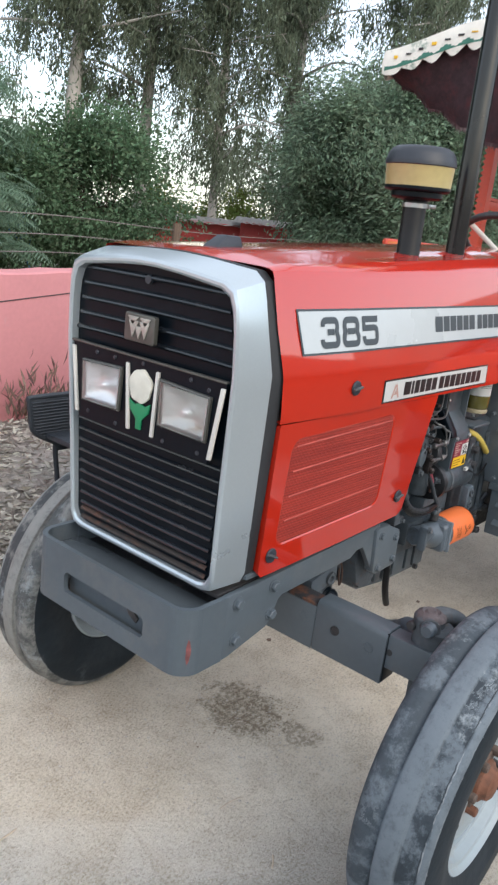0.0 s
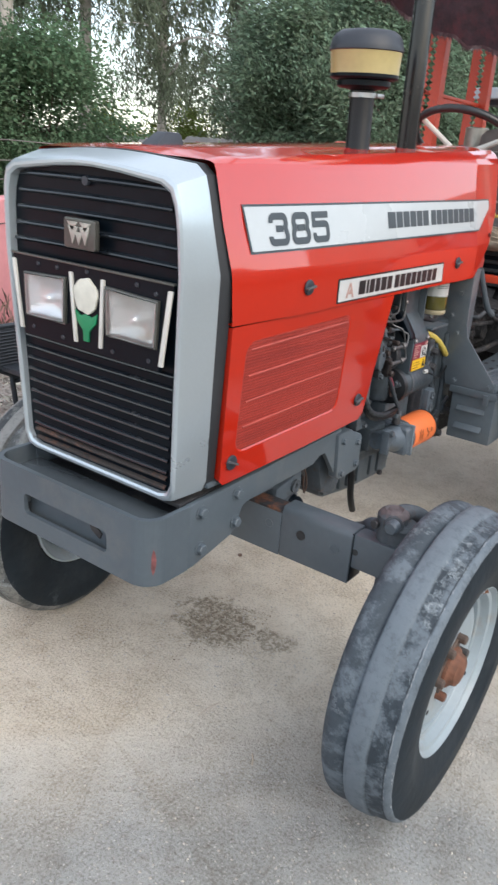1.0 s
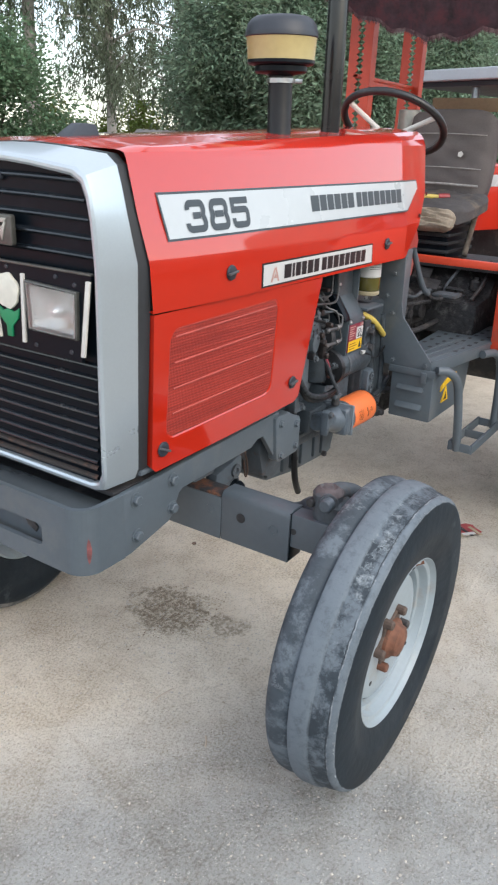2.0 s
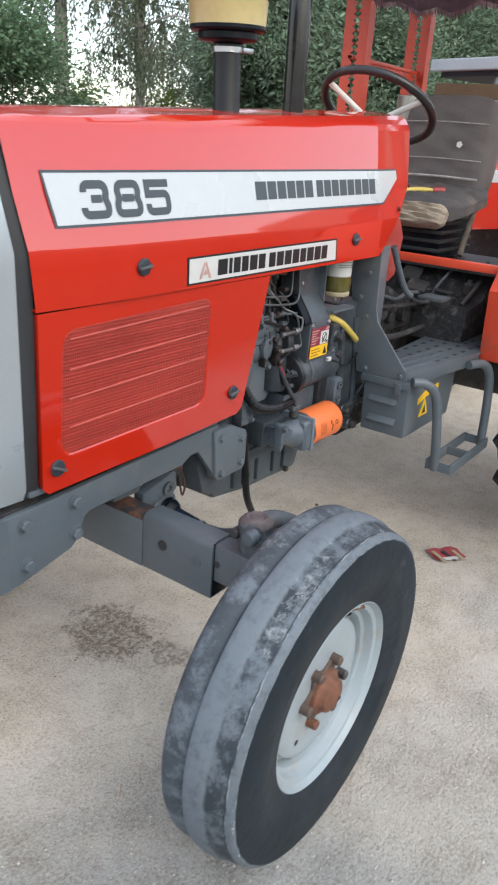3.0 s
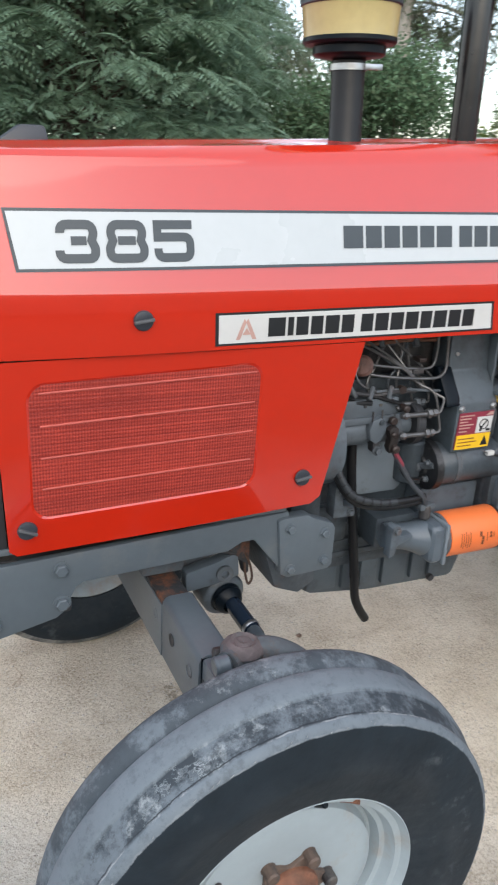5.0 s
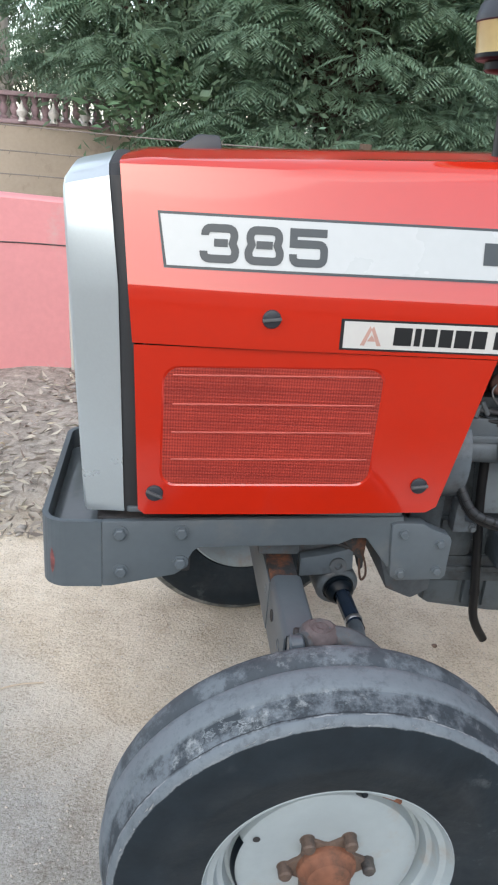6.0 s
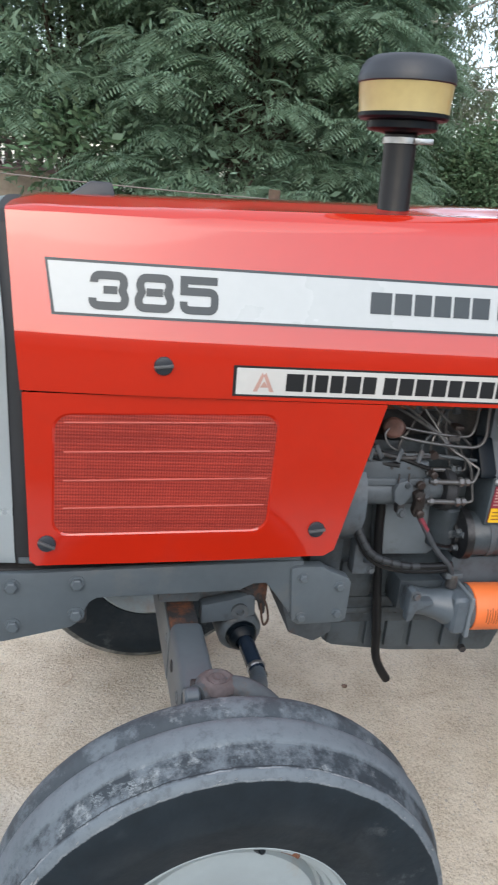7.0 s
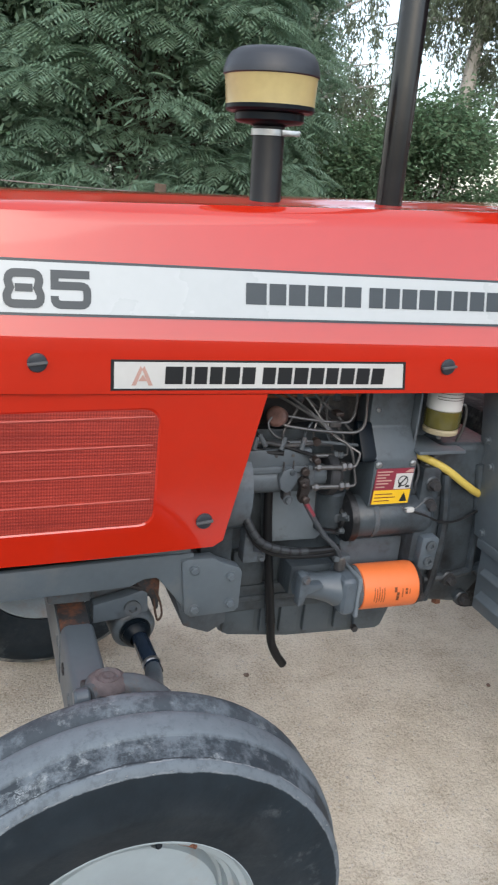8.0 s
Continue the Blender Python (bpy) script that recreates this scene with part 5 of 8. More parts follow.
part("rod_end", lathe([(0.019, 0), (0.0205, 0.003), (0.0205, 0.008), (0.019, 0.011)], centre=(0.5165, -0.272, 0.5405), seg=18, direction=(0.1, -0.98, -0.08)), STEEL, tractor)
part("ram_boot", lathe([(0.018, 0), (0.034, 0.004), (0.031, 0.012), (0.033, 0.018), (0.028, 0.028), (0.020, 0.034)], centre=(0.500, -0.176, 0.562), seg=20, direction=(0.1, -0.98, -0.08)), BLACK, tractor)
part("ram_barrel", lathe([(0.0, 0.0), (0.046, 0.0), (0.050, 0.006), (0.050, 0.060), (0.046, 0.066), (0.036, 0.070), (0.034, 0.064), (0.0, 0.064)], centre=(0.493, -0.110, 0.567), seg=28, direction=(0.1, -0.98, -0.08)), GREY_LIGHT_PAINT, tractor, "grey steering ram barrel")
lug = part("ram_bracket", prism([(0.404, 0.598), (0.404, 0.644), (0.470, 0.657), (0.510, 0.670), (0.522, 0.662), (0.525, 0.616), (0.470, 0.604)], -0.192, -0.160, "y", 0.005), GREY_LIGHT_PAINT, tractor, "grey ram bracket with a pin eye")
part("ram_eye", lathe([(0.008, 0), (0.018, 0), (0.019, 0.008), (0.009, 0.008), (0.008, 0)], centre=(0.489, -0.192, 0.630), seg=20, direction=(0, -1, 0)), RUSTY_GREY, lug)
part("bracket_gusset", prism([(0.404, 0.634), (0.404, 0.655), (0.470, 0.700), (0.520, 0.700), (0.512, 0.660), (0.470, 0.647)], -0.150, -0.138, "y", 0.003), RUSTY_GREY, lug)
part("bracket_rust", prism([(0.505, 0.655), (0.485, 0.735), (0.535, 0.745), (0.548, 0.70), (0.548, 0.620), (0.540, 0.612), (0.530, 0.65)], -0.19, -0.16, "y", 0.006), MOTTLED, tractor, "rusty bracket web")
part("wire_loop", tube([(0.536, -0.188, 0.668), (0.549, -0.190, 0.640), (0.556, -0.190, 0.605), (0.548, -0.190, 0.590), (0.541, -0.190, 0.610), (0.536, -0.189, 0.645)], 0.0028, 6), RUST_WIRE, tractor, "rusty wire hanging from the bracket")
part("grease_pipe", tube([(0.42, -0.17, 0.70), (0.46, -0.19, 0.69), (0.52, -0.185, 0.665), (0.545, -0.175, 0.62)], 0.005, 8), MUD, tractor)


# ---- wheels ----
def wheel_meshes():
    prof = [(0.204, -0.064), (0.209, -0.074), (0.235, -0.084), (0.262, -0.0885), (0.266, -0.0905), (0.278, -0.0912), (0.295, -0.0912), (0.312, -0.0903), (0.324, -0.0890), (0.3400, -0.0868), (0.3470, -0.0850),
            (0.3490, -0.0842), (0.3555, -0.0790), (0.3580, -0.0745), (0.3582, -0.0710), (0.3605, -0.0620), (0.3632, -0.0500), (0.3652, -0.0380), (0.3662, -0.0330), (0.3698, -0.0295), (0.3718, -0.0240), (0.3738, -0.0110), (0.3748, 0.0020), (0.3746, 0.0105), (0.3730, 0.0140),
            (0.3650, 0.0165), (0.3625, 0.0200), (0.3660, 0.0250), (0.3690, 0.0340), (0.3708, 0.0450), (0.3705, 0.060), (0.366, 0.070), (0.358, 0.077), (0.350, 0.081), (0.322, 0.089), (0.278, 0.091), (0.235, 0.084), (0.209, 0.074), (0.204, 0.064)]
    prof = [(r + 0.004 * min(1.0, max(0.0, (r - 0.22) / 0.10)), y) for r, y in prof]
    tyre = lathe(prof, "y", seg=96)
    rim_prof = [(0.050, -0.040), (0.100, -0.041), (0.128, -0.043), (0.147, -0.041), (0.156, -0.036), (0.159, -0.026), (0.1625, -0.018), (0.1685, -0.018), (0.1720, -0.030), (0.1745, -0.038), (0.1830, -0.0405), (0.1860, -0.045), (0.1880, -0.056), (0.1905, -0.0605), (0.2010, -0.0625), (0.2045, -0.067), (0.2095, -0.0755), (0.2130, -0.0735), (0.2075, -0.062),
                (0.188, -0.04), (0.188, 0.06), (0.205, 0.072), (0.199, 0.076), (0.18, 0.06), (0.162, 0.0), (0.05, -0.03), (0.050, -0.040)]
    rim = lathe(rim_prof, "y", seg=72)
    hub = lathe([(0, -0.079), (0.012, -0.080), (0.029, -0.077), (0.037, -0.072), (0.040, -0.062), (0.044, -0.058), (0.049, -0.055), (0.051, -0.050), (0.051, -0.038), (0.0, -0.036)], "y", seg=30)
    return finish(tyre, "tyre", TYRE, 28), finish(rim, "front_wheel", RIM, 38), finish(hub, "hub", RUST, 30)


tyre_me, rim_me, hub_me = wheel_meshes()
nut_dark = finish(lathe([(0, -0.048), (0.009, -0.048), (0.0115, -0.045), (0.0115, -0.026), (0.015, -0.025), (0.015, -0.021), (0, -0.021)], "y", seg=12), "wheel_nut", MUD, 30)
nut_rust = finish(lathe([(0, -0.048), (0.009, -0.048), (0.0115, -0.045), (0.0115, -0.026), (0.015, -0.025), (0.015, -0.021), (0, -0.021)], "y", seg=12), "wheel_nut", RUST, 30)


FLANGE_BROWN = material("greasy_brown_iron", (0.115, 0.080, 0.062), 0.7, vary=0.3, scale=30, bump=0.3, dirt=(0.055, 0.047, 0.043), dirt_amount=0.4, dirt_scale=20)
SHRED = material("pale_torn_rubber", (0.26, 0.275, 0.28), 0.8, vary=0.3, scale=40)
nut_brown = nut_dark.copy()
nut_brown.materials[0] = FLANGE_BROWN


def shoulder_shreds():
    """Thin flakes of torn rubber along the outer shoulder of the tread."""
    q, r = bmesh.new(), random.Random(17)
    for i in range(90):
        a = r.uniform(0, 2 * math.pi)
        da, lift = r.uniform(0.006, 0.030), r.uniform(0.0015, 0.0045)
        r0, y0 = 0.3545 + r.uniform(-0.002, 0.004), -0.0835 + r.uniform(-0.001, 0.002)
        pts = [(a, r0, y0), (a + da * 0.5, r0 + 0.0012, y0 - lift * 0.8), (a + da, r0 + 0.001, y0 - lift), (a + da * 0.4, r0 - 0.0018, y0 - lift * 0.4)]
        q.faces.new([q.verts.new((s * math.cos(b), y, s * math.sin(b))) for b, s, y in pts])
    return q


def build_front_wheel(m, tyre):
    w = part("front_wheel", rim_me, RIM, tractor, "pale painted steel wheel with a rusty hub", m)
    part("tyre", tyre, TYRE, w, "worn ribbed tyre caked with pale dust")
    tagged(part("tread_shreds", shoulder_shreds(), SHRED, w, smooth=0), "torn pale flakes of rubber", kind="stuff")
    part("hub", hub_me, RUST, w, "rusty iron hub")
    flange = bmesh.new()
    pts = []
    for i in range(48):
        a = 2 * math.pi * i / 48
        pts.append(((0.062 + 0.010 * math.cos(6 * (a - radians(2)))) * math.cos(a), (0.062 + 0.010 * math.cos(6 * (a - radians(2)))) * math.sin(a)))
    part("hub_flange", prism(pts, -0.047, -0.036, "y", 0.002, flange), FLANGE_BROWN, w, "greasy brown lobed hub flange")
    for a, r in ((151, 0.140), (-132, 0.118)):
        hole = lathe([(0, 0), (0.0055, 0), (0.0065, 0.0012), (0, 0.0012)], centre=(r * math.cos(radians(a)), -0.0425, r * math.sin(radians(a))), seg=12, direction=(0, -1, 0))
        part("disc_hole", hole, MUD, w)
    part("hub_notch", box(0.010, 0.018, -0.082, -0.074, -0.012, -0.006, 0.001), MUD, w)
    # black strips put the shade of the disc's edge gap into colour
    for a0, a1 in ((158, 204), (232, 238)):
        slot = bmesh.new()
        arc = [radians(a0 + (a1 - a0) * i / 14) for i in range(15)]
        rows = [[slot.verts.new((r * math.cos(a), y, r * math.sin(a))) for r, y in ((0.1535, -0.0400), (0.1575, -0.0355), (0.1605, -0.0280))] for a in arc]
        for A, B in zip(rows, rows[1:]):
            for j in range(2):
                slot.faces.new((A[j], A[j + 1], B[j + 1], B[j]))
        part("rim_gap_shade", slot, BLACK, w, "black strip for the shaded gap between disc and rim")
    for i in range(6):
        a = radians(2 + 60 * i)
        part("wheel_nut", nut_dark if i == 0 else nut_rust if i == 4 else nut_brown, MUD, w, m=Matrix.Translation((0.071 * math.cos(a), -0.015, 0.071 * math.sin(a))))
    part("valve_stem", cyl((0.035, -0.040, 0.166), (0.038, -0.062, 0.186), 0.006, 10, chamfer=0.002), BLACK, w)
    part("rim_weld", tube([(0.075, -0.0445, 0.163), (0.085, -0.052, 0.166), (0.096, -0.066, 0.172)], 0.004, 8), RUST, w, "rust-cracked weld across the rim")
    return w


WHEEL_X, WHEEL_Y = 0.387, 0.681
build_front_wheel(pose(WHEEL_X, -WHEEL_Y, 0.376, 1.8, 0, 0), tyre_me)
pale_tyre_me = tyre_me.copy()
pale_tyre_me.materials[0] = TYRE_PALE
build_front_wheel(pose(0.372, 0.592, 0.376, -1.8, 0, 185), pale_tyre_me)

# ---- engine ----
def bolts(points, direction, r, h, mat, parent):
    for p in points:
        part("bolt", bolt_head(p, direction, r, h), mat, parent)


RUST_DARK = material("oily_dark_brown_iron", (0.016, 0.013, 0.012), 0.45, vary=0.4, scale=30, bump=0.3)
BROWN_INK = material("brown_print_ink", (0.16, 0.045, 0.015), 0.6, vary=0.2, scale=60, bump=0.0)
PUMP_GREY2 = material("clean_pale_grey_casting", (0.150, 0.178, 0.200), 0.42, vary=0.10, scale=8, bump=0.05, dirt=(0.045, 0.044, 0.044), dirt_amount=0.22, dirt_scale=7)
BROWN_BRASS = material("oily_brown_union", (0.038, 0.028, 0.025), 0.45, metal=0.3, vary=0.3, scale=30, bump=0.2)
LOOM_TAPE = material("dusty_black_tape", (0.024, 0.028, 0.032), 0.5, vary=0.4, scale=40, bump=0.2)
DUST_IRON = material("dust_caked_iron", (0.013, 0.013, 0.014), 0.8, vary=0.5, scale=14, fine=70, bump=1.0, dirt=(0.080, 0.077, 0.075), dirt_amount=0.42, dirt_scale=24)
block = part("engine_block", box(0.64, 1.15, -0.150, 0.150, 0.60, 1.02, 0.012), GREY_ENGINE, tractor, "grey painted engine block with oily grime")
# head and rocker cover are darkened for the shaded gap behind the pipes
part("cylinder_head", box(0.60, 1.18, -0.125, 0.135, 1.02, 1.12, 0.010), MUD, tractor, "grey cylinder head, darkened for the shade behind the pipes")
part("rocker_cover", box(0.63, 1.14, -0.09, 0.09, 1.12, 1.20, 0.02), MUD, tractor)
part("crankcase_cover", prism([(0.79, 0.752), (0.775, 0.885), (0.80, 0.90), (0.925, 0.90), (0.935, 0.86), (0.935, 0.765), (0.92, 0.75)], -0.172, -0.145, "y", 0.008), PUMP_GREY2, block, "smooth pale grey side cover")
for x in (0.80, 0.855, 0.91):
    part("core_plug", cyl((x, -0.156, 0.69), (x, -0.148, 0.69), 0.017, 20, chamfer=0.003), GREY_ENGINE, block)
part("block_rib", box(0.70, 1.14, -0.166, -0.145, 0.600, 0.640, 0.010), GREY_ENGINE, block)
part("block_rib", box(0.72, 0.80, -0.170, -0.145, 0.640, 0.735, 0.012), GREY_ENGINE, block)
# sump with pressed pockets
q = prism([(0.690, 0.640), (0.690, 0.575), (0.706, 0.515), (0.73, 0.500), (0.885, 0.478), (1.135, 0.468), (1.150, 0.476), (1.170, 0.535), (1.168, 0.610)], -0.150, 0.150, "y", 0.012)
sump = part("oil_pan", q, GREY_ENGINE_CLEAN, tractor, "ribbed grey cast oil pan")
for x0, x1, z0 in ((0.712, 0.790, 0.512), (0.806, 0.842, 0.502), (0.858, 0.905, 0.496), (0.921, 0.990, 0.492), (1.006, 1.046, 0.490), (1.062, 1.128, 0.486)):
    part("pan_panel", prism([(x0, z0 + 0.003), (x1, z0), (x1, 0.572), (x0, 0.572)], -0.162, -0.145, "y", 0.005), GREY_ENGINE_CLEAN, sump)
part("pan_shelf", prism([(0.700, 0.574), (1.150, 0.566), (1.150, 0.602), (0.700, 0.602)], -0.166, -0.145, "y", 0.006), GREY_ENGINE, sump)
part("pan_flange", box(0.68, 1.165, -0.172, 0.172, 0.600, 0.614, 0.004), GREY_ENGINE, sump)
bolts([(0.72 + 0.075 * i, -0.160, 0.596) for i in range(6)], (0, 0, -1), 0.006, 0.006, RUSTY_GREY, sump)
part("drain_plug", cyl((1.06, -0.166, 0.492), (1.06, -0.178, 0.492), 0.009, 6), MUD, sump)
q = prism([(0.575, 0.66), (0.60, 0.58), (0.66, 0.555), (0.70, 0.58), (0.70, 0.75), (0.60, 0.76)], -0.215, 0.2, "y", 0.01)
part("front_support", q, RUSTY_GREY, tractor, "rust-streaked cast engine support")
part("timing_cover", lathe([(0, 0), (0.085, 0), (0.098, 0.008), (0.102, 0.02), (0.102, 0.085), (0, 0.085)], centre=(0.63, -0.165, 0.905), seg=36, direction=(1, 0, 0)), GREY_LIGHT_PAINT, tractor, "round grey timing gear cover")
part("timing_housing", box(0.625, 0.70, -0.215, -0.10, 0.66, 0.84, 0.012), GREY_ENGINE, tractor)
bolts([(0.655, -0.216, 0.80), (0.685, -0.216, 0.69), (0.655, -0.216, 0.70)], (0, -1, 0), 0.009, 0.007, RUSTY_GREY, tractor)

# injection pump with its fuel lines
PUMP_GREY = material("smooth_grey_pump_paint", (0.078, 0.094, 0.108), 0.40, vary=0.14, scale=14, bump=0.06, dirt=(0.035, 0.033, 0.032), dirt_amount=0.3, dirt_scale=16)
pump = part("injection_pump", box(0.700, 0.852, -0.236, -0.165, 0.958, 1.002, 0.006), PUMP_GREY, tractor, "grey fuel injection pump with steel lines")
part("pump_barrel", cyl((0.660, -0.205, 0.929), (0.846, -0.205, 0.929), 0.034, 28, chamfer=0.004), PUMP_GREY, pump)
part("pump_step", box(0.700, 0.848, -0.242, -0.170, 0.950, 0.966, 0.005), PUMP_GREY, pump)
part("pump_ring", prism([(0.842, 0.968), (0.858, 0.968), (0.862, 0.905), (0.846, 0.903)], -0.246, -0.165, "y", 0.005), PUMP_GREY, pump)
part("pump_collar", cyl((0.690, -0.205, 0.929), (0.708, -0.205, 0.929), 0.044, 26, chamfer=0.005), PUMP_GREY, pump)
for x in (0.769, 0.807):
    part("pump_screw", cyl((x, -0.238, 0.988), (x, -0.230, 0.988), 0.0035, 8), MUD, pump)
part("pump_flange", prism([(0.776, 0.940), (0.783, 0.960), (0.800, 0.966), (0.816, 0.955), (0.818, 0.935), (0.806, 0.914), (0.795, 0.908), (0.780, 0.918)], -0.252, -0.228, "y", 0.004), PUMP_GREY, pump)
for x, z in ((0.784, 0.972), (0.806, 0.974)):
    part("flange_pin", cyl((x, -0.248, z - 0.022), (x, -0.246, z + 0.006), 0.0022, 6), MUD, pump)
part("flange_screw", cyl((0.803, -0.256, 0.955), (0.803, -0.250, 0.955), 0.006, 10, chamfer=0.001), GREY_ENGINE, pump)
part("flange_lug", prism([(0.790, 0.912), (0.806, 0.912), (0.812, 0.894), (0.803, 0.883), (0.792, 0.888)], -0.248, -0.226, "y", 0.004), MUD, pump)
bolts([(0.801, -0.248, 0.892)], (0, -1, 0), 0.008, 0.008, RUSTY_GREY, pump)
part("pump_plug", cyl((0.835, -0.254, 0.954), (0.835, -0.240, 0.954), 0.009, 14, chamfer=0.002), BROWN_BRASS, pump)
part("throttle_lever", prism([(0.818, 0.938), (0.828, 0.946), (0.842, 0.942), (0.845, 0.915), (0.840, 0.892), (0.826, 0.886), (0.820, 0.900), (0.824, 0.918)], -0.262, -0.244, "y", 0.004), RUST_DARK, pump, "oily brown throttle lever")
for x, z, r, h in ((0.834, 0.898, 0.009, 0.012), (0.828, 0.930, 0.006, 0.008), (0.850, 0.985, 0.008, 0.010)):
    part("banjo_bolt", cyl((x, -0.250, z), (x, -0.262 - h, z), r, 10, chamfer=0.003), BROWN_BRASS, pump)
part("banjo_bolt", cyl((0.848, -0.236, 0.975), (0.862, -0.240, 0.985), 0.007, 8, chamfer=0.002), LINE_STEEL, pump)
part("pump_head", cyl((0.856, -0.205, 0.930), (0.900, -0.205, 0.930), 0.024, 26, chamfer=0.003), PUMP_GREY, pump, "smooth distributor head")
part("head_disc", cyl((0.898, -0.205, 0.930), (0.922, -0.205, 0.928), 0.047, 28, chamfer=0.004), BLACK_RUBBER, pump, "black end plate of the pump")
part("head_knob", cyl((0.920, -0.205, 0.928), (0.938, -0.205, 0.928), 0.026, 18, chamfer=0.003), BLACK_RUBBER, pump)
outlets = [(-0.250, 0.964), (-0.250, 0.919), (-0.205, 0.974), (-0.185, 0.905)]
for k, (y, z) in enumerate(outlets):
    part("delivery_stub", cyl((0.852, y, z), (0.940, y, z - 0.002), 0.0052, 12), LINE_STEEL, pump, "pale steel delivery stub")
    for x, r in ((0.862, 0.0085), (0.922, 0.0105), (0.936, 0.0085)):
        part("union_nut", cyl((x - 0.005, y, z), (x + 0.006, y, z), r, 6, chamfer=0.002), LINE_STEEL if k < 2 else RUSTY_GREY, pump)
    up = 1.070 + 0.010 * k
    part("fuel_line", tube([(0.938, y, z - 0.002), (0.952 + 0.004 * (k % 2), y, z + 0.002), (0.960 - 0.006 * k, y + 0.004, z + 0.026), (0.950 - 0.010 * k, y + 0.012, 0.998 + 0.004 * k), (0.918 - 0.008 * k, -0.216, 1.018 + 0.004 * k), (0.894 - 0.010 * k, -0.204, 1.048 + 0.004 * k), (0.905 - 0.055 * k, -0.17, up + 0.02), (0.915 - 0.095 * k, -0.14, 1.135)], 0.0030, 8), LINE_STEEL, pump, "bent steel fuel line")
part("linkage_bar", tube([(0.690, -0.228, 1.012), (0.735, -0.232, 1.018), (0.79, -0.234, 1.010), (0.86, -0.226, 1.010), (0.90, -0.222, 1.006)], 0.0050, 8), MUD, pump)
for x, z, dx in ((0.715, 1.016, 0.010), (0.742, 1.022, -0.012), (0.775, 1.014, 0.014), (0.822, 1.012, 0.012)):
    part("linkage_clevis", cyl((x, -0.240, z - 0.012), (x + dx, -0.228, z + 0.012), 0.0055, 8, chamfer=0.001), RUSTY_GREY, pump)
part("lift_canister", cyl((0.944, -0.176, 0.780), (0.940, -0.176, 0.880), 0.036, 28, chamfer=0.005), GREY_ENGINE, tractor, "dark grey upright canister behind the wires")
part("line_clip", box(0.896, 0.924, -0.214, -0.188, 1.040, 1.052, 0.003), MUD, pump)
part("line_clip", box(0.905, 0.925, -0.218, -0.192, 1.066, 1.076, 0.003), BROWN_BRASS, pump)
for k in range(4):
    x = 0.68 + 0.12 * k
    part("injector", cyl((x, -0.105, 1.06), (x, -0.10, 1.15), 0.013, 12, chamfer=0.003), RUSTY_GREY, tractor)
    part("injector_nut", cyl((x, -0.106, 1.085), (x, -0.105, 1.10), 0.017, 6, chamfer=0.002), BROWN_BRASS, tractor)
part("return_pipe", tube([(0.976, -0.212, 1.15), (0.978, -0.214, 1.09), (0.979, -0.216, 1.052), (0.966, -0.218, 1.034), (0.94, -0.218, 1.030), (0.87, -0.218, 1.036), (0.80, -0.214, 1.046), (0.785, -0.205, 1.050)], 0.0034, 10), LINE_STEEL, tractor, "bent pale steel return pipe")
part("return_pipe", tube([(0.955, -0.205, 1.15), (0.957, -0.206, 1.085), (0.950, -0.208, 1.058), (0.93, -0.208, 1.050), (0.86, -0.206, 1.056), (0.79, -0.200, 1.066), (0.77, -0.19, 1.070)], 0.0030, 10), LINE_STEEL, tractor)
part("link_rod", tube([(0.80, -0.222, 1.012), (0.86, -0.226, 1.014), (0.935, -0.226, 1.006), (0.985, -0.222, 1.000)], 0.0036, 8), RUSTY_GREY, tractor)
part("link_end", cyl((0.862, -0.232, 1.014), (0.862, -0.220, 1.014), 0.009, 12), BROWN_BRASS, tractor)
part("leak_off_pipe", tube([(0.66, -0.14, 1.105), (0.78, -0.155, 1.10), (0.90, -0.160, 1.095), (0.99, -0.16, 1.11)], 0.004, 8), RUSTY_GREY, tractor)
part("filler_cap", lathe([(0, 0), (0.016, 0), (0.019, 0.004), (0.021, 0.020), (0.022, 0.030), (0.017, 0.034), (0, 0.035)], centre=(0.788, -0.190, 1.060), seg=22, direction=(-0.62, -0.72, 0.25)), material("brown_filler_cap", (0.115, 0.060, 0.050), 0.55, vary=0.4, scale=30, bump=0.2), tractor, "brown oil filler cap")
part("filler_neck", tube([(0.792, -0.185, 1.058), (0.796, -0.16, 1.050), (0.80, -0.13, 1.03)], 0.015, 12), GREY_ENGINE, tractor)
part("cap_chain", tube([(0.775, -0.205, 1.075), (0.752, -0.215, 1.055), (0.765, -0.222, 1.030), (0.80, -0.225, 1.015)], 0.0022, 6), LINE_STEEL, tractor)
for k, (x0, x1) in enumerate(((0.775, 0.905), (0.815, 0.940), (0.872, 0.800), (0.930, 0.850), (0.900, 0.868), (0.845, 0.962))):
    part("injector_pipe", tube([(x0, -0.128 - 0.006 * k, 1.165), (x0 + 0.15 * (x1 - x0), -0.150 - 0.004 * k, 1.115), (x0 + 0.7 * (x1 - x0), -0.172 - 0.004 * k, 1.055), (x1, -0.180 - 0.004 * k, 1.022), (x1 + 0.01, -0.190, 0.995)], 0.0030, 8), LINE_STEEL if k % 3 else RUSTY_GREY, pump)
part("leak_off_rail", tube([(0.70, -0.165, 1.098), (0.80, -0.172, 1.100), (0.90, -0.170, 1.104), (0.985, -0.165, 1.100)], 0.0045, 8), RUST, pump, "rust-brown leak-off rail")
for x in (0.745, 0.835, 0.925):
    part("rail_union", cyl((x, -0.176, 1.090), (x, -0.164, 1.112), 0.009, 8, chamfer=0.002), RUSTY_GREY, pump)
part("cable", tube([(0.70, -0.17, 1.09), (0.74, -0.21, 1.02), (0.80, -0.235, 1.005), (0.85, -0.245, 0.99)], 0.0045, 8), HOSE, tractor)
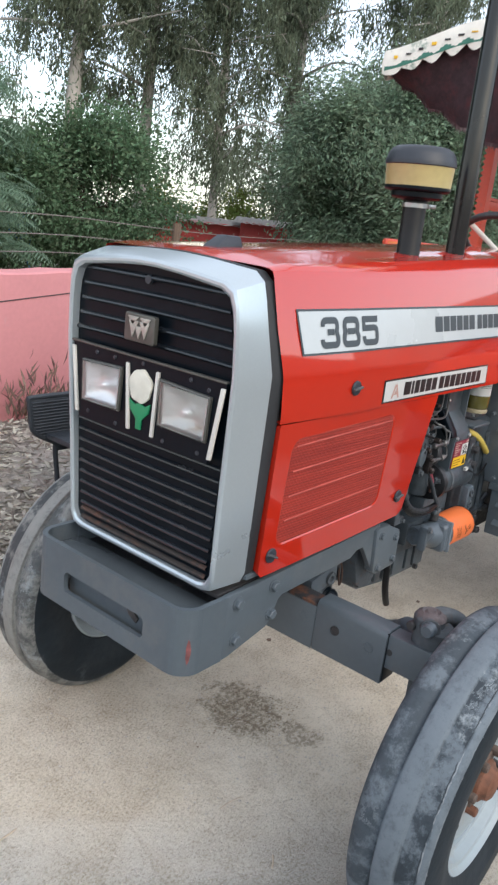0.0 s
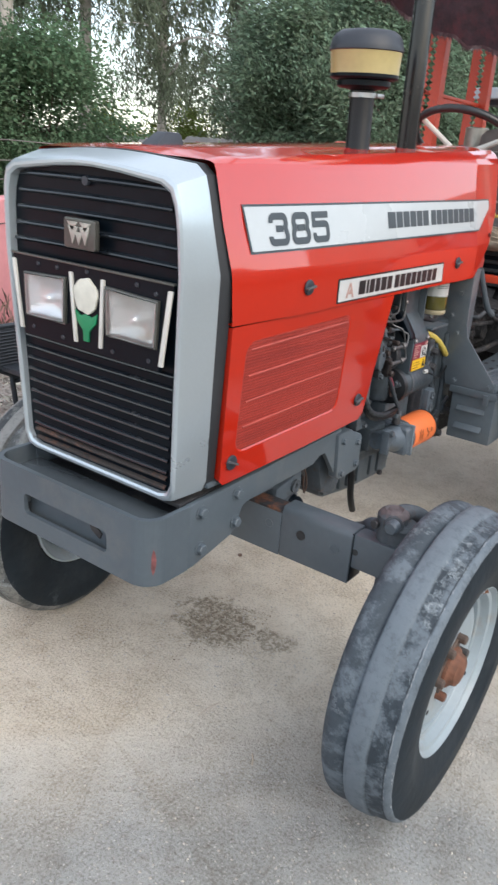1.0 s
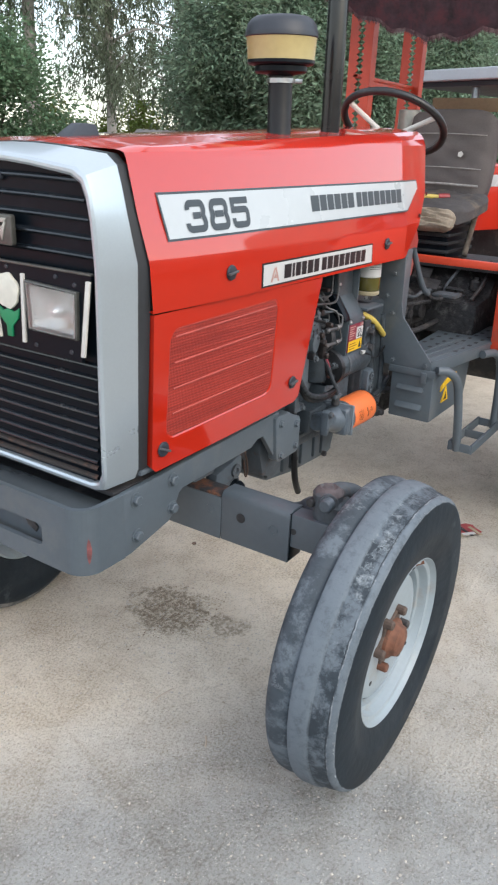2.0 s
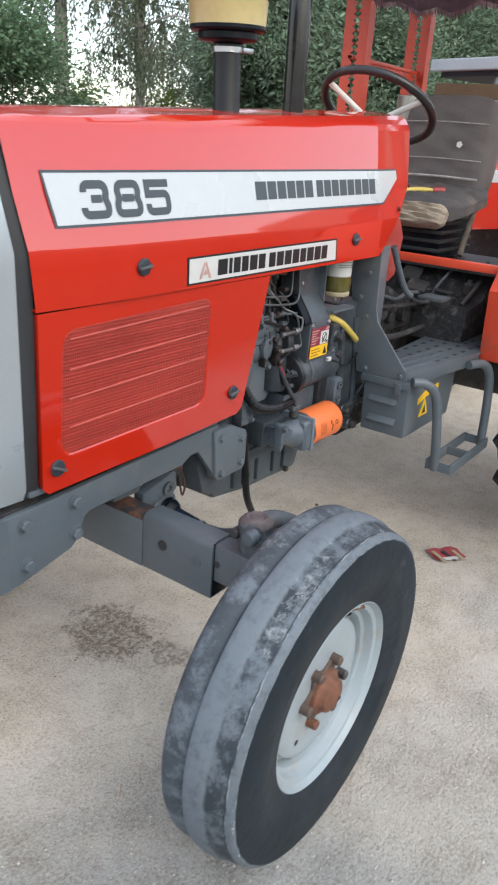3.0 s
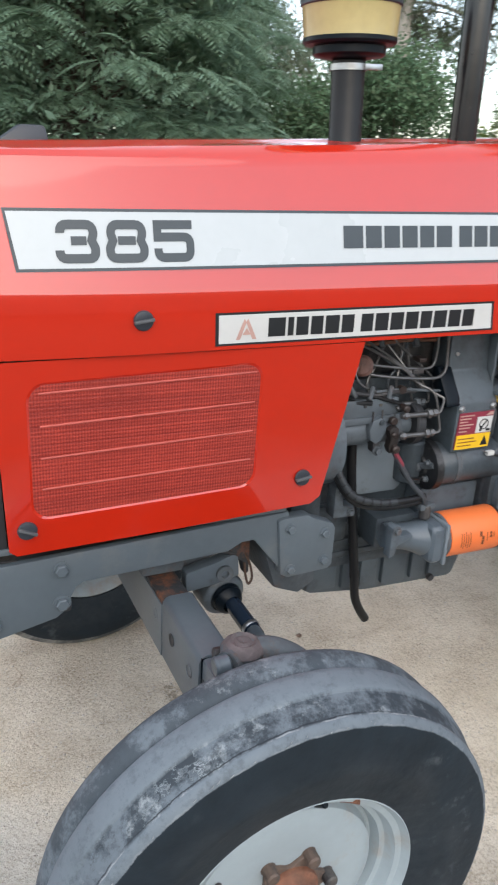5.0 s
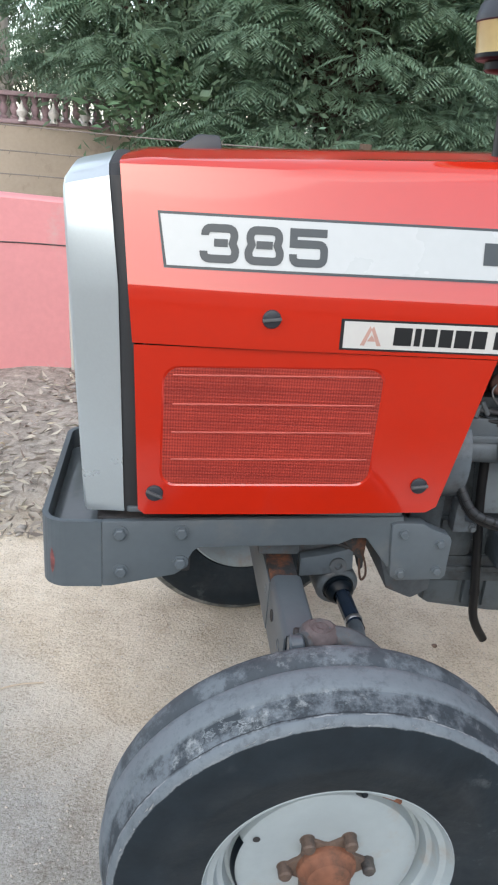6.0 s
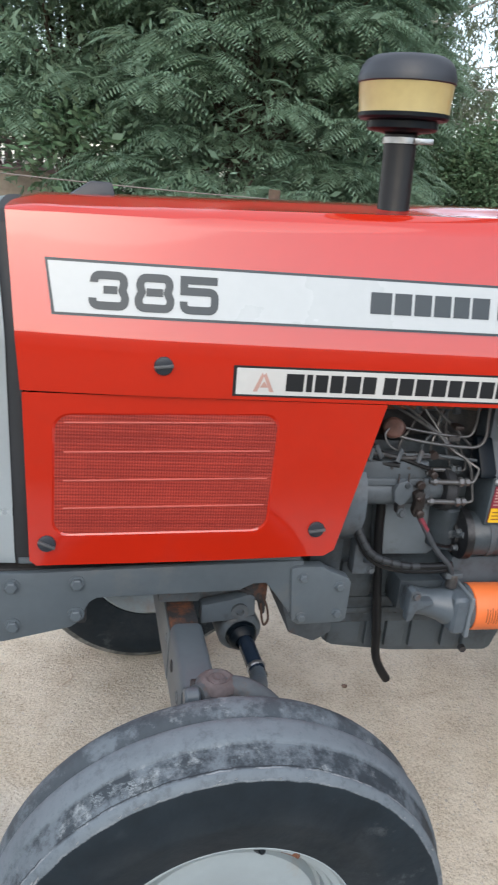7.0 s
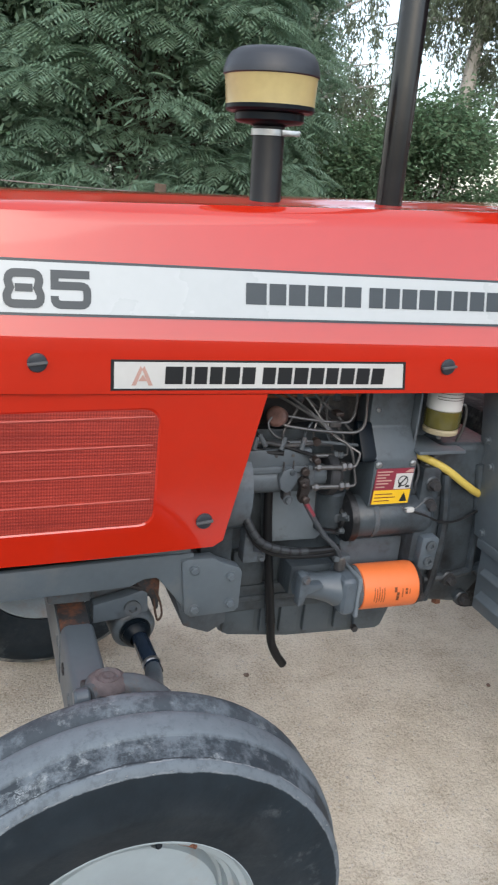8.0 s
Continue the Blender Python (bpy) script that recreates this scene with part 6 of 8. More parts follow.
part("cable", tube([(0.69, -0.19, 1.03), (0.73, -0.225, 1.000), (0.785, -0.235, 0.994)], 0.006, 8), HOSE, tractor)

# sheet-metal shield with labels over the starter
SH0, SH1 = 0.998, 1.106
q = bmesh.new()
prism([(-0.248, 0.862), (-0.251, 0.972), (-0.246, 0.984), (-0.203, 1.038), (-0.198, 1.150), (-0.14, 1.150), (-0.14, 0.862)], SH0, SH1, "x", 0.005, q)
shield = part("heat_shield", q, GREY_ENGINE_CLEAN, tractor, "grey sheet-metal shield with warning labels")
part("shield_lip", prism([(-0.250, 0.974), (-0.254, 0.980), (-0.200, 1.046), (-0.196, 1.040)], SH0 - 0.004, SH0 + 0.004, "x", 0.001), GREY, shield)
part("shield_slot", prism([(-0.256, 0.974), (-0.250, 0.990), (-0.208, 1.050), (-0.190, 1.050), (-0.190, 1.015), (-0.235, 0.966)], SH0 - 0.034, SH0 + 0.003, "x", 0.005), BLACK, shield, "black bracket on the shield's edge")
bolts([(SH0 + 0.010, -0.2515, 0.965), (SH1 - 0.012, -0.2515, 0.967)], (0, -1, 0), 0.0055, 0.004, STEEL, shield)
bolts([(SH0 + 0.018, -0.199, 1.075)], (0, -1, 0), 0.005, 0.004, STEEL, shield)
FY0 = -0.2525
lab = part("warning_label", prism([(1.003, 0.871), (1.096, 0.871), (1.100, 0.955), (1.006, 0.955)], FY0, -0.246, "y", 0.0), DECAL_MAROON, shield, "maroon warning label")
part("label_band", prism([(1.003, 0.871), (1.096, 0.871), (1.0976, 0.904), (1.0042, 0.904)], FY0 - 0.0014, FY0 + 0.0002, "y", 0.0), DECAL_YELLOW, lab, "yellow label band")
part("label_square", prism([(1.054, 0.906), (1.0962, 0.906), (1.0985, 0.943), (1.056, 0.943)], FY0 - 0.0014, FY0 + 0.0002, "y", 0.0), DECAL_WHITE, lab, "white label field")
q = lathe([(0.0105, 0), (0.0128, 0), (0.0128, 0.0006), (0.0105, 0.0006)], centre=(1.075, FY0 - 0.0015, 0.9255), seg=24, direction=(0, -1, 0))
part("label_ring", q, DECAL_BLACK, lab)
part("label_bar", prism([(1.0655, 0.917), (1.068, 0.915), (1.085, 0.934), (1.0825, 0.936)], FY0 - 0.0021, FY0 - 0.0014, "y", 0.0), DECAL_BLACK, lab)
part("label_mark", prism([(1.064, 0.910), (1.070, 0.910), (1.073, 0.921), (1.066, 0.922)], FY0 - 0.0021, FY0 - 0.0014, "y", 0.0), DECAL_BLACK, lab)
part("label_mark", prism([(1.082, 0.909), (1.093, 0.909), (1.093, 0.914), (1.084, 0.915)], FY0 - 0.0021, FY0 - 0.0014, "y", 0.0), DECAL_BLACK, lab)
part("label_triangle", prism([(1.072, 0.876), (1.092, 0.876), (1.082, 0.898)], FY0 - 0.0021, FY0 - 0.0014, "y", 0.0), DECAL_BLACK, lab)
part("label_corner", prism([(1.078, 0.946), (1.098, 0.946), (1.099, 0.953), (1.090, 0.953)], FY0 - 0.0014, FY0 + 0.0002, "y", 0.0), DECAL_FADED, lab)
for k, z in enumerate((0.948, 0.941, 0.934, 0.927, 0.920, 0.912)):
    part("label_text_bar", box(1.008, 1.046 - 0.008 * (k % 3), FY0 - 0.0012, FY0 + 0.0002, z - 0.0013, z + 0.0013, 0), DECAL_FADED, lab)
for z, x1 in ((0.895, 1.052), (0.887, 1.060), (0.879, 1.046)):
    part("label_text_bar", box(1.008, x1, FY0 - 0.0021, FY0 - 0.0012, z - 0.0010, z + 0.0010, 0), BROWN_INK, lab)

# starter motor
BLACK_IRON = material("oily_black_iron", (0.012, 0.013, 0.015), 0.42, vary=0.4, scale=25, bump=0.3, dirt=(0.045, 0.045, 0.046), dirt_amount=0.3, dirt_scale=20)
st = part("starter_motor", lathe([(0, 0.014), (0.047, 0.014), (0.050, 0.020), (0.0505, 0.19), (0.046, 0.198), (0.030, 0.21), (0, 0.21)], centre=(0.968, -0.205, 0.822), seg=36, direction=(1, -0.06, 0.04)), GREY_ENGINE, tractor, "grey cylindrical starter motor with a dark end bracket")
part("starter_bracket", lathe([(0, 0), (0.024, 0), (0.026, 0.006), (0.048, 0.010), (0.057, 0.014), (0.058, 0.030), (0.050, 0.032), (0, 0.032)], centre=(0.951, -0.204, 0.8215), seg=32, direction=(1, -0.06, 0.04)), BLACK_IRON, st, "dark starter end bracket")
part("starter_band", lathe([(0.0515, 0), (0.0525, 0.001), (0.0525, 0.012), (0.0515, 0.013)], centre=(1.02, -0.208, 0.824), seg=36, direction=(1, -0.06, 0.04)), RUSTY_GREY, st)
for i in range(3):
    a = radians(120 * i + 40)
    part("bracket_arm", cyl((0.950, -0.204 + 0.015 * math.cos(a), 0.8215 + 0.015 * math.sin(a)), (0.960, -0.204 + 0.045 * math.cos(a), 0.8215 + 0.045 * math.sin(a)), 0.008, 8), RUSTY_GREY, st)
bolts([(0.953, -0.204 + 0.036 * math.cos(radians(a)), 0.8215 + 0.036 * math.sin(radians(a))) for a in (0, 75, 150, 215, 290)], (-1, 0, 0), 0.006, 0.008, RUSTY_GREY, st)
part("starter_end", cyl((0.940, -0.203, 0.821), (0.958, -0.203, 0.8215), 0.014, 16, chamfer=0.003), RUSTY_GREY, st)
part("starter_relay", cyl((1.05, -0.20, 0.885), (1.17, -0.205, 0.890), 0.026, 20, chamfer=0.004), GREY_ENGINE, st)
part("starter_foot", box(0.965, 1.135, -0.205, -0.145, 0.640, 0.762, 0.008), GREY_LIGHT_PAINT, tractor, "flat grey ledge below the starter")

mount = part("mount_bracket", prism([(0.716, 0.742), (0.716, 0.812), (0.727, 0.828), (0.738, 0.822), (0.738, 0.770), (0.768, 0.764), (0.768, 0.742)], -0.240, -0.205, "y", 0.004), GREY_LIGHT_PAINT, tractor, "small grey mounting bracket")
bolts([(0.757, -0.241, 0.753), (0.727, -0.241, 0.806)], (0, -1, 0), 0.007, 0.006, RUSTY_GREY, mount)
# oil filter and its head
FC = Vector((0.989, -0.258, 0.667))
FD = Vector((1, -0.04, 0.01)).normalized()
filt = part("oil_filter", lathe([(0, 0), (0.046, 0), (0.0515, 0.004), (0.0525, 0.012), (0.0525, 0.138), (0.0495, 0.149), (0.041, 0.155), (0.037, 0.151), (0, 0.150)], centre=FC, seg=40, direction=FD), ORANGE, tractor, "orange spin-on oil filter with worn dark print")
part("filter_seal", lathe([(0.045, -0.008), (0.051, -0.008), (0.051, 0.001), (0.045, 0.001)], centre=FC, seg=36, direction=FD), RUSTY_GREY, filt)
part("filter_rim", lathe([(0.0527, 0.141), (0.0518, 0.147), (0.0480, 0.1525), (0.0420, 0.1560), (0.0400, 0.1545)], centre=FC, seg=40, direction=FD), RUST_DARK, filt, "dark crimped end of the filter")


def filter_bar(x, dx, a0, a1):
    """A printed bar that wraps the filter's side between two angles below the horizon."""
    q = bmesh.new()
    rows = []
    for i in range(7):
        a = radians(a0 - 26 + (a1 - a0) * 1.3 * i / 6)
        c = FC + FD * (x - FC.x)
        e = FC + FD * (x + dx - FC.x)
        o = Vector((0, -math.cos(a), -math.sin(a))) * 0.0530
        rows.append((q.verts.new(c + o), q.verts.new(e + o)))
    for A, B in zip(rows, rows[1:]):
        q.faces.new((A[0], A[1], B[1], B[0]))
    part("print_bar", q, BROWN_INK, filt)


for x, dx, a0, a1 in ((1.014, 0.002, 2, 30), (1.020, 0.002, 4, 34), (1.026, 0.002, 0, 30), (1.032, 0.002, 6, 34), (1.038, 0.002, 2, 33), (1.064, 0.007, 4, 14), (1.070, 0.007, 17, 24), (1.070, 0.007, 27, 37), (1.084, 0.002, 8, 26), (1.092, 0.006, 8, 13), (1.092, 0.006, 16, 22), (1.102, 0.002, 10, 20)):
    filter_bar(x, dx, a0, a1)
head = part("filter_head", box(0.938, 0.978, -0.304, -0.206, 0.619, 0.712, 0.018, segments=3), GREY_LIGHT_PAINT, tractor, "grey cast filter head")
part("head_rim", box(0.972, 0.982, -0.307, -0.204, 0.616, 0.715, 0.004, segments=3), PUMP_GREY2, head)
part("head_horn", lathe([(0, 0), (0.026, 0), (0.030, 0.01), (0.030, 0.05), (0.036, 0.080), (0.043, 0.096), (0.043, 0.104), (0, 0.104)], centre=(0.846, -0.243, 0.682), seg=28, direction=(1, -0.12, -0.13)), GREY_LIGHT_PAINT, head)
part("head_plate", prism([(0.838, 0.648), (0.838, 0.722), (0.848, 0.728), (0.862, 0.722), (0.862, 0.700), (0.893, 0.700), (0.897, 0.690), (0.858, 0.676), (0.850, 0.652)], -0.288, -0.262, "y", 0.004), GREY_LIGHT_PAINT, head)
part("head_body", box(0.84, 0.95, -0.225, -0.150, 0.64, 0.715, 0.010), GREY_ENGINE, head)
bolts([(0.849, -0.289, 0.715)], (0, -1, 0), 0.008, 0.007, RUSTY_GREY, head)
part("sender", cyl((0.945, -0.255, 0.715), (0.945, -0.255, 0.748), 0.013, 12, chamfer=0.002), MUD, head)
part("sender_clip", box(0.925, 0.965, -0.265, -0.245, 0.738, 0.752, 0.004), RUSTY_GREY, head)

# wires, hoses and the breather pipe
loom = [(0.705, -0.225, 0.895), (0.716, -0.250, 0.845), (0.748, -0.262, 0.800), (0.81, -0.266, 0.778), (0.88, -0.264, 0.772), (0.935, -0.258, 0.772)]
part("wiring_loom", tube([(x, y + 0.004, z - 0.013) for x, y, z in loom], 0.007, 10), HOSE, tractor, "black taped wiring loom")
part("wiring_loom", tube(loom, 0.0082, 12), HOSE, tractor, "black taped wiring loom")
for k in range(10):
    p = smooth_path(loom, 6)[3 + 2 * k]
    d = smooth_path(loom, 6)[4 + 2 * k] - p
    part("loom_band", lathe([(0.0086, -0.009), (0.0090, 0), (0.0086, 0.009)], centre=p, seg=12, direction=d), LOOM_TAPE, tractor)
part("pink_wire", tube([(0.838, -0.262, 0.888), (0.846, -0.264, 0.876), (0.858, -0.265, 0.858)], 0.0058, 8), PINK_WIRE, tractor, "faded pink wire sleeve")
part("wire", tube([(0.832, -0.258, 0.900), (0.840, -0.262, 0.884), (0.860, -0.265, 0.852), (0.892, -0.266, 0.808), (0.925, -0.264, 0.775), (0.944, -0.258, 0.742)], 0.0058, 10), SLATE_TAPE, tractor)
part("wire", tube([(0.850, -0.258, 0.868), (0.880, -0.25, 0.825), (0.925, -0.235, 0.805), (0.955, -0.22, 0.80)], 0.0035, 8), HOSE, tractor)
part("breather_hose", tube([(0.783, -0.18, 0.90), (0.788, -0.186, 0.80), (0.803, -0.190, 0.68), (0.819, -0.192, 0.56), (0.827, -0.192, 0.50), (0.844, -0.190, 0.46), (0.868, -0.186, 0.424)], 0.0105, 12), HOSE, tractor, "black rubber breather hose with a bent end")
part("hose_joint", lathe([(0.0118, -0.006), (0.0118, 0.006)], centre=(0.819, -0.192, 0.56), seg=14, direction=(0.1, 0, -1)), HOSE, tractor)
part("yellow_hose", tube([(1.100, -0.195, 0.978), (1.13, -0.222, 0.972), (1.19, -0.242, 0.945), (1.25, -0.246, 0.905), (1.30, -0.240, 0.876), (1.35, -0.222, 0.868)], 0.0095, 12), YELLOW_HOSE, tractor, "faded yellow hose")
part("thin_wire", tube([(1.10, -0.262, 0.855), (1.14, -0.264, 0.842), (1.19, -0.262, 0.820), (1.24, -0.258, 0.818), (1.30, -0.25, 0.838), (1.35, -0.24, 0.848)], 0.0030, 6), HOSE, tractor)
part("white_connector", box(1.090, 1.111, -0.266, -0.255, 0.850, 0.862, 0.004), DECAL_WHITE, tractor, "white plastic wire connector")
part("wire_tail", tube([(1.075, -0.262, 0.866), (1.09, -0.264, 0.858), (1.112, -0.264, 0.860), (1.130, -0.262, 0.872), (1.138, -0.26, 0.876)], 0.0012, 6), LINE_STEEL, tractor)
for k in range(5):
    part("thin_wire", tube([(1.115 + 0.012 * k, -0.20, 0.985), (1.13 + 0.02 * k, -0.225, 0.94 - 0.012 * k), (1.125 + 0.014 * k, -0.23, 0.90 - 0.01 * k), (1.14 + 0.02 * k, -0.215, 0.86)], 0.0032, 6), HOSE if k % 2 else SLATE_TAPE, tractor)

# bell housing with bolts
bell = part("bell_housing", prism([(1.130, 0.94), (1.130, 0.64), (1.150, 0.606), (1.180, 0.596), (1.30, 0.574), (1.330, 0.590), (1.375, 0.65), (1.42, 0.70), (1.42, 0.94), (1.33, 1.00), (1.18, 1.00)], -0.232, 0.232, "y", 0.018, segments=3), GREY_ENGINE, tractor, "grey bell housing with bolted flange")
part("bell_flange", prism([(1.132, 0.95), (1.132, 0.70), (1.140, 0.62), (1.172, 0.60), (1.185, 0.62), (1.180, 0.95)], -0.246, 0.246, "y", 0.006), GREY_ENGINE, bell)
part("bell_lug", prism([(1.145, 0.700), (1.190, 0.695), (1.196, 0.775), (1.185, 0.785), (1.148, 0.783)], -0.266, -0.24, "y", 0.006), GREY_LIGHT_PAINT, bell)
for z in (0.722, 0.762):
    part("lug_eye", lathe([(0.006, 0), (0.013, 0), (0.013, 0.008), (0.006, 0.008), (0.006, 0)], centre=(1.172, -0.264, z), seg=18, direction=(0, -1, 0)), RUSTY_GREY, bell)
part("bell_rib", tube([(1.20, -0.236, 0.93), (1.215, -0.240, 0.80), (1.21, -0.240, 0.68), (1.20, -0.236, 0.60)], 0.012, 8), GREY_ENGINE, bell)
part("bell_rib", tube([(1.29, -0.234, 0.95), (1.31, -0.238, 0.80), (1.32, -0.236, 0.66)], 0.010, 8), GREY_ENGINE, bell)
part("bell_rib", tube([(1.19, -0.234, 0.655), (1.25, -0.240, 0.66), (1.33, -0.236, 0.672), (1.40, -0.232, 0.70)], 0.010, 8), GREY_ENGINE, bell)
for x, z in ((1.255, 0.656), (1.307, 0.596), (1.172, 0.622), (1.352, 0.670), (1.158, 0.86), (1.160, 0.91)):
    part("bell_boss", cyl((x, -0.228, z), (x, -0.250, z), 0.019, 18, chamfer=0.004), GREY_ENGINE, bell)
    part("bell_bolt", bolt_head((x, -0.250, z), (0, -1, 0), 0.012, 0.016), MUD, bell)
part("drain_plug", cyl((1.275, -0.19, 0.555), (1.275, -0.19, 0.58), 0.012, 6), RUST, bell)
part("gearbox", box(1.38, 2.15, -0.16, 0.16, 0.50, 0.86, 0.02), DUST_IRON, tractor, "dust-caked gearbox casing")
part("gearbox_cover", prism([(1.40, 0.84), (1.42, 1.02), (1.60, 1.00), (1.70, 0.95), (2.20, 0.93), (2.20, 0.84)], -0.20, 0.20, "y", 0.02), DUST_IRON, tractor, "dust-caked gearbox cover")
for x, y, z, r in ((1.50, -0.215, 0.93, 0.028), (1.58, -0.21, 0.90, 0.02), (1.68, -0.215, 0.90, 0.03), (1.80, -0.205, 0.91, 0.022), (1.90, -0.21, 0.88, 0.026)):
    part("cover_boss", cyl((x, y + 0.03, z), (x, y - 0.015, z), r, 18, chamfer=0.005), DUST_IRON, tractor)
part("shift_rod", tube([(1.45, -0.235, 0.955), (1.60, -0.245, 0.945), (1.75, -0.24, 0.930), (1.88, -0.23, 0.935)], 0.008, 8), DUST_IRON, tractor)
part("shift_rod", tube([(1.48, -0.215, 0.99), (1.58, -0.225, 0.965), (1.66, -0.225, 0.975), (1.78, -0.22, 0.965)], 0.007, 8), RUSTY_GREY, tractor)
part("hydraulic_pipe", tube([(1.40, -0.225, 0.90), (1.47, -0.245, 0.86), (1.60, -0.25, 0.845), (1.85, -0.25, 0.850)], 0.010, 10), MUD, tractor)
part("rear_axle_housing", cyl((2.15, -0.55, 0.68), (2.15, 0.55, 0.68), 0.12, 28, chamfer=0.01), MUD, tractor)

# fuel filter with a glass bowl
FX, FYY = 1.170, -0.222
ff = part("fuel_filter", cyl((FX, FYY, 1.084), (FX, FYY, 1.150), 0.0395, 32, chamfer=0.003), DECAL_WHITE, tractor, "white fuel filter over an olive glass bowl")
part("fuel_bowl", lathe([(0, 1.040), (0.028, 1.040), (0.038, 1.043), (0.0412, 1.048), (0.0412, 1.085), (0, 1.085)], "z", (FX, FYY, 0), 32), FUEL_BOWL, ff, "olive glass sediment bowl")
part("bowl_ring", lathe([(0.0, 1.026), (0.032, 1.027), (0.0385, 1.030), (0.0400, 1.038), (0.036, 1.042)], "z", (FX, FYY, 0), 32), CREAM_RING, ff)
part("bowl_screw", cyl((FX, FYY, 1.012), (FX, FYY, 1.028), 0.006, 8), STEEL, ff)
part("filter_bracket", box(1.100, 1.222, -0.262, -0.13, 0.988, 0.996, 0.002), GREY, ff)
part("filter_bracket", prism([(1.108, 0.99), (1.114, 0.99), (1.114, 1.15), (1.108, 1.15)], -0.22, -0.13, "y", 0.001), GREY, ff)
part("bracket_back", box(1.11, 1.222, -0.150, -0.143, 0.99, 1.15, 0.002), GREY, ff)
for z in (1.132, 1.126, 1.118, 1.112):
    q = bmesh.new()
    for a0 in range(-150, -40, 10):
        p = [(FX + 0.0400 * math.cos(radians(a)), FYY + 0.0400 * math.sin(radians(a))) for a in (a0, a0 + 9)]
        q.faces.new([q.verts.new((*p[0], z)), q.verts.new((*p[1], z)), q.verts.new((*p[1], z + 0.0018)), q.verts.new((*p[0], z + 0.0018))])
    part("print_bar", q, EMBLEM, ff)
part("feed_pipe", tube([(FX + 0.03, FYY, 1.09), (FX + 0.055, FYY - 0.004, 1.09), (FX + 0.062, FYY, 1.04), (FX + 0.055, FYY + 0.02, 0.97)], 0.0032, 8), LINE_STEEL, ff)
part("filter_head", cyl((1.115, -0.205, 1.125), (1.115, -0.205, 1.15), 0.026, 20), GREY_ENGINE, ff)

# ---- platform, column, step and battery box ----
CX = 1.296
col = part("platform_column", prism([(-0.180, 1.165), (-0.292, 1.165), (-0.296, 0.985), (-0.306, 0.945), (-0.424, 0.806), (-0.424, 0.778), (-0.255, 0.778)], CX, CX + 0.008, "x", 0.002), GREY, tractor, "grey sheet-steel column that flares to the footplate")
part("column_flange", prism([(CX + 0.006, 1.165), (CX + 0.05, 1.165), (CX + 0.05, 0.81), (CX + 0.006, 0.81)], -0.294, -0.287, "y", 0.002), GREY, col)
bolts([(CX, -0.262, 1.085), (CX, -0.268, 0.955), (CX, -0.405, 0.796), (CX, -0.285, 0.796), (CX, -0.24, 1.01)], (-1, 0, 0), 0.007, 0.006, GREY, col)
PL0, PL1 = 1.300, 2.02
plate = bmesh.new()
out = [(PL0, -0.424), (PL0 + 0.03, -0.434), (1.72, -0.492), (PL1, -0.492), (PL1, -0.25), (PL0, -0.29)]
footplate = part("footplate", prism(out, 0.800, 0.812, "z", 0.003, plate), GREY, tractor, "grey steel footplate with drainage holes and rubbed ribs")
part("plate_lip", prism([(PL0, -0.426), (PL0 + 0.03, -0.436), (1.72, -0.494), (1.72, -0.487), (PL0 + 0.031, -0.429), (PL0, -0.419)], 0.770, 0.8125, "z", 0.001), GREY, footplate)
for i in range(8):
    for j in range(4):
        x, y = 1.50 + 0.060 * i, -0.435 + 0.048 * j - 0.005 * i
        part("plate_hole", box(x - 0.010, x + 0.010, y - 0.006, y + 0.006, 0.8118, 0.8132, 0), MUD, footplate)
for j in range(3):
    q = box(1.31, 1.72 - 0.07 * j, -0.004, 0.004, 0.811, 0.8165, 0.002)
    q.transform(Matrix.Translation((0, -0.330 - 0.035 * j, 0)) @ Matrix.Translation((1.31, 0, 0)) @ pose(0, 0, 0, 0, 0, -8) @ Matrix.Translation((-1.31, 0, 0)))
    part("plate_rib", q, GREY, footplate)
bat = part("battery_box", prism([(1.300, 0.770), (1.308, 0.595), (1.660, 0.595), (1.690, 0.770)], -0.436, -0.285, "y", 0.006), GREY, tractor, "grey battery box with yellow warning label")
part("box_lid", box(1.292, 1.695, -0.442, -0.275, 0.755, 0.780, 0.005), GREY, bat)
part("lid_catch", box(1.286, 1.296, -0.415, -0.395, 0.735, 0.772, 0.003), GREY, bat)
for z in (0.700, 0.635):
    part("box_louvre", prism([(1.308, z + 0.022), (1.290, z + 0.004), (1.290, z), (1.308, z + 0.002)], -0.405, -0.310, "y", 0.002), GREY, bat)
part("box_label", prism([(1.405, 0.645), (1.470, 0.645), (1.438, 0.700)], -0.4395, -0.4355, "y", 0), DECAL_YELLOW, bat, "yellow warning triangle")
part("box_label", prism([(1.385, 0.690), (1.440, 0.706), (1.535, 0.716), (1.535, 0.732), (1.440, 0.728), (1.385, 0.708)], -0.4395, -0.4355, "y", 0), DECAL_YELLOW, bat, "yellow warning strip")
part("label_mark", prism([(1.425, 0.652), (1.450, 0.652), (1.438, 0.680)], -0.4405, -0.4394, "y", 0), DECAL_BLACK, bat)
step = part("step", tube([(1.30, -0.445, 0.785), (1.335, -0.475, 0.778), (1.375, -0.496, 0.735), (1.405, -0.505, 0.62), (1.435, -0.508, 0.475)], 0.015, 12), GREY, tractor, "grey tube-framed boarding step")
part("step_leg", tube([(1.63, -0.495, 0.785), (1.70, -0.520, 0.780), (1.745, -0.533, 0.735), (1.757, -0.540, 0.62), (1.760, -0.542, 0.475)], 0.015, 12), GREY, step)
for y in (-0.560, -0.480):
    part("tread_bar", box(1.430, 1.770, y - 0.004, y + 0.004, 0.470, 0.505, 0.002), GREY, step)
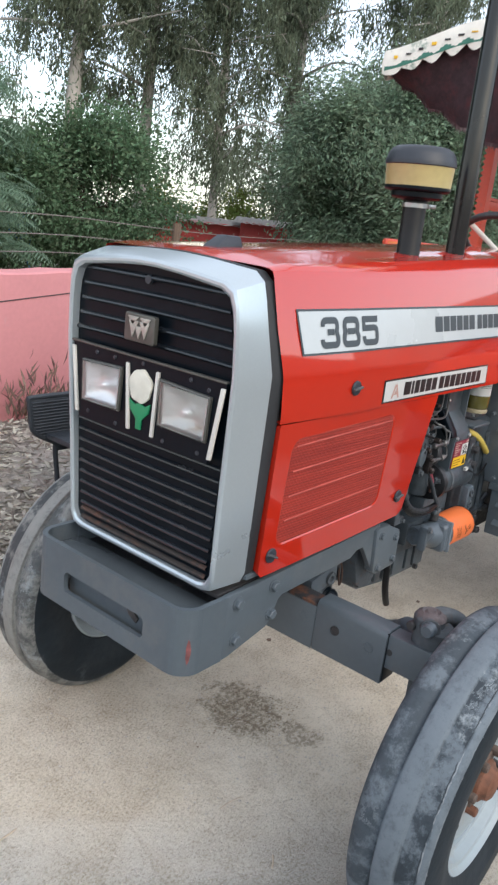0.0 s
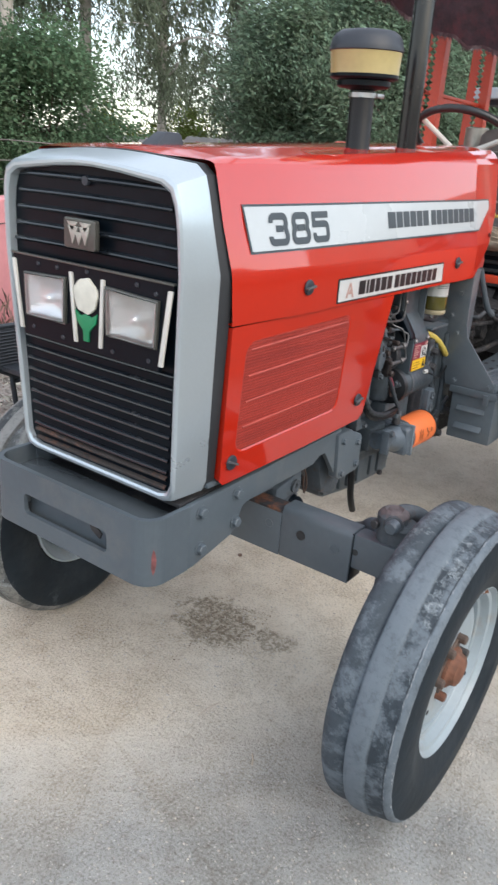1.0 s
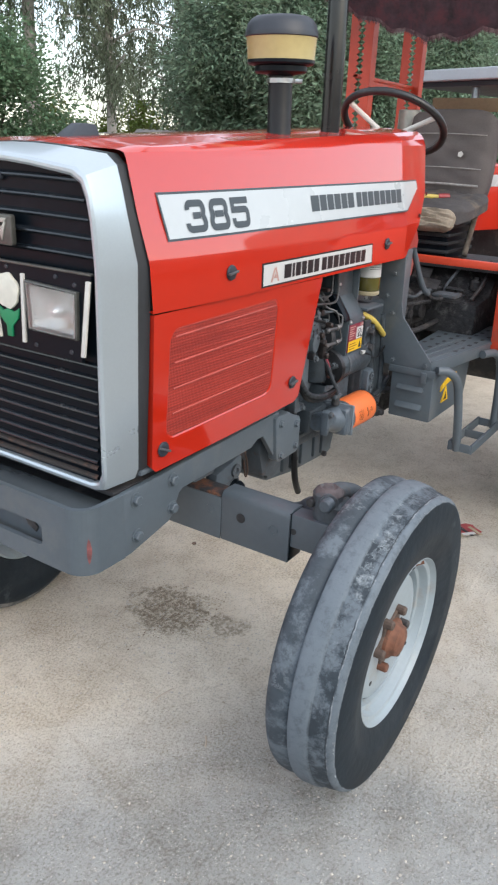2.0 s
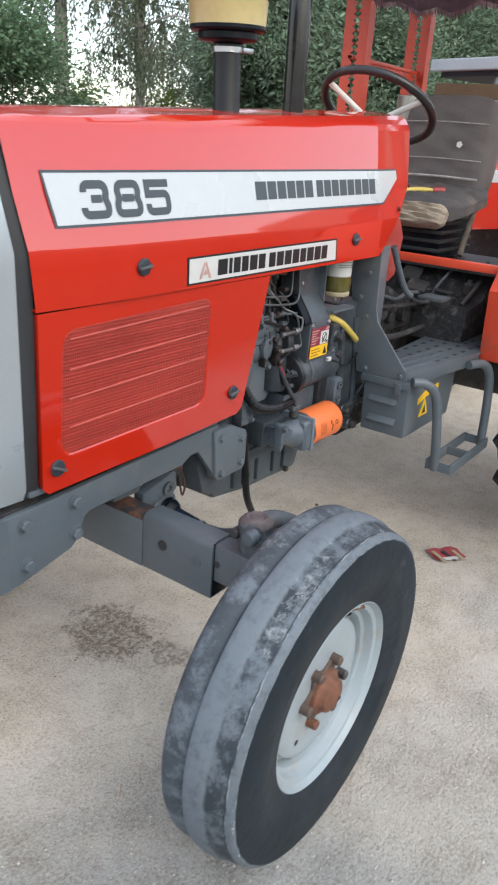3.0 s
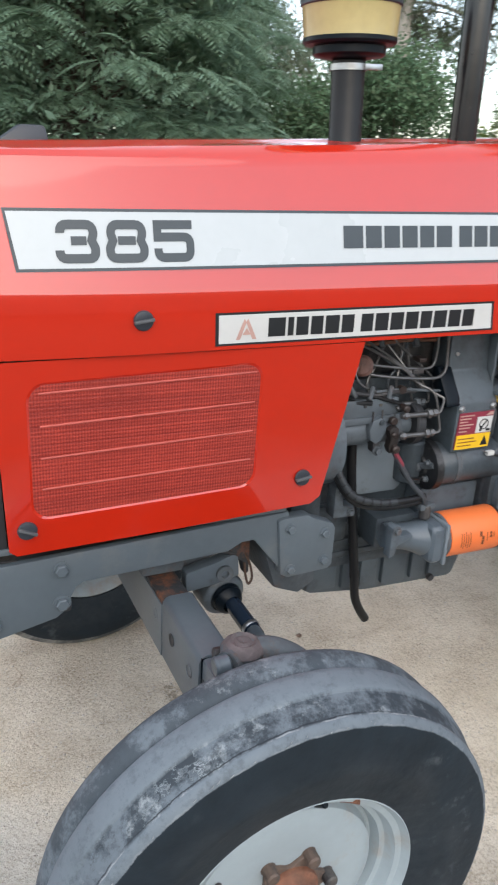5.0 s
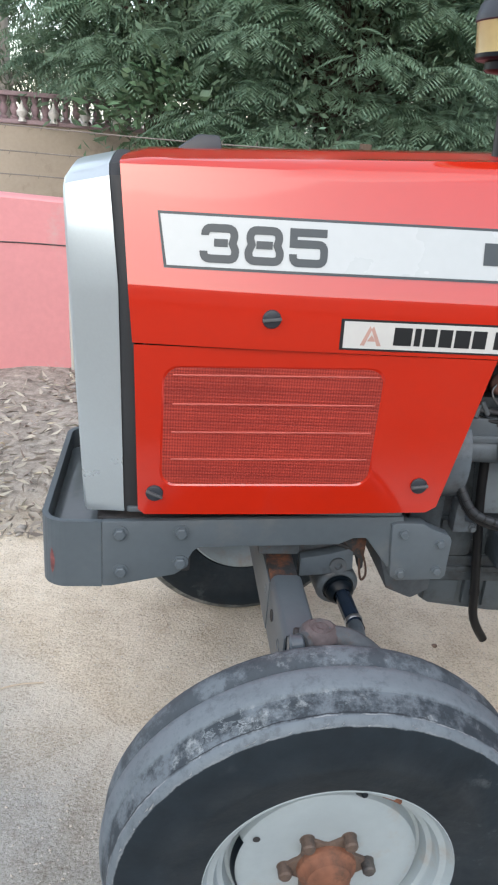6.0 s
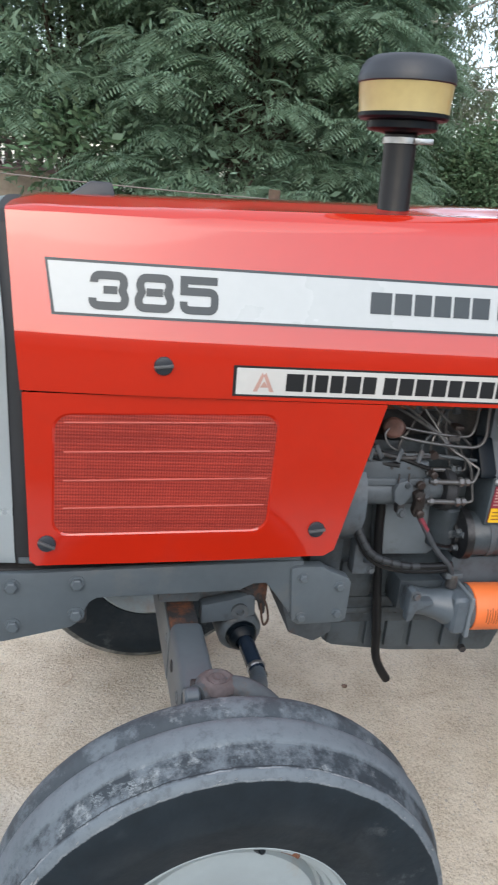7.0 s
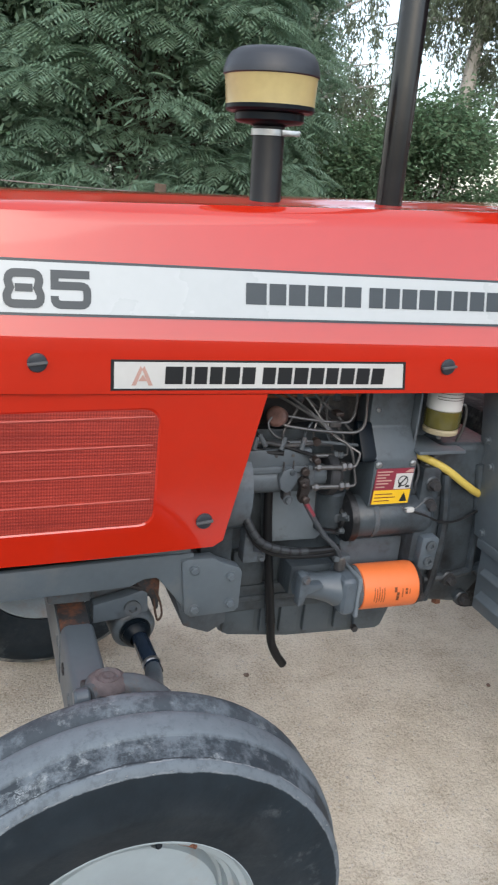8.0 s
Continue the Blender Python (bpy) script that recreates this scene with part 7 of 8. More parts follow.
for x in (1.432, 1.60, 1.768):
    part("tread_rung", box(x - 0.005, x + 0.005, -0.560, -0.480, 0.473, 0.502, 0.002), GREY, step)

# pedals, levers and the fender's front
part("clutch_pedal", box(1.70, 1.78, -0.34, -0.25, 0.955, 0.968, 0.004, m=None), RUSTY_GREY, tractor, "worn steel clutch pedal")
part("pedal_arm", tube([(1.575, -0.280, 0.985), (1.54, -0.272, 1.010), (1.50, -0.262, 1.07), (1.46, -0.25, 1.15)], 0.0105, 10), GREY, tractor)
part("pedal_link", tube([(1.74, -0.295, 0.955), (1.67, -0.290, 0.955), (1.60, -0.284, 0.968), (1.565, -0.279, 0.990)], 0.0065, 8), DUST_IRON, tractor)
for x, y, z, ry in ((1.80, -0.20, 0.985, -14), (1.88, -0.28, 0.965, 8), (1.92, -0.12, 1.005, -20)):
    q = box(-0.045, 0.045, -0.035, 0.035, -0.004, 0.004, 0.003)
    q.transform(pose(x, y, z, 6, ry, 12))
    pad = part("foot_pedal", q, MUD, tractor, "worn dusty steel pedal")
    q = tube([(x + 0.03, y, z - 0.004), (x + 0.02, y + 0.02, z - 0.06), (x - 0.06, y + 0.04, z - 0.11)], 0.009, 8)
    part("pedal_stem", q, DUST_IRON, pad)
casing = part("transmission_case", prism([(1.78, 0.80), (1.80, 0.925), (1.95, 0.945), (2.02, 1.025), (2.45, 1.025), (2.45, 0.80)], -0.40, 0.40, "y", 0.02), DUST_IRON, tractor, "black dusty transmission casting below the seat")
for x, y, z, r in ((1.86, -0.30, 0.945, 0.030), (1.90, -0.20, 0.955, 0.024), (1.97, -0.33, 0.985, 0.022), (2.0, -0.10, 1.015, 0.035)):
    part("case_boss", lathe([(0, -0.03), (r, -0.03), (r, 0.004), (r * 0.8, 0.010), (r * 0.45, 0.010), (r * 0.40, 0.022), (0, 0.022)], "z", (x, y, z), 16), MUD, casing)
part("lever_rod", tube([(1.84, -0.36, 0.935), (1.92, -0.37, 0.985), (2.02, -0.36, 1.02), (2.10, -0.34, 1.055)], 0.008, 8), MUD, casing)
part("lever_rod", tube([(1.79, -0.26, 0.94), (1.88, -0.24, 0.975), (1.99, -0.25, 1.03)], 0.006, 8), RUSTY_GREY, casing)
part("control_box", box(1.95, 2.15, -0.32, -0.22, 0.84, 0.92, 0.012), MUD, tractor)
part("floor_rim", box(1.80, 1.83, -0.48, 0.35, 1.062, 1.090, 0.004), RED_OLD, tractor, "red steel edge rail of the platform")
part("platform_floor", box(1.95, 2.35, -0.47, 0.47, 1.03, 1.05, 0.004), MUD, tractor)
for s in (-1, 1):
    q = prism([(1.74, 0.78), (1.72, 1.02), (1.90, 1.22), (2.20, 1.34), (2.55, 1.38), (2.85, 1.30), (2.86, 1.20), (2.55, 1.26), (2.25, 1.22), (2.00, 1.12), (1.82, 0.98), (1.80, 0.80)], s * 0.485, s * 0.86, "y", 0.01)
    part("rear_fender", q, RED_OLD, tractor, "red rear mudguard")
    part("fender_skirt", prism([(1.75, 0.82), (1.74, 1.00), (1.92, 1.21), (2.25, 1.33), (2.55, 1.37), (2.84, 1.28), (2.6, 0.85), (2.2, 0.7)], s * 0.486, s * 0.496, "y", 0.002), RED_OLD, tractor)
lamp_m = pose(1.80, 0.555, 0, 0, 0, -47)
q = box(-0.02, 0.26, -0.03, 0.03, 1.30, 1.532, 0.012)
q.transform(lamp_m)
fender_lamp = part("fender_lamp", q, RED_OLD, tractor, "red lamp housing on the mudguard with an orange lens")
q = box(-0.008, 0.10, -0.036, -0.028, 1.46, 1.522, 0.006)
q.transform(lamp_m)
part("lens", q, AMBER, fender_lamp, "orange plastic lens")
rear_prof = [(0.36, -0.15), (0.42, -0.19), (0.56, -0.205), (0.66, -0.20), (0.70, -0.175), (0.705, 0), (0.70, 0.175), (0.66, 0.20), (0.56, 0.205), (0.42, 0.19), (0.36, 0.15)]
rear_tyre = finish(lathe(rear_prof, "y", seg=64), "rear_tyre", TYRE, 28)
rear_rim = finish(lathe([(0.0, -0.05), (0.12, -0.05), (0.30, 0.0), (0.34, -0.08), (0.36, -0.16), (0.375, -0.165), (0.37, 0.15), (0.30, 0.03), (0, 0.03)], "y", seg=48), "rear_wheel", RIM, 28)
lug = finish(box(-0.022, 0.022, -0.105, 0.105, -0.02, 0.032, 0.006), "lug", TYRE)
for s in (-1, 1):
    rw = part("rear_wheel", rear_rim, RIM, tractor, "pale steel rear wheel", pose(2.50, s * 0.76, 0.735, 0, 0, 0 if s < 0 else 180))
    part("rear_tyre", rear_tyre, TYRE, rw, "lugged rear tyre")
    for i in range(22):
        for h in (-1, 1):
            a = 360 * (i + (0.5 if h > 0 else 0)) / 22
            part("lug", lug, TYRE, rw, m=pose(0, 0, 0, 0, a, 0) @ pose(0, h * 0.095, 0.705, 0, 0, h * 35))

# ---- steering wheel and seat ----
WHEEL_GRIP = material("worn_black_grip", (0.022, 0.022, 0.023), 0.32, vary=0.35, scale=14, bump=0.05, dirt=(0.07, 0.068, 0.066), dirt_amount=0.3, dirt_scale=9)
SW = pose(1.590, -0.07, 1.550, 0, 32, 0)
ring = [(0.180 * math.cos(2 * math.pi * i / 40), 0.180 * math.sin(2 * math.pi * i / 40), 0) for i in range(40)]
q = tube(ring, 0.0130, 12, steps=1, closed=True)
q.transform(SW)
sw = part("steering_wheel", q, WHEEL_GRIP, tractor, "black steering wheel with pale metal spokes")
for a in (15, 135, 255):
    q = tube([(0.02 * math.cos(radians(a)), 0.02 * math.sin(radians(a)), -0.05), (0.182 * math.cos(radians(a)), 0.182 * math.sin(radians(a)), 0)], 0.009, 10, steps=1)
    q.transform(SW)
    part("spoke", q, WHITE_STRIP, sw, "pale worn metal spoke")
q = cyl((0, 0, -0.30), (0, 0, -0.03), 0.03, 18, chamfer=0.004)
q.transform(SW)
part("steering_column", q, BLACK, sw)

SX, SY = 2.00, -0.025


def cushion(w, h, d, puff, m):
    q = bmesh.new()
    bmesh.ops.create_cube(q, size=1)
    bmesh.ops.subdivide_edges(q, edges=q.edges[:], cuts=19, use_grid_fill=True)
    for v in q.verts:
        x, y, z = v.co * 2
        n = (max(0, 1 - abs(x) ** 4) * max(0, 1 - abs(y) ** 4)) ** 0.6
        k = min(1.0, (abs(x) ** 4.5 + abs(y) ** 4.5 + 1e-9) ** (-1 / 4.5))
        edge = 1 - 0.45 * max(abs(x), abs(y)) ** 8
        wrinkle = 0.005 * math.sin(11 * x + 3 * y) + 0.004 * math.sin(7 * y - 16 * x + 2 * x * y) + 0.003 * math.sin(23 * y + 9 * x)
        v.co = Vector((x * w / 2 * k, y * d / 2 * k, z * h / 2 * edge + (puff * n if z > 0.9 else 0) + wrinkle * n))
    q.transform(m)
    return q


SEAM_GREY = material("faded_seam_piping", (0.34, 0.32, 0.30), 0.8, vary=0.35, scale=30)
backrest = part("seat_back", cushion(0.40, 0.08, 0.395, 0.03, pose(SX + 0.30, SY - 0.01, 1.440, 0, -80, 0)), CLOTH, tractor, "grey cloth seat back with pale seams", smooth=60)
for z, r in ((1.538, 0.0022), (1.406, 0.0022), (1.340, 0.005)):
    part("seam", tube([(SX + 0.220 + 0.17 * (z - 1.435), SY - 0.18, z), (SX + 0.207 + 0.17 * (z - 1.435), SY - 0.01, z + 0.004), (SX + 0.220 + 0.17 * (z - 1.435), SY + 0.16, z)], r, 6), SEAM_GREY, backrest)
part("tear", lathe([(0, 0), (0.010, 0.001), (0.013, 0.003), (0, 0.004)], centre=(SX + 0.218, SY - 0.085, 1.462), seg=5, direction=(-1, 0, 0.1)), WHITE_STRIP, backrest, "pale torn spot")
cush = part("seat_cushion", cushion(0.38, 0.065, 0.40, 0.012, pose(SX + 0.09, SY - 0.04, 1.252, 0, -8, 0)), CLOTH_SEAT, tractor, "dusty torn seat cushion", smooth=60)
part("seat_apron", cushion(0.09, 0.035, 0.33, 0.015, pose(SX - 0.10, SY - 0.04, 1.215, 0, -55, 0)), CLOTH_DUSTY, cush)
seat_base = part("seat_frame", box(SX - 0.05, SX + 0.24, SY - 0.17, SY + 0.14, 1.06, 1.215, 0.01), BLACK, tractor, "black seat suspension frame")
for z in (1.085, 1.118, 1.150, 1.182):
    part("bellows_rib", box(SX - 0.062, SX + 0.25, SY - 0.180, SY + 0.15, z, z + 0.014, 0.005), BLACK_RUBBER, seat_base)
part("seat_strut", cyl((SX + 0.12, SY - 0.192, 1.065), (SX + 0.20, SY - 0.192, 1.235), 0.012, 10), CLOTH_DUSTY, seat_base)
part("yellow_rag", tube([(SX - 0.03, SY + 0.03, 1.288), (SX + 0.03, SY - 0.03, 1.296), (SX + 0.068, SY - 0.070, 1.296)], 0.011, 8, taper=0.7), YELLOW_HOSE, tractor, "yellow and red rag on the seat")
part("rag_end", tube([(SX + 0.066, SY - 0.068, 1.296), (SX + 0.092, SY - 0.105, 1.298)], 0.012, 8, steps=2), LITTER_RED, tractor)
part("back_board", box(2.48, 2.51, -0.62, 0.142, 1.640, 1.695, 0.003), BOARD, tractor, "raw brown wooden board behind the seat")

# ---- canopy posts and cloth ----
def canopy_post(x, y, zt):
    q = bmesh.new()
    # a folded steel post with scalloped decorative edges
    n = 50
    w = 0.10
    for side in (-1, 1):
        pts = [(y + side * 0.018, 1.05), (y + side * w / 2, 1.05)]
        pts += [(y + side * w / 2, zt), (y + side * 0.018, zt)]
        for i in range(n * 4, -1, -1):
            z = 1.05 + (zt - 1.05) * i / (n * 4)
            pts.append((y + side * (0.018 - 0.014 * (1 - abs(2 * ((i / 4) % 1) - 1))), z))
        prism(pts, x, x + 0.006, "x", 0.0, q)
    box(x, x + 0.05, y - w / 2 - 0.004, y - w / 2, 1.05, zt, 0.001, q)
    box(x, x + 0.05, y + w / 2, y + w / 2 + 0.004, 1.05, zt, 0.001, q)
    post = part("canopy_post", q, RED_OLD, tractor, "red canopy post with scalloped cut-outs", smooth=0)
    return post


for x, y in ((2.20, 0.385), (2.82, 0.41), (2.20, -0.50), (2.82, -0.50)):
    canopy_post(x, y, 2.22)
for y in (0.40, -0.50):
    part("canopy_tie", box(2.20, 2.86, y - 0.012, y + 0.012, 1.755, 1.77, 0.002), RED_OLD, tractor)
    part("canopy_beam", box(1.72, 3.1, y - 0.02, y + 0.02, 2.17, 2.21, 0.003), RED_OLD, tractor)
part("tie_grille", box(2.30, 2.80, 0.395, 0.40, 1.715, 1.757, 0.001), RED_OLD, tractor)
part("canister", cyl((2.42, 0.22, 1.52), (2.42, 0.22, 1.64), 0.05, 20, chamfer=0.004), EMBLEM_BRIGHT, tractor, "dull metal canister behind the seat")


FRINGE = material("dusty_pink_fringe", (0.070, 0.034, 0.037), 0.9, vary=0.35, scale=25, bump=0.2, dirt=(0.15, 0.11, 0.105), dirt_amount=0.4, dirt_scale=15)
GREEN_CLOTH = material("faded_green_cloth", (0.06, 0.20, 0.15), 0.85, vary=0.25, scale=14, bump=0.1)


def build_canopy():
    x0, x1, hw = 1.62, 3.15, 0.59
    nx, ny = 30, 40

    def z_of(u, v):
        return 2.19 + 0.055 * (1 - v * v) + 0.02 * math.sin(6 * u + 5 * v)

    bm = bmesh.new()
    g = [[bm.verts.new((x0 + (x1 - x0) * i / nx, hw * (2 * j / ny - 1), z_of(i / nx, 2 * j / ny - 1))) for j in range(ny + 1)] for i in range(nx + 1)]
    for i in range(nx):
        for j in range(ny):
            bm.faces.new((g[i][j], g[i + 1][j], g[i + 1][j + 1], g[i][j + 1]))
    ext = bmesh.ops.extrude_face_region(bm, geom=bm.faces[:])
    for v in ext["geom"]:
        if isinstance(v, bmesh.types.BMVert):
            v.co.z += 0.006
    can = part("canopy", bm, CANOPY, tractor, "dark red patterned cloth canopy with white scalloped valance", smooth=60)
    # hanging cloth at the front that sags below
    q = bmesh.new()
    rows = []
    for i in range(9):
        row = []
        for j in range(25):
            v = 2 * j / 24 - 1
            low = 2.14 - 0.305 * (1 - abs((v + 0.30) / 1.32) ** 1.6)
            z = (z_of(0, v) - 0.02) + (low - z_of(0, v) + 0.02) * i / 8
            row.append(q.verts.new((x0 + 0.03 + 0.11 * (i / 8) ** 1.5 + 0.014 * math.sin(1.7 * j) * i / 8, hw * v * 0.985, z + 0.012 * math.sin(2.3 * j) * i / 8)))
        rows.append(row)
    for A, B in zip(rows, rows[1:]):
        for j in range(24):
            q.faces.new((A[j], A[j + 1], B[j + 1], B[j]))
    LOW_EDGE = [v.co.copy() for v in rows[-1]]
    part("hanging_cloth", q, CANOPY, can, "sagging dark red lining", smooth=60)
    frill = bmesh.new()
    fr = random.Random(6)
    for a, b in zip(LOW_EDGE, LOW_EDGE[1:]):
        for k in range(9):
            u0, u1 = k / 9, (k + 1) / 9
            p0, p1 = a.lerp(b, u0), a.lerp(b, u1)
            drop = fr.uniform(0.008, 0.022)
            mid = (p0 + p1) / 2 + Vector((fr.uniform(-0.012, 0.004), 0, -drop))
            frill.faces.new([frill.verts.new(v) for v in (p0 + Vector((-0.003, 0, 0.012)), p1 + Vector((-0.003, 0, 0.012)), p1 + Vector((-0.004, 0, -0.004)), mid, p0 + Vector((-0.004, 0, -0.004)))])
    part("fringe", frill, FRINGE, can, "ragged pale pink fringe of the lining", smooth=0)
    # scalloped valances
    def valance(fn, n, name):
        q = bmesh.new()
        top, mid, bot = [], [], []
        for i in range(n * 6 + 1):
            t = i / (n * 6)
            x, y, z = fn(t)
            d = 0.056 + 0.022 * abs(math.sin(math.pi * t * n)) + 0.004 * math.sin(7.3 * t * n)
            top.append(q.verts.new((x, y, z + 0.05)))
            mid.append(q.verts.new((x - 0.012, y, z)))
            bot.append(q.verts.new((x - 0.004, y, z - d + 0.03)))
        for A, B in ((top, mid), (mid, bot)):
            for i in range(len(A) - 1):
                q.faces.new((A[i], A[i + 1], B[i + 1], B[i]))
        return part(name, q, CANOPY_EDGE, can, "white printed valance with scalloped hem", smooth=60)
    front = valance(lambda t: (x0 - 0.01, hw * (2 * t - 1), z_of(0, 2 * t - 1)), 14, "valance")
    valance(lambda t: (x0 + (x1 - x0) * t, hw + 0.004, z_of(t, 1)), 16, "valance")
    valance(lambda t: (x0 + (x1 - x0) * t, -hw - 0.004, z_of(t, -1)), 16, "valance")
    band = bmesh.new()
    strip_top = [band.verts.new((x0 - 0.0205, hw * v, z_of(0, v) - 0.004)) for v in [-0.98 + 1.96 * i / 60 for i in range(61)]]
    strip_low = [band.verts.new((x0 - 0.0185, hw * v, z_of(0, v) - 0.024)) for v in [-0.98 + 1.96 * i / 60 for i in range(61)]]
    for i in range(60):
        band.faces.new((strip_top[i], strip_top[i + 1], strip_low[i + 1], strip_low[i]))
    part("green_band", band, GREEN_CLOTH, front, "faded green border of the valance", smooth=60)
    rng = random.Random(9)
    for j in range(22):
        v = -0.9 + 1.8 * j / 21
        y, z = hw * v, z_of(0, v) + 0.012
        part("print_bar", box(x0 - 0.0245, x0 - 0.0165, y - 0.012 * rng.uniform(0.3, 1.2), y + 0.009, z - 0.004, z + 0.012 * rng.random(), 0), rng.choice((MUD, DECAL_YELLOW, GREEN_CLOTH, MUD)), front)
    return can


build_canopy()

# ---- things in the yard ----
def woven_chair(m):
    """An armchair whose woven sides step down from the arm to the front leg; it faces -x."""
    th = thing("woven_chair", m.translation, "dark grey woven plastic armchair on the rubble", "chair")

    def p(name, bm, mat=WICKER, label=""):
        bm.transform(m)
        return part(name, bm, mat, th, label)

    def left_edge(z):
        """The front edge of a side, by height."""
        if z > 0.40:
            return 0.022 - 0.022 * (z - 0.40) / 0.15
        if z > 0.305:
            return 0.022 + 0.145 * ((0.40 - z) / 0.095) ** 1.6
        return 0.167 + 0.04 * (0.305 - z) / 0.305

    outline = [(left_edge(z), z) for z in (0.55, 0.48, 0.42, 0.39, 0.36, 0.335, 0.315, 0.300, 0.255)] + [(0.56, 0.255), (0.60, 0.55)]
    for y in (0.46, 0.0):
        side = p("side", prism(outline, y, y + 0.022, "y", 0.004))
        for k in range(17):
            z = 0.268 + 0.0165 * k
            q = tube([(left_edge(z) + 0.008, y - 0.001, z), (0.20, y - 0.003, z + 0.001), (0.40, y - 0.001, z - 0.001), (0.57, y - 0.002, z)], 0.0042, 5, steps=2)
            q.transform(m)
            part("weave_band", q, WICKER, side)
        q = tube([(left_edge(z), y + 0.011, z) for z in (0.0, 0.12, 0.25, 0.300, 0.325, 0.36, 0.40, 0.48, 0.54)] + [(0.02, y + 0.011, 0.558), (0.30, y + 0.011, 0.560), (0.60, y + 0.011, 0.575)], 0.014, 9, steps=3)
        q.transform(m)
        part("rim", q, WICKER, side)
        p("leg", cyl((0.60, y + 0.011, 0.0), (0.57, y + 0.011, 0.30), 0.015, 12, chamfer=0.004))
    p("seat", box(0.10, 0.58, 0.022, 0.46, 0.335, 0.365, 0.010))
    p("backrest", prism([(0.545, 0.30), (0.575, 0.30), (0.665, 0.72), (0.635, 0.72)], 0.0, 0.482, "y", 0.008))
    return th


woven_chair(pose(1.045, 1.545, 0))


def scatter(name, n, region, size, mat, label, category, seed, flat_k=0.5, keep=None):
    """Many small stones or chips on the ground, as one heap of stuff."""
    rng = np.random.RandomState(seed)
    base = np.array([(1, 0, 0), (-1, 0, 0), (0, 1, 0), (0, -1, 0), (0, 0, 1), (0, 0, -0.6)], float)
    tri = np.array([(0, 2, 4), (2, 1, 4), (1, 3, 4), (3, 0, 4), (2, 0, 5), (1, 2, 5), (3, 1, 5), (0, 3, 5)])
    V, Fc = [], []
    k = 0
    while k < n:
        x, y = region(rng)
        if keep and not keep(x, y):
            continue
        s = size[0] * (size[1] / size[0]) ** (rng.rand() ** 2.2)
        a = rng.rand() * 6.283
        sc = np.array([1, 0.5 + 0.5 * rng.rand(), flat_k * (0.4 + 0.8 * rng.rand())]) * s
        v = base * sc * (0.75 + 0.5 * rng.rand(6, 1))
        c, d = math.cos(a), math.sin(a)
        v = np.stack([v[:, 0] * c - v[:, 1] * d + x, v[:, 0] * d + v[:, 1] * c + y, v[:, 2] + 0.3 * sc[2]], 1)
        V.append(v)
        Fc.append(tri + 6 * k)
        k += 1
    ob = new(name, mesh_from_arrays(name, np.concatenate(V), np.concatenate(Fc), mat))
    return tagged(ob, label, category, kind="stuff")


def wall_y(x):
    return 1.98 + (x + 9) * (3.27 / 25)


def strip(rng):
    x = rng.uniform(-4, 9)
    return x, rng.uniform(1.0, wall_y(x) - 0.05)


SAND_STONE = material("sandy_grit_stone", (0.53, 0.49, 0.43), 0.95, vary=0.35, scale=40, bump=0.2)
SOIL = material("brown_oily_soil", (0.20, 0.14, 0.10), 0.9, vary=0.3, scale=30)
scatter("rubble", 5200, strip, (0.006, 0.05), STONE, "grey rubble and stones along the wall foot", "rubble", 11)
scatter("gravel", 26000, lambda r: (r.uniform(-1.7, 2.8), r.uniform(-1.15, 1.5)), (0.0012, 0.0055), SAND_STONE, "fine loose gravel on the concrete", "gravel", 12)
scatter("dirt_crumbs", 420, lambda r: (r.normal(0.60, 0.08), r.normal(0.10, 0.07)), (0.0012, 0.0045), SOIL, "dark crumbs of soil in an oily patch", "soil", 13)
scatter("pale_crumbs", 240, lambda r: (r.normal(0.60, 0.09), r.normal(0.06, 0.10)), (0.0012, 0.0040), STONE, "pale grit crumbs in an oily patch", "grit", 14)


def leaf_mesh(name, P, D, length, width, mat, seed, curl=0.25):
    """Leaves as folded blades: P roots (n, 3), D directions (n, 3)."""
    rng = np.random.RandomState(seed)
    n = len(P)
    D = D / np.maximum(1e-6, np.linalg.norm(D, axis=1, keepdims=True))
    r = rng.normal(size=(n, 3))
    S = np.cross(D, r)
    S /= np.maximum(1e-6, np.linalg.norm(S, axis=1, keepdims=True))
    N = np.cross(D, S)
    L = (length * (0.7 + 0.6 * rng.rand(n)))[:, None]
    W = (width * (0.7 + 0.6 * rng.rand(n)))[:, None]
    mid = P + D * L * 0.45
    v = np.stack([P, mid + S * W / 2 + N * W * curl, P + D * L - N * L * 0.1, mid - S * W / 2 + N * W * curl], 1).reshape(-1, 3)
    f = np.arange(4 * n).reshape(-1, 4)
    return mesh_from_arrays(name, v, f, mat)


rng = np.random.RandomState(21)
n = 2600
xs = rng.uniform(-3.5, 8, n)
P = np.stack([xs, rng.uniform(1.05, 1.0 + np.maximum(0.2, wall_y(xs) - 1.1)), rng.uniform(0.004, 0.03, n)], 1)
ob = new("leaf_litter", leaf_mesh("leaf_litter", P, np.stack([rng.normal(size=n), rng.normal(size=n), 0.15 * rng.normal(size=n)], 1), 0.05, 0.010, DRY_LEAF, 22))
tagged(ob, "dry brown leaf litter on the rubble", "leaf litter", kind="stuff")
n = 15000
xs = np.where(rng.rand(n) < 0.80, rng.uniform(0.3, 4.6, n), 0.9 - np.abs(rng.normal(size=n)) * 0.9)
P = np.stack([xs, 1.0 + rng.rand(n) ** 1.15 * np.maximum(0.2, wall_y(xs) - 1.1), rng.uniform(0.004, 0.045, n)], 1)
ob = new("dry_leaves", leaf_mesh("dry_leaves", P, np.stack([rng.normal(size=n), rng.normal(size=n), 0.18 * rng.normal(size=n)], 1), 0.075, 0.017, GREY_LEAF, 23))
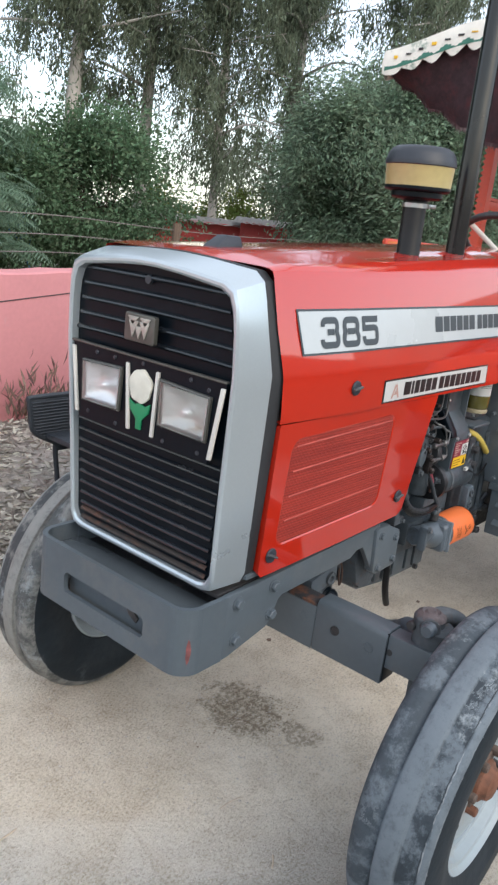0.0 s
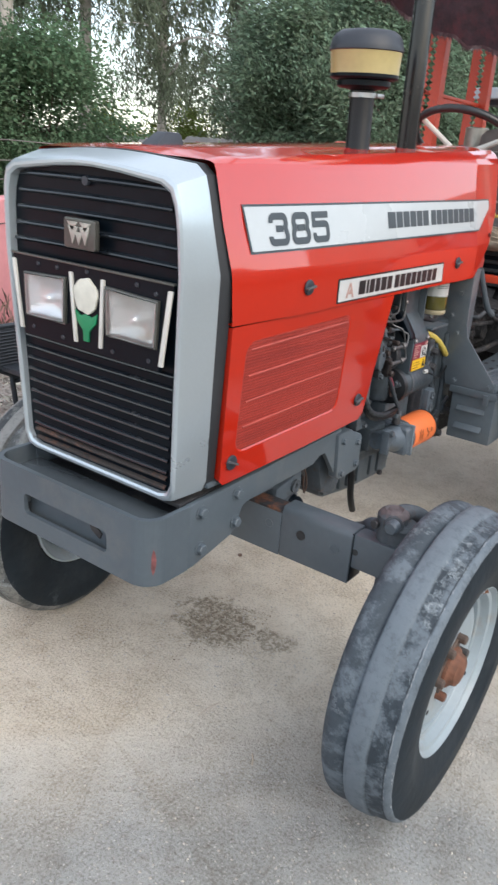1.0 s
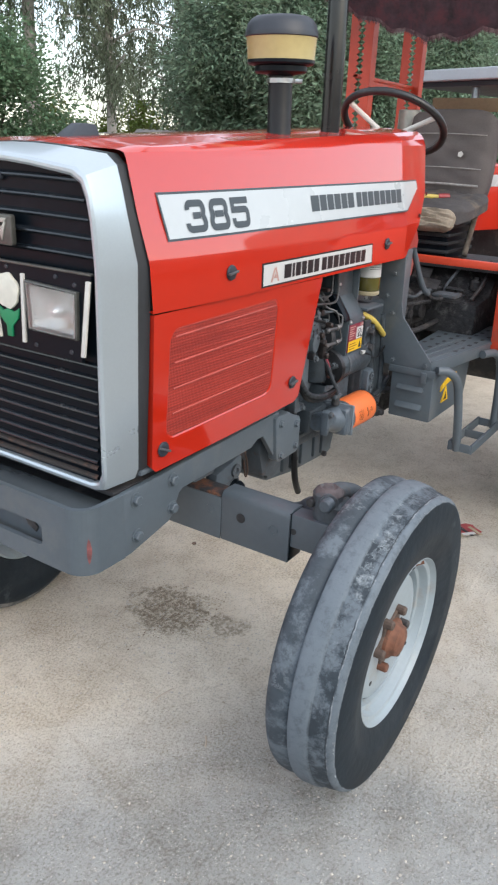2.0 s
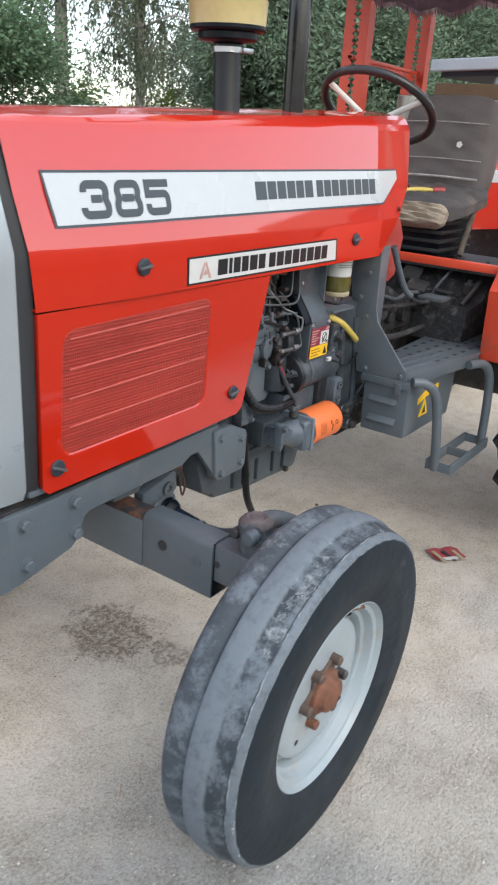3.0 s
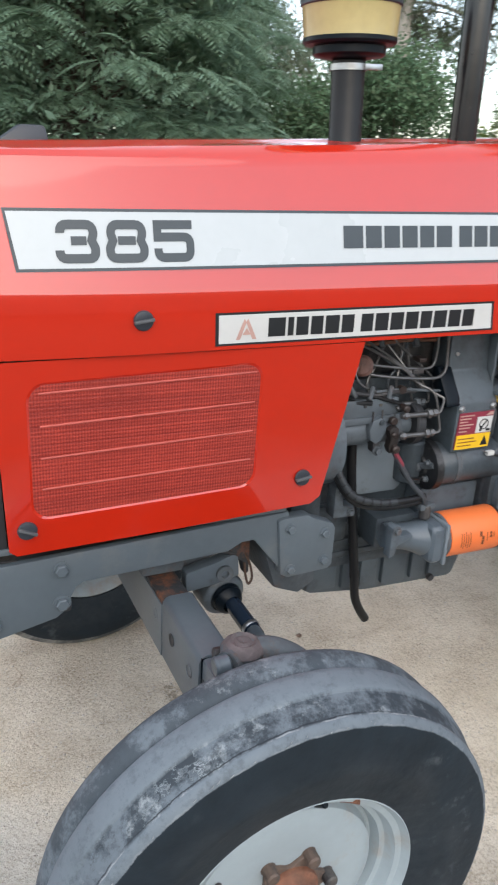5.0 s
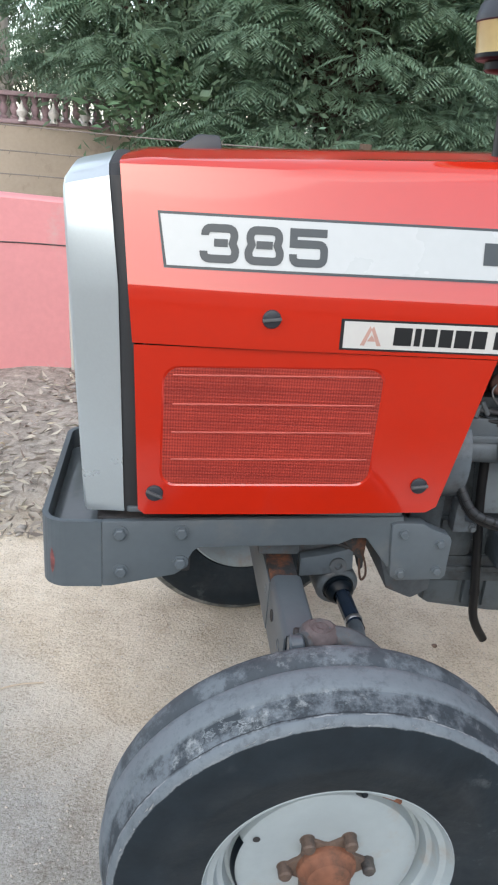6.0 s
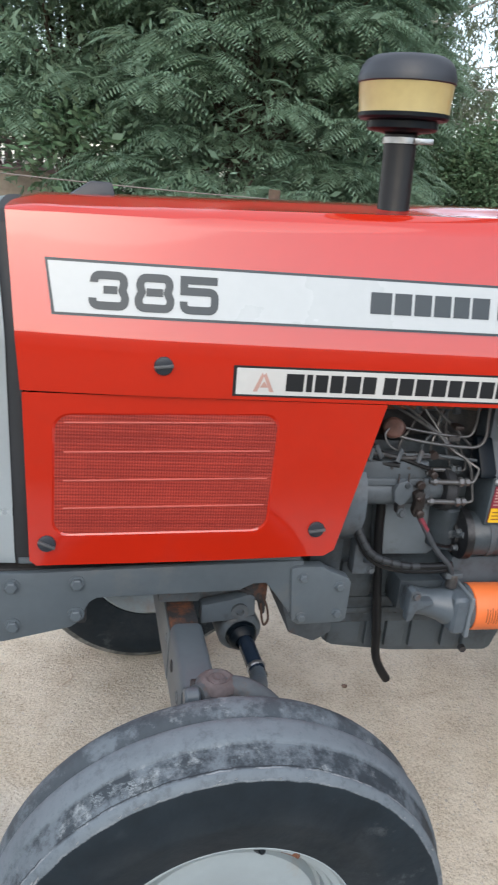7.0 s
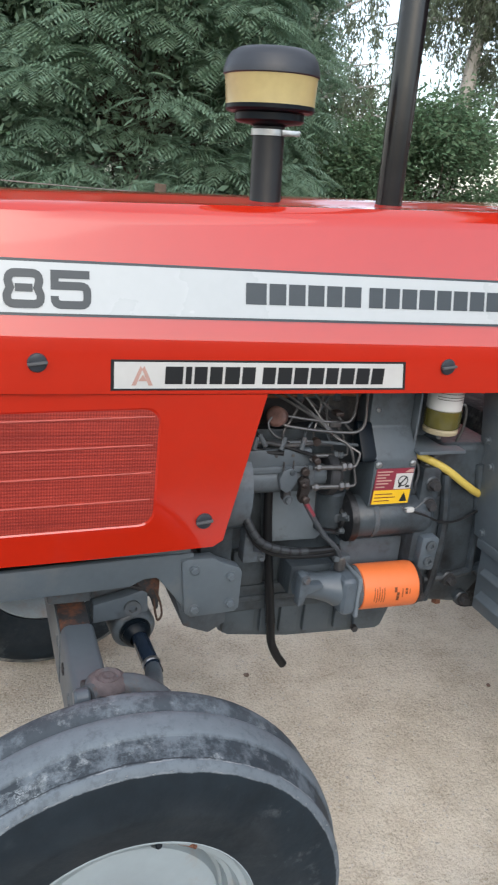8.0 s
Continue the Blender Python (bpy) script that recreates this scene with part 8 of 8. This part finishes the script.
tagged(ob, "narrow grey-beige dry leaves strewn before the pink wall", "leaf litter", kind="stuff")


def twig(pts, r, label):
    ob = part("twig", tube(pts, r, 6), PALE_TWIG)
    tagged(ob, label, "twig", "dry twigs on the yard")


twig([(0.208, -0.132, 0.003), (0.24, -0.135, 0.006), (0.283, -0.142, 0.003)], 0.0016, "thin pale dry twig on the concrete")
twig([(0.192, -0.329, 0.003), (0.178, -0.342, 0.005), (0.160, -0.353, 0.003)], 0.0022, "short pale wood chip on the concrete")
twig([(0.10, 0.40, 0.003), (0.13, 0.43, 0.006), (0.12, 0.48, 0.004)], 0.0018, "thin pale dry twig on the concrete")
twig([(-0.35, 0.14, 0.003), (-0.29, 0.16, 0.005), (-0.22, 0.17, 0.003)], 0.0022, "thin pale dry twig on the concrete")

def yard_stone(x, y, r, seed):
    q = bmesh.new()
    bmesh.ops.create_icosphere(q, subdivisions=2, radius=r)
    sr = random.Random(seed)
    for v in q.verts:
        v.co *= sr.uniform(0.8, 1.15)
        v.co.z *= 0.6
    q.transform(Matrix.Translation((x, y, r * 0.42)))
    tagged(part("stone", q, STONE_BROWN), "small brown stone lying on the yard", "stone", "loose stones on the yard")


STONE_BROWN = material("brown_loose_stone", (0.20, 0.14, 0.11), 0.9, vary=0.3, scale=60, bump=0.3)
for k, (x, y, r) in enumerate(((0.992, 0.325, 0.009), (1.36, 0.62, 0.007), (1.78, 0.10, 0.008), (0.05, 0.78, 0.010), (-0.42, 0.52, 0.007), (1.12, 0.95, 0.009))):
    yard_stone(x, y, r, k)

q = bmesh.new()
g = [[q.verts.new((1.735 + 0.10 * i / 6 - 0.05 * j / 4, -0.42 - 0.075 * i / 6 - 0.07 * j / 4, 0.006 + 0.008 * abs(math.sin(2.1 * i + 1.3 * j)))) for j in range(5)] for i in range(7)]
for i in range(6):
    for j in range(4):
        q.faces.new((g[i][j], g[i + 1][j], g[i + 1][j + 1], g[i][j + 1]))
packet = part("litter_packet", q, LITTER_RED)
tagged(packet, "crumpled red and white foil packet on the ground", "litter")
for k in range(3):
    part("packet_stripe", prism([(1.728 + 0.03 * k, -0.445 - 0.028 * k), (1.740 + 0.03 * k, -0.454 - 0.028 * k), (1.700 + 0.03 * k, -0.520 - 0.028 * k), (1.690 + 0.03 * k, -0.510 - 0.028 * k)], 0.0135, 0.0150, "z", 0), DECAL_BLACK if k % 2 else CREAM_RING, packet)
part("packet_band", prism([(1.715, -0.50), (1.760, -0.535), (1.750, -0.55), (1.705, -0.515)], 0.014, 0.016, "z", 0), DECAL_WHITE, packet)

# ---- fence wires and posts behind the wall ----
for k, s in enumerate((3.0, 10.6, 13.4, 17.0, 21.0)):
    a = along_wall(s, 0.6)
    post = part("fence_post", cyl((a.x, a.y, 0), (a.x + 0.03, a.y, 1.46), 0.05, 10, r1=0.042), POST_WOOD)
    tagged(post, "weathered wooden fence post behind the wall", "fence post", "fence posts behind the wall")
for k, z in enumerate((1.42, 1.27, 1.13)):
    pts = []
    for i in range(26):
        a = along_wall(i, 0.6, z - 0.03 * math.sin(math.pi * ((i % 4) / 4)))
        pts.append(a)
    bm = tube(pts, 0.0045, 6, steps=3)
    rr = random.Random(k)
    for i in range(120):
        a = along_wall(0.2 * i + rr.random() * 0.05, 0.6, z - 0.01)
        tube([a + Vector((-0.006, 0, -0.014)), a + Vector((0.006, 0, 0.014))], 0.002, 4, bm, steps=1)
    w = part("fence_wire", bm, WIRE)
    tagged(w, "strand of barbed wire above the pink wall", "wire", "barbed wire strands")


# ---- low buildings behind ----
def box_building(name, x0, x1, y0, y1, h, rot, mat, label):
    th = thing(name, ((x0 + x1) / 2, (y0 + y1) / 2, 0), label, "building")
    m = pose((x0 + x1) / 2, (y0 + y1) / 2, 0, 0, 0, rot)
    w, d = (x1 - x0) / 2, (y1 - y0) / 2
    q = box(-w, w, -d, d, 0, h, 0.02)
    q.transform(m)
    part("wall", q, mat, th)
    q = bmesh.new()
    n = 24
    for i in range(n):
        a = -w - 0.15 + (2 * w + 0.3) * i / n
        b = -w - 0.15 + (2 * w + 0.3) * (i + 1) / n
        z = h + 0.03 + 0.015 * (i % 2)
        q.faces.new([q.verts.new(p) for p in ((a, -d - 0.2, z - 0.06), (b, -d - 0.2, h + 0.03 + 0.015 * ((i + 1) % 2) - 0.06), (b, d, h + 0.09 + 0.015 * ((i + 1) % 2)), (a, d, z + 0.06))])
    bmesh.ops.solidify(q, geom=q.faces[:], thickness=0.02)
    q.transform(m)
    part("roof", q, ROOF_GREY, th, "weathered sheet roof")
    return th


box_building("red_shed", 7.9, 10.9, 8.9, 10.3, 1.50, -40, BRICK_RED, "low red washed shed with a sheet roof")
box_building("red_shed", 9.8, 11.0, 7.4, 8.6, 1.58, -52, BRICK_RED, "low red washed shed with a sheet roof")
box_building("red_shed", 12.5, 14.0, 15.2, 16.4, 1.55, -45, BRICK_RED, "small red hut beyond the trees")
q = box(-0.35, 0.35, -0.02, 0.02, 0, 0.5, 0.004)
q.transform(pose(5.0, 8.4, 0.95, 0, 0, -35))
for x in (-0.3, 0.3):
    p = pose(5.0, 8.4, 0, 0, 0, -35) @ Vector((x, 0, 0))
    cyl((p.x, p.y, 0), (p.x, p.y, 1.0), 0.03, 8, q)
tagged(part("blue_sheet", q, BLUE), "blue painted sheet on posts", "sheet")


def balustrade_wall():
    x0, x1, y = -6.5, -0.15, 8.2
    wall = part("wall_cream", box(x0, x1, y, y + 0.25, 0, 1.36, 0.01), CREAM_WALL)
    tagged(wall, "weathered cream rendered wall with a mauve balustrade", "wall", kind="structure")
    part("coping", box(x0, x1, y - 0.04, y + 0.29, 1.36, 1.41, 0.01), MAUVE, wall)
    part("coping", box(x0, x1, y - 0.02, y + 0.27, 1.66, 1.71, 0.01), MAUVE, wall)
    bal = finish(lathe([(0.05, 1.41), (0.05, 1.43), (0.025, 1.45), (0.045, 1.50), (0.05, 1.53), (0.025, 1.58), (0.045, 1.63), (0.05, 1.66)], "z", seg=12), "baluster", MAUVE, 40)
    knob_me = finish(lathe([(0.05, 1.41), (0.03, 1.45), (0.06, 1.49), (0.065, 1.52), (0.03, 1.56), (0.014, 1.60), (0.0, 1.64)], "z", seg=12), "finial", WHITE_KNOB, 40)
    for i in range(52):
        x = x0 + 0.1 + 0.12 * i
        if i % 3 == 1:
            part("finial", knob_me, WHITE_KNOB, wall, m=Matrix.Translation((x, y - 0.06, -0.02)))
        part("baluster", bal, MAUVE, wall, m=Matrix.Translation((x, y + 0.12, 0)))


balustrade_wall()


# ---- trees ----
def limbs(root, tips, r, seed, bm, bend=0.3):
    rng = random.Random(seed)
    for t in tips:
        a, b = Vector(root), Vector(t)
        mid = a.lerp(b, 0.5) + Vector((rng.uniform(-bend, bend), rng.uniform(-bend, bend), rng.uniform(0, bend)))
        tube([a, mid, b], r * rng.uniform(0.6, 1.0), 7, bm, steps=4, taper=0.25)


def clump_tree(name, base, height, radius, crown_base, mat, label, seed, clumps=60, leaves=140, leaf=(0.10, 0.045), bark=BARK_DARK, spread=0.42, squash=1.0, trunk=0.10, droop=-0.3):
    rng = np.random.RandomState(seed)
    base = np.array(base, float)
    th = thing(name, base, label, "tree" if trunk > 0.05 else "shrub")
    C = []
    while len(C) < clumps:
        u = rng.uniform(-1, 1, 3)
        d = np.linalg.norm(u)
        if d > 1 or d < 0.35:
            continue
        c = base + np.array([u[0] * radius, u[1] * radius * squash, crown_base + (u[2] + 1) / 2 * (height - crown_base)])
        C.append(c)
    C = np.array(C)
    size = spread * (0.6 + 0.8 * rng.rand(clumps))
    idx = np.repeat(np.arange(clumps), leaves)
    off = rng.normal(size=(len(idx), 3)) * size[idx][:, None] * np.array([0.55, 0.55, 0.42])
    P = C[idx] + off
    P[:, 2] = np.maximum(P[:, 2], 0.08)
    out = P - (base + np.array([0, 0, (crown_base + height) / 2]))
    out /= np.maximum(0.2, np.linalg.norm(out, axis=1, keepdims=True))
    spray = rng.normal(size=(clumps, 3)) * np.array([0.8, 0.8, 0.35])
    D = out * 0.6 + spray[idx] + rng.normal(size=P.shape) * 0.45 + np.array([0, 0, droop])
    part("crown", leaf_mesh("crown", P, D, leaf[0], leaf[1], mat, seed + 1), mat, th)
    bm = tube([base + (0, 0, -0.05), base + (0.05, 0.03, height * 0.35), base + (-0.05, 0.05, height * 0.72)], trunk, 10, steps=5, taper=0.4)
    pick = rng.choice(clumps, min(clumps, 18), replace=False)
    limbs(base + (0.03, 0.03, height * 0.3), [tuple(C[i]) for i in pick[:9]], trunk * 0.45, seed, bm)
    limbs(base + (0, 0.04, height * 0.55), [tuple(C[i]) for i in pick[9:]], trunk * 0.35, seed + 1, bm)
    part("trunk", bm, bark, th)
    return th


def feather_tree(name, base, height, radius, crown_base, label, seed, fronds=2600, mat=LEAF_FERN):
    """A tree with pinnate fronds that arch out in tiers and hang at the tips."""
    rng = np.random.RandomState(seed)
    base = np.array(base, float)
    th = thing(name, base, label, "tree")
    # flat sprays of fronds at the ends of the limbs, one tier above another
    nb = fronds // 26
    C, dirs = [], []
    for i in range(nb):
        a = rng.uniform(0, 2 * math.pi)
        h = rng.rand()
        rr = radius * (0.35 + 0.65 * rng.rand() ** 0.6) * (1.0 - 0.35 * h)
        C.append(base + np.array([math.cos(a) * rr, math.sin(a) * rr, crown_base + (height - crown_base) * (0.05 + 0.95 * h)]))
        dirs.append((math.cos(a), math.sin(a), 0.0))
    C, dirs = np.array(C), np.array(dirs)
    V = []
    k = 11
    for i in range(fronds):
        b = i % nb
        a = rng.uniform(0, 2 * math.pi)
        d = np.array([math.cos(a), math.sin(a), rng.uniform(0.0, 0.45)]) + dirs[b] * 0.75
        d /= np.linalg.norm(d)
        root = C[b] + rng.normal(size=3) * np.array([0.10, 0.10, 0.045])
        length = rng.uniform(0.30, 0.54)
        side = np.cross(d, (0, 0, 1))
        side /= max(1e-6, np.linalg.norm(side))
        t = (np.arange(k) + 1) / k
        spine = root + np.outer(t * length, d) + np.outer(-0.55 * length * t ** 2, (0, 0, 1))
        tan = d - np.outer(1.1 * t, (0, 0, 1))
        tan /= np.linalg.norm(tan, axis=1, keepdims=True)
        ll = 0.135 * np.sin(np.pi * (0.16 + 0.80 * t)) + 0.016
        for s in (-1, 1):
            tip = spine + s * side * ll[:, None] * 0.78 + tan * ll[:, None] * 0.50 - np.outer(ll * 0.28, (0, 0, 1))
            mid = (spine + tip) / 2
            fw = tan * 0.0120
            V.append(np.stack([spine, mid + fw, tip, mid - fw], 1))
    V = np.concatenate(V).reshape(-1, 3)
    n = 52000
    c = C[rng.randint(nb, size=n)] + rng.normal(size=(n, 3)) * np.array([0.4, 0.4, 0.3])
    c[:, :2] = base[:2] + (c[:, :2] - base[:2]) * 0.75
    d = rng.normal(size=(n, 3)) * 0.060
    e = rng.normal(size=(n, 3)) * 0.011
    V = np.concatenate([V, np.stack([c, c + d / 2 + e, c + d, c + d / 2 - e], 1).reshape(-1, 3)])
    part("crown", mesh_from_arrays("crown", V, np.arange(len(V)).reshape(-1, 4), mat), mat, th)
    bm = tube([base + (0, 0, -0.05), base + (0.06, 0, height * 0.4), base + (-0.04, 0.05, height * 0.85)], 0.12, 10, steps=5, taper=0.35)
    limbs(base + (0.05, 0, height * 0.3), [tuple(c) for c in C[::7]], 0.032, seed, bm)
    part("trunk", bm, BARK_DARK, th)
    return th


def gum_tree(base, height, lean, label, seed, strands=420, r=0.22, spread=3.2, low=0.32):
    """A tall pale-trunked tree with hanging strands of narrow leaves."""
    rng = np.random.RandomState(seed)
    base = np.array(base, float)
    th = thing("gum_tree", base, label, "tree", "tall pale-barked trees")
    top = base + np.array([lean[0], lean[1], height])
    bm = tube([base + (0, 0, -0.1), base + np.array([lean[0] * 0.2, lean[1] * 0.2, height * 0.3]), base + np.array([lean[0] * 0.6 + 0.2, lean[1] * 0.6, height * 0.65]), top], r, 12, steps=6, taper=0.25)
    tips, starts = [], []
    for i in range(38):
        h = rng.uniform(low, 0.97)
        a = rng.uniform(0, 2 * math.pi)
        s = base + np.array([lean[0] * h, lean[1] * h, height * h])
        d = spread * rng.uniform(0.35, 1.0) * (1.15 - 0.5 * h)
        t = s + np.array([math.cos(a) * d, math.sin(a) * d, rng.uniform(-0.2, 1.1)])
        limbs(s, [tuple(t)], r * 0.28, seed * 31 + i, bm, 0.35)
        starts.append(s)
        tips.append(t)
    P, D = [], []
    # hanging foliage in clumps along the outer limbs, with sky between
    clumps = []
    for a, c in zip(starts, tips):
        for f in (rng.uniform(0.08, 0.35), rng.uniform(0.4, 0.75), rng.uniform(0.85, 1.08)):
            clumps.append((a + (c - a) * f, rng.uniform(0.16, 0.40)))
    for i in range(strands):
        c, size = clumps[rng.randint(len(clumps))]
        p = c + rng.normal(size=3) * size * np.array([1, 1, 0.6])
        L = rng.uniform(0.4, 1.3)
        m = int(26 * L)
        t = np.sort(rng.rand(m))
        sway = rng.normal(size=3) * 0.15
        pts = p + np.outer(t * L, (sway[0], sway[1], -1)) + rng.normal(size=(m, 3)) * 0.07
        P.append(pts)
        D.append(np.tile((0, 0, -1.0), (m, 1)) + rng.normal(size=(m, 3)) * 0.55)
    P, D = np.concatenate(P), np.concatenate(D)
    P[:, 2] = np.maximum(P[:, 2], 0.5)
    part("crown", leaf_mesh("crown", P, D, 0.19, 0.042, LEAF_GUM, seed + 5), LEAF_GUM, th)
    part("trunk", bm, BARK_PALE, th)
    return th


feather_tree("feathery_tree", (1.9, 7.6, 0), 5.6, 2.3, 0.7, "tree with dense feathery pinnate green leaves", 41, 9600)
feather_tree("feathery_tree", (-0.1, 8.4, 0), 6.2, 1.7, 1.6, "tree with dense feathery pinnate green leaves", 42, 5200)
feather_tree("feathery_tree", (3.6, 9.6, 0), 6.5, 1.7, 1.0, "tree with dense feathery pinnate green leaves", 43, 4500)
clump_tree("shrub", (0.02, 6.7, 0), 2.0, 0.36, 1.0, LEAF_BUSH, "yellow-green leafy shrub by the wall", 51, 14, 60, (0.14, 0.05), trunk=0.03)
clump_tree("broadleaf_shrub", (6.2, 8.3, 0), 2.7, 1.35, 0.5, LEAF_BUSH, "dense dark green broadleaf shrub", 52, 105, 410, (0.070, 0.036), trunk=0.05)
clump_tree("broadleaf_shrub", (4.8, 8.9, 0), 2.35, 1.2, 0.4, LEAF_BUSH, "dense dark green broadleaf shrub", 53, 95, 380, (0.066, 0.033), trunk=0.05)
clump_tree("dense_tree", (8.5, 4.55, 0), 3.8, 1.5, 0.6, LEAF_DARK, "dense dark green tree behind the tractor", 55, 230, 560, (0.076, 0.024), spread=0.36)
clump_tree("dense_tree", (10.6, 4.0, 0), 4.0, 1.9, 0.6, LEAF_DARK, "dense dark green tree behind the tractor", 56, 180, 460, (0.085, 0.027), spread=0.40)
clump_tree("dense_tree", (13.5, 3.2, 0), 4.0, 2.2, 0.5, LEAF_DARK, "dense dark green tree behind the tractor", 57, 140, 350, (0.110, 0.034), spread=0.42)
clump_tree("dense_tree", (11.9, 6.3, 0), 3.6, 1.2, 0.5, LEAF_DARK, "dense dark green tree behind the tractor", 58, 75, 330, (0.100, 0.030), spread=0.36)
clump_tree("far_shrub", (18.5, 19.0, 0), 2.6, 1.5, 0.4, LEAF_YELLOW, "yellow-green shrub in the distance", 59, 40, 110, (0.16, 0.07), trunk=0.05)
clump_tree("far_shrub", (21.5, 17.5, 0), 3.2, 2.0, 0.4, LEAF_YELLOW, "yellow-green shrub in the distance", 60, 50, 110, (0.16, 0.07), trunk=0.05)
gum_tree((12.9, 17.8, 0), 15, (0.4, -0.3), "tall pale-barked tree with hanging leaves", 61, 1900, 0.26)
gum_tree((15.6, 17.6, 0), 15, (0.2, 0.2), "tall pale-barked tree with hanging leaves", 62, 1450, 0.24)
gum_tree((15.8, 14.6, 0), 12, (-0.3, 0.2), "slender dark-stemmed tree with hanging leaves", 63, 950, 0.16, 3.0, 0.20)
gum_tree((19.5, 15.0, 0), 14, (0.3, 0.3), "tall pale-barked tree with hanging leaves", 64, 1650, 0.22, 3.6, 0.16)
gum_tree((8.0, 17.0, 0), 12, (-0.3, 0.4), "tall pale-barked tree with hanging leaves", 65, 860, 0.2, 3.2, 0.2)
gum_tree((2.6, 15.0, 0), 12, (0.3, 0.4), "tall pale-barked tree with hanging leaves", 66, 826, 0.2, 3.4, 0.12)
gum_tree((-3.0, 14.5, 0), 12, (-0.3, 0.4), "tall pale-barked tree with hanging leaves", 67, 693, 0.2, 3.2, 0.15)
gum_tree((18.5, 9.5, 0), 13, (-0.3, 0.4), "tall pale-barked tree with hanging leaves", 68, 1500, 0.2, 3.6, 0.12)
WEED_LEAF = leaf_material("dry_brown_weed", (0.22, 0.15, 0.12), 0.5, 0.1)
# weeds at the wall foot
for k, (x, n) in enumerate(((1.95, 46), (2.25, 30))):
    rng = np.random.RandomState(70 + k)
    y = wall_y(x) - 0.12
    P = np.stack([x + rng.normal(size=n * 4) * 0.12, y + rng.normal(size=n * 4) * 0.05, np.abs(rng.normal(size=n * 4)) * 0.14], 1)
    ob = new("weed", leaf_mesh("weed", P, np.stack([rng.normal(size=n * 4) * 0.5, rng.normal(size=n * 4) * 0.5, np.ones(n * 4)], 1), 0.12, 0.016, WEED_LEAF, 75 + k))
    tagged(ob, "dry weeds against the pink wall", "weeds", kind="stuff")


# ---- another tractor further back ----
def second_tractor(x, y):
    th = thing("parked_tractor", (x, y, 0), "another red tractor with a pale grey roof, parked behind", "tractor")

    def p(name, bm, mat, label=""):
        bm.transform(pose(x, y, 0, 0, 0, -18))
        return part(name, bm, mat, th, label)
    roof = bmesh.new()
    bmesh.ops.create_cube(roof, size=1)
    bmesh.ops.subdivide_edges(roof, edges=roof.edges[:], cuts=6, use_grid_fill=True)
    for v in roof.verts:
        u, w, h = v.co * 2
        v.co = Vector((u * 0.85, w * 0.75, 2.03 + 0.04 * h + (0.06 * (1 - u * u) * (1 - w * w) if h > 0 else 0)))
    p("roof", bevel(roof, 0.01), ROOF_PALE, "pale grey moulded roof")
    p("roof_lining", box(-0.78, 0.78, -0.7, 0.7, 1.95, 2.0, 0.01), DARK_SLATE)
    for a in (-0.70, 0.72):
        for b in (-0.50, 0.22):
            p("roof_post", cyl((a, b, 0.9), (a, b, 2.03), 0.03, 14), GREY_LIGHT, "grey steel roof post")
    p("hood", box(-2.3, -0.75, -0.29, 0.29, 0.95, 1.42, 0.03), RED, "red hood")
    p("stripe", box(-2.2, -0.8, -0.296, -0.289, 1.26, 1.34, 0.001), DECAL_SILVER)
    p("body", box(-0.7, 0.85, -0.3, 0.3, 0.55, 1.05, 0.03), MUD)
    p("seat", box(0.1, 0.55, -0.22, 0.22, 1.1, 1.55, 0.05), CLOTH)
    for s in (-1, 1):
        p("fender", prism([(-0.35, 0.8), (-0.2, 1.2), (0.1, 1.4), (0.7, 1.42), (1.0, 1.25), (1.0, 1.15), (0.6, 1.3), (0.15, 1.25), (-0.1, 1.0), (-0.2, 0.8)], s * 0.4, s * 0.75, "y", 0.01), RED_OLD, "red mudguard")
        w = p("rear_wheel", lathe(rear_prof, "y", (0.42, s * 0.62, 0.71), 48), TYRE, "lugged rear tyre")
        p("front_wheel", lathe([(0.2, -0.08), (0.35, -0.1), (0.385, -0.07), (0.388, 0), (0.385, 0.07), (0.35, 0.1), (0.2, 0.08), (0.0, 0.02), (0.0, -0.02)], "y", (-1.9, s * 0.6, 0.388), 48), TYRE, "ribbed front tyre")
    return th


ROOF_PALE = material("pale_grey_roof_paint", (0.40, 0.44, 0.47), 0.4, vary=0.1, scale=3, bump=0.02)
second_tractor(5.75, 0.42)
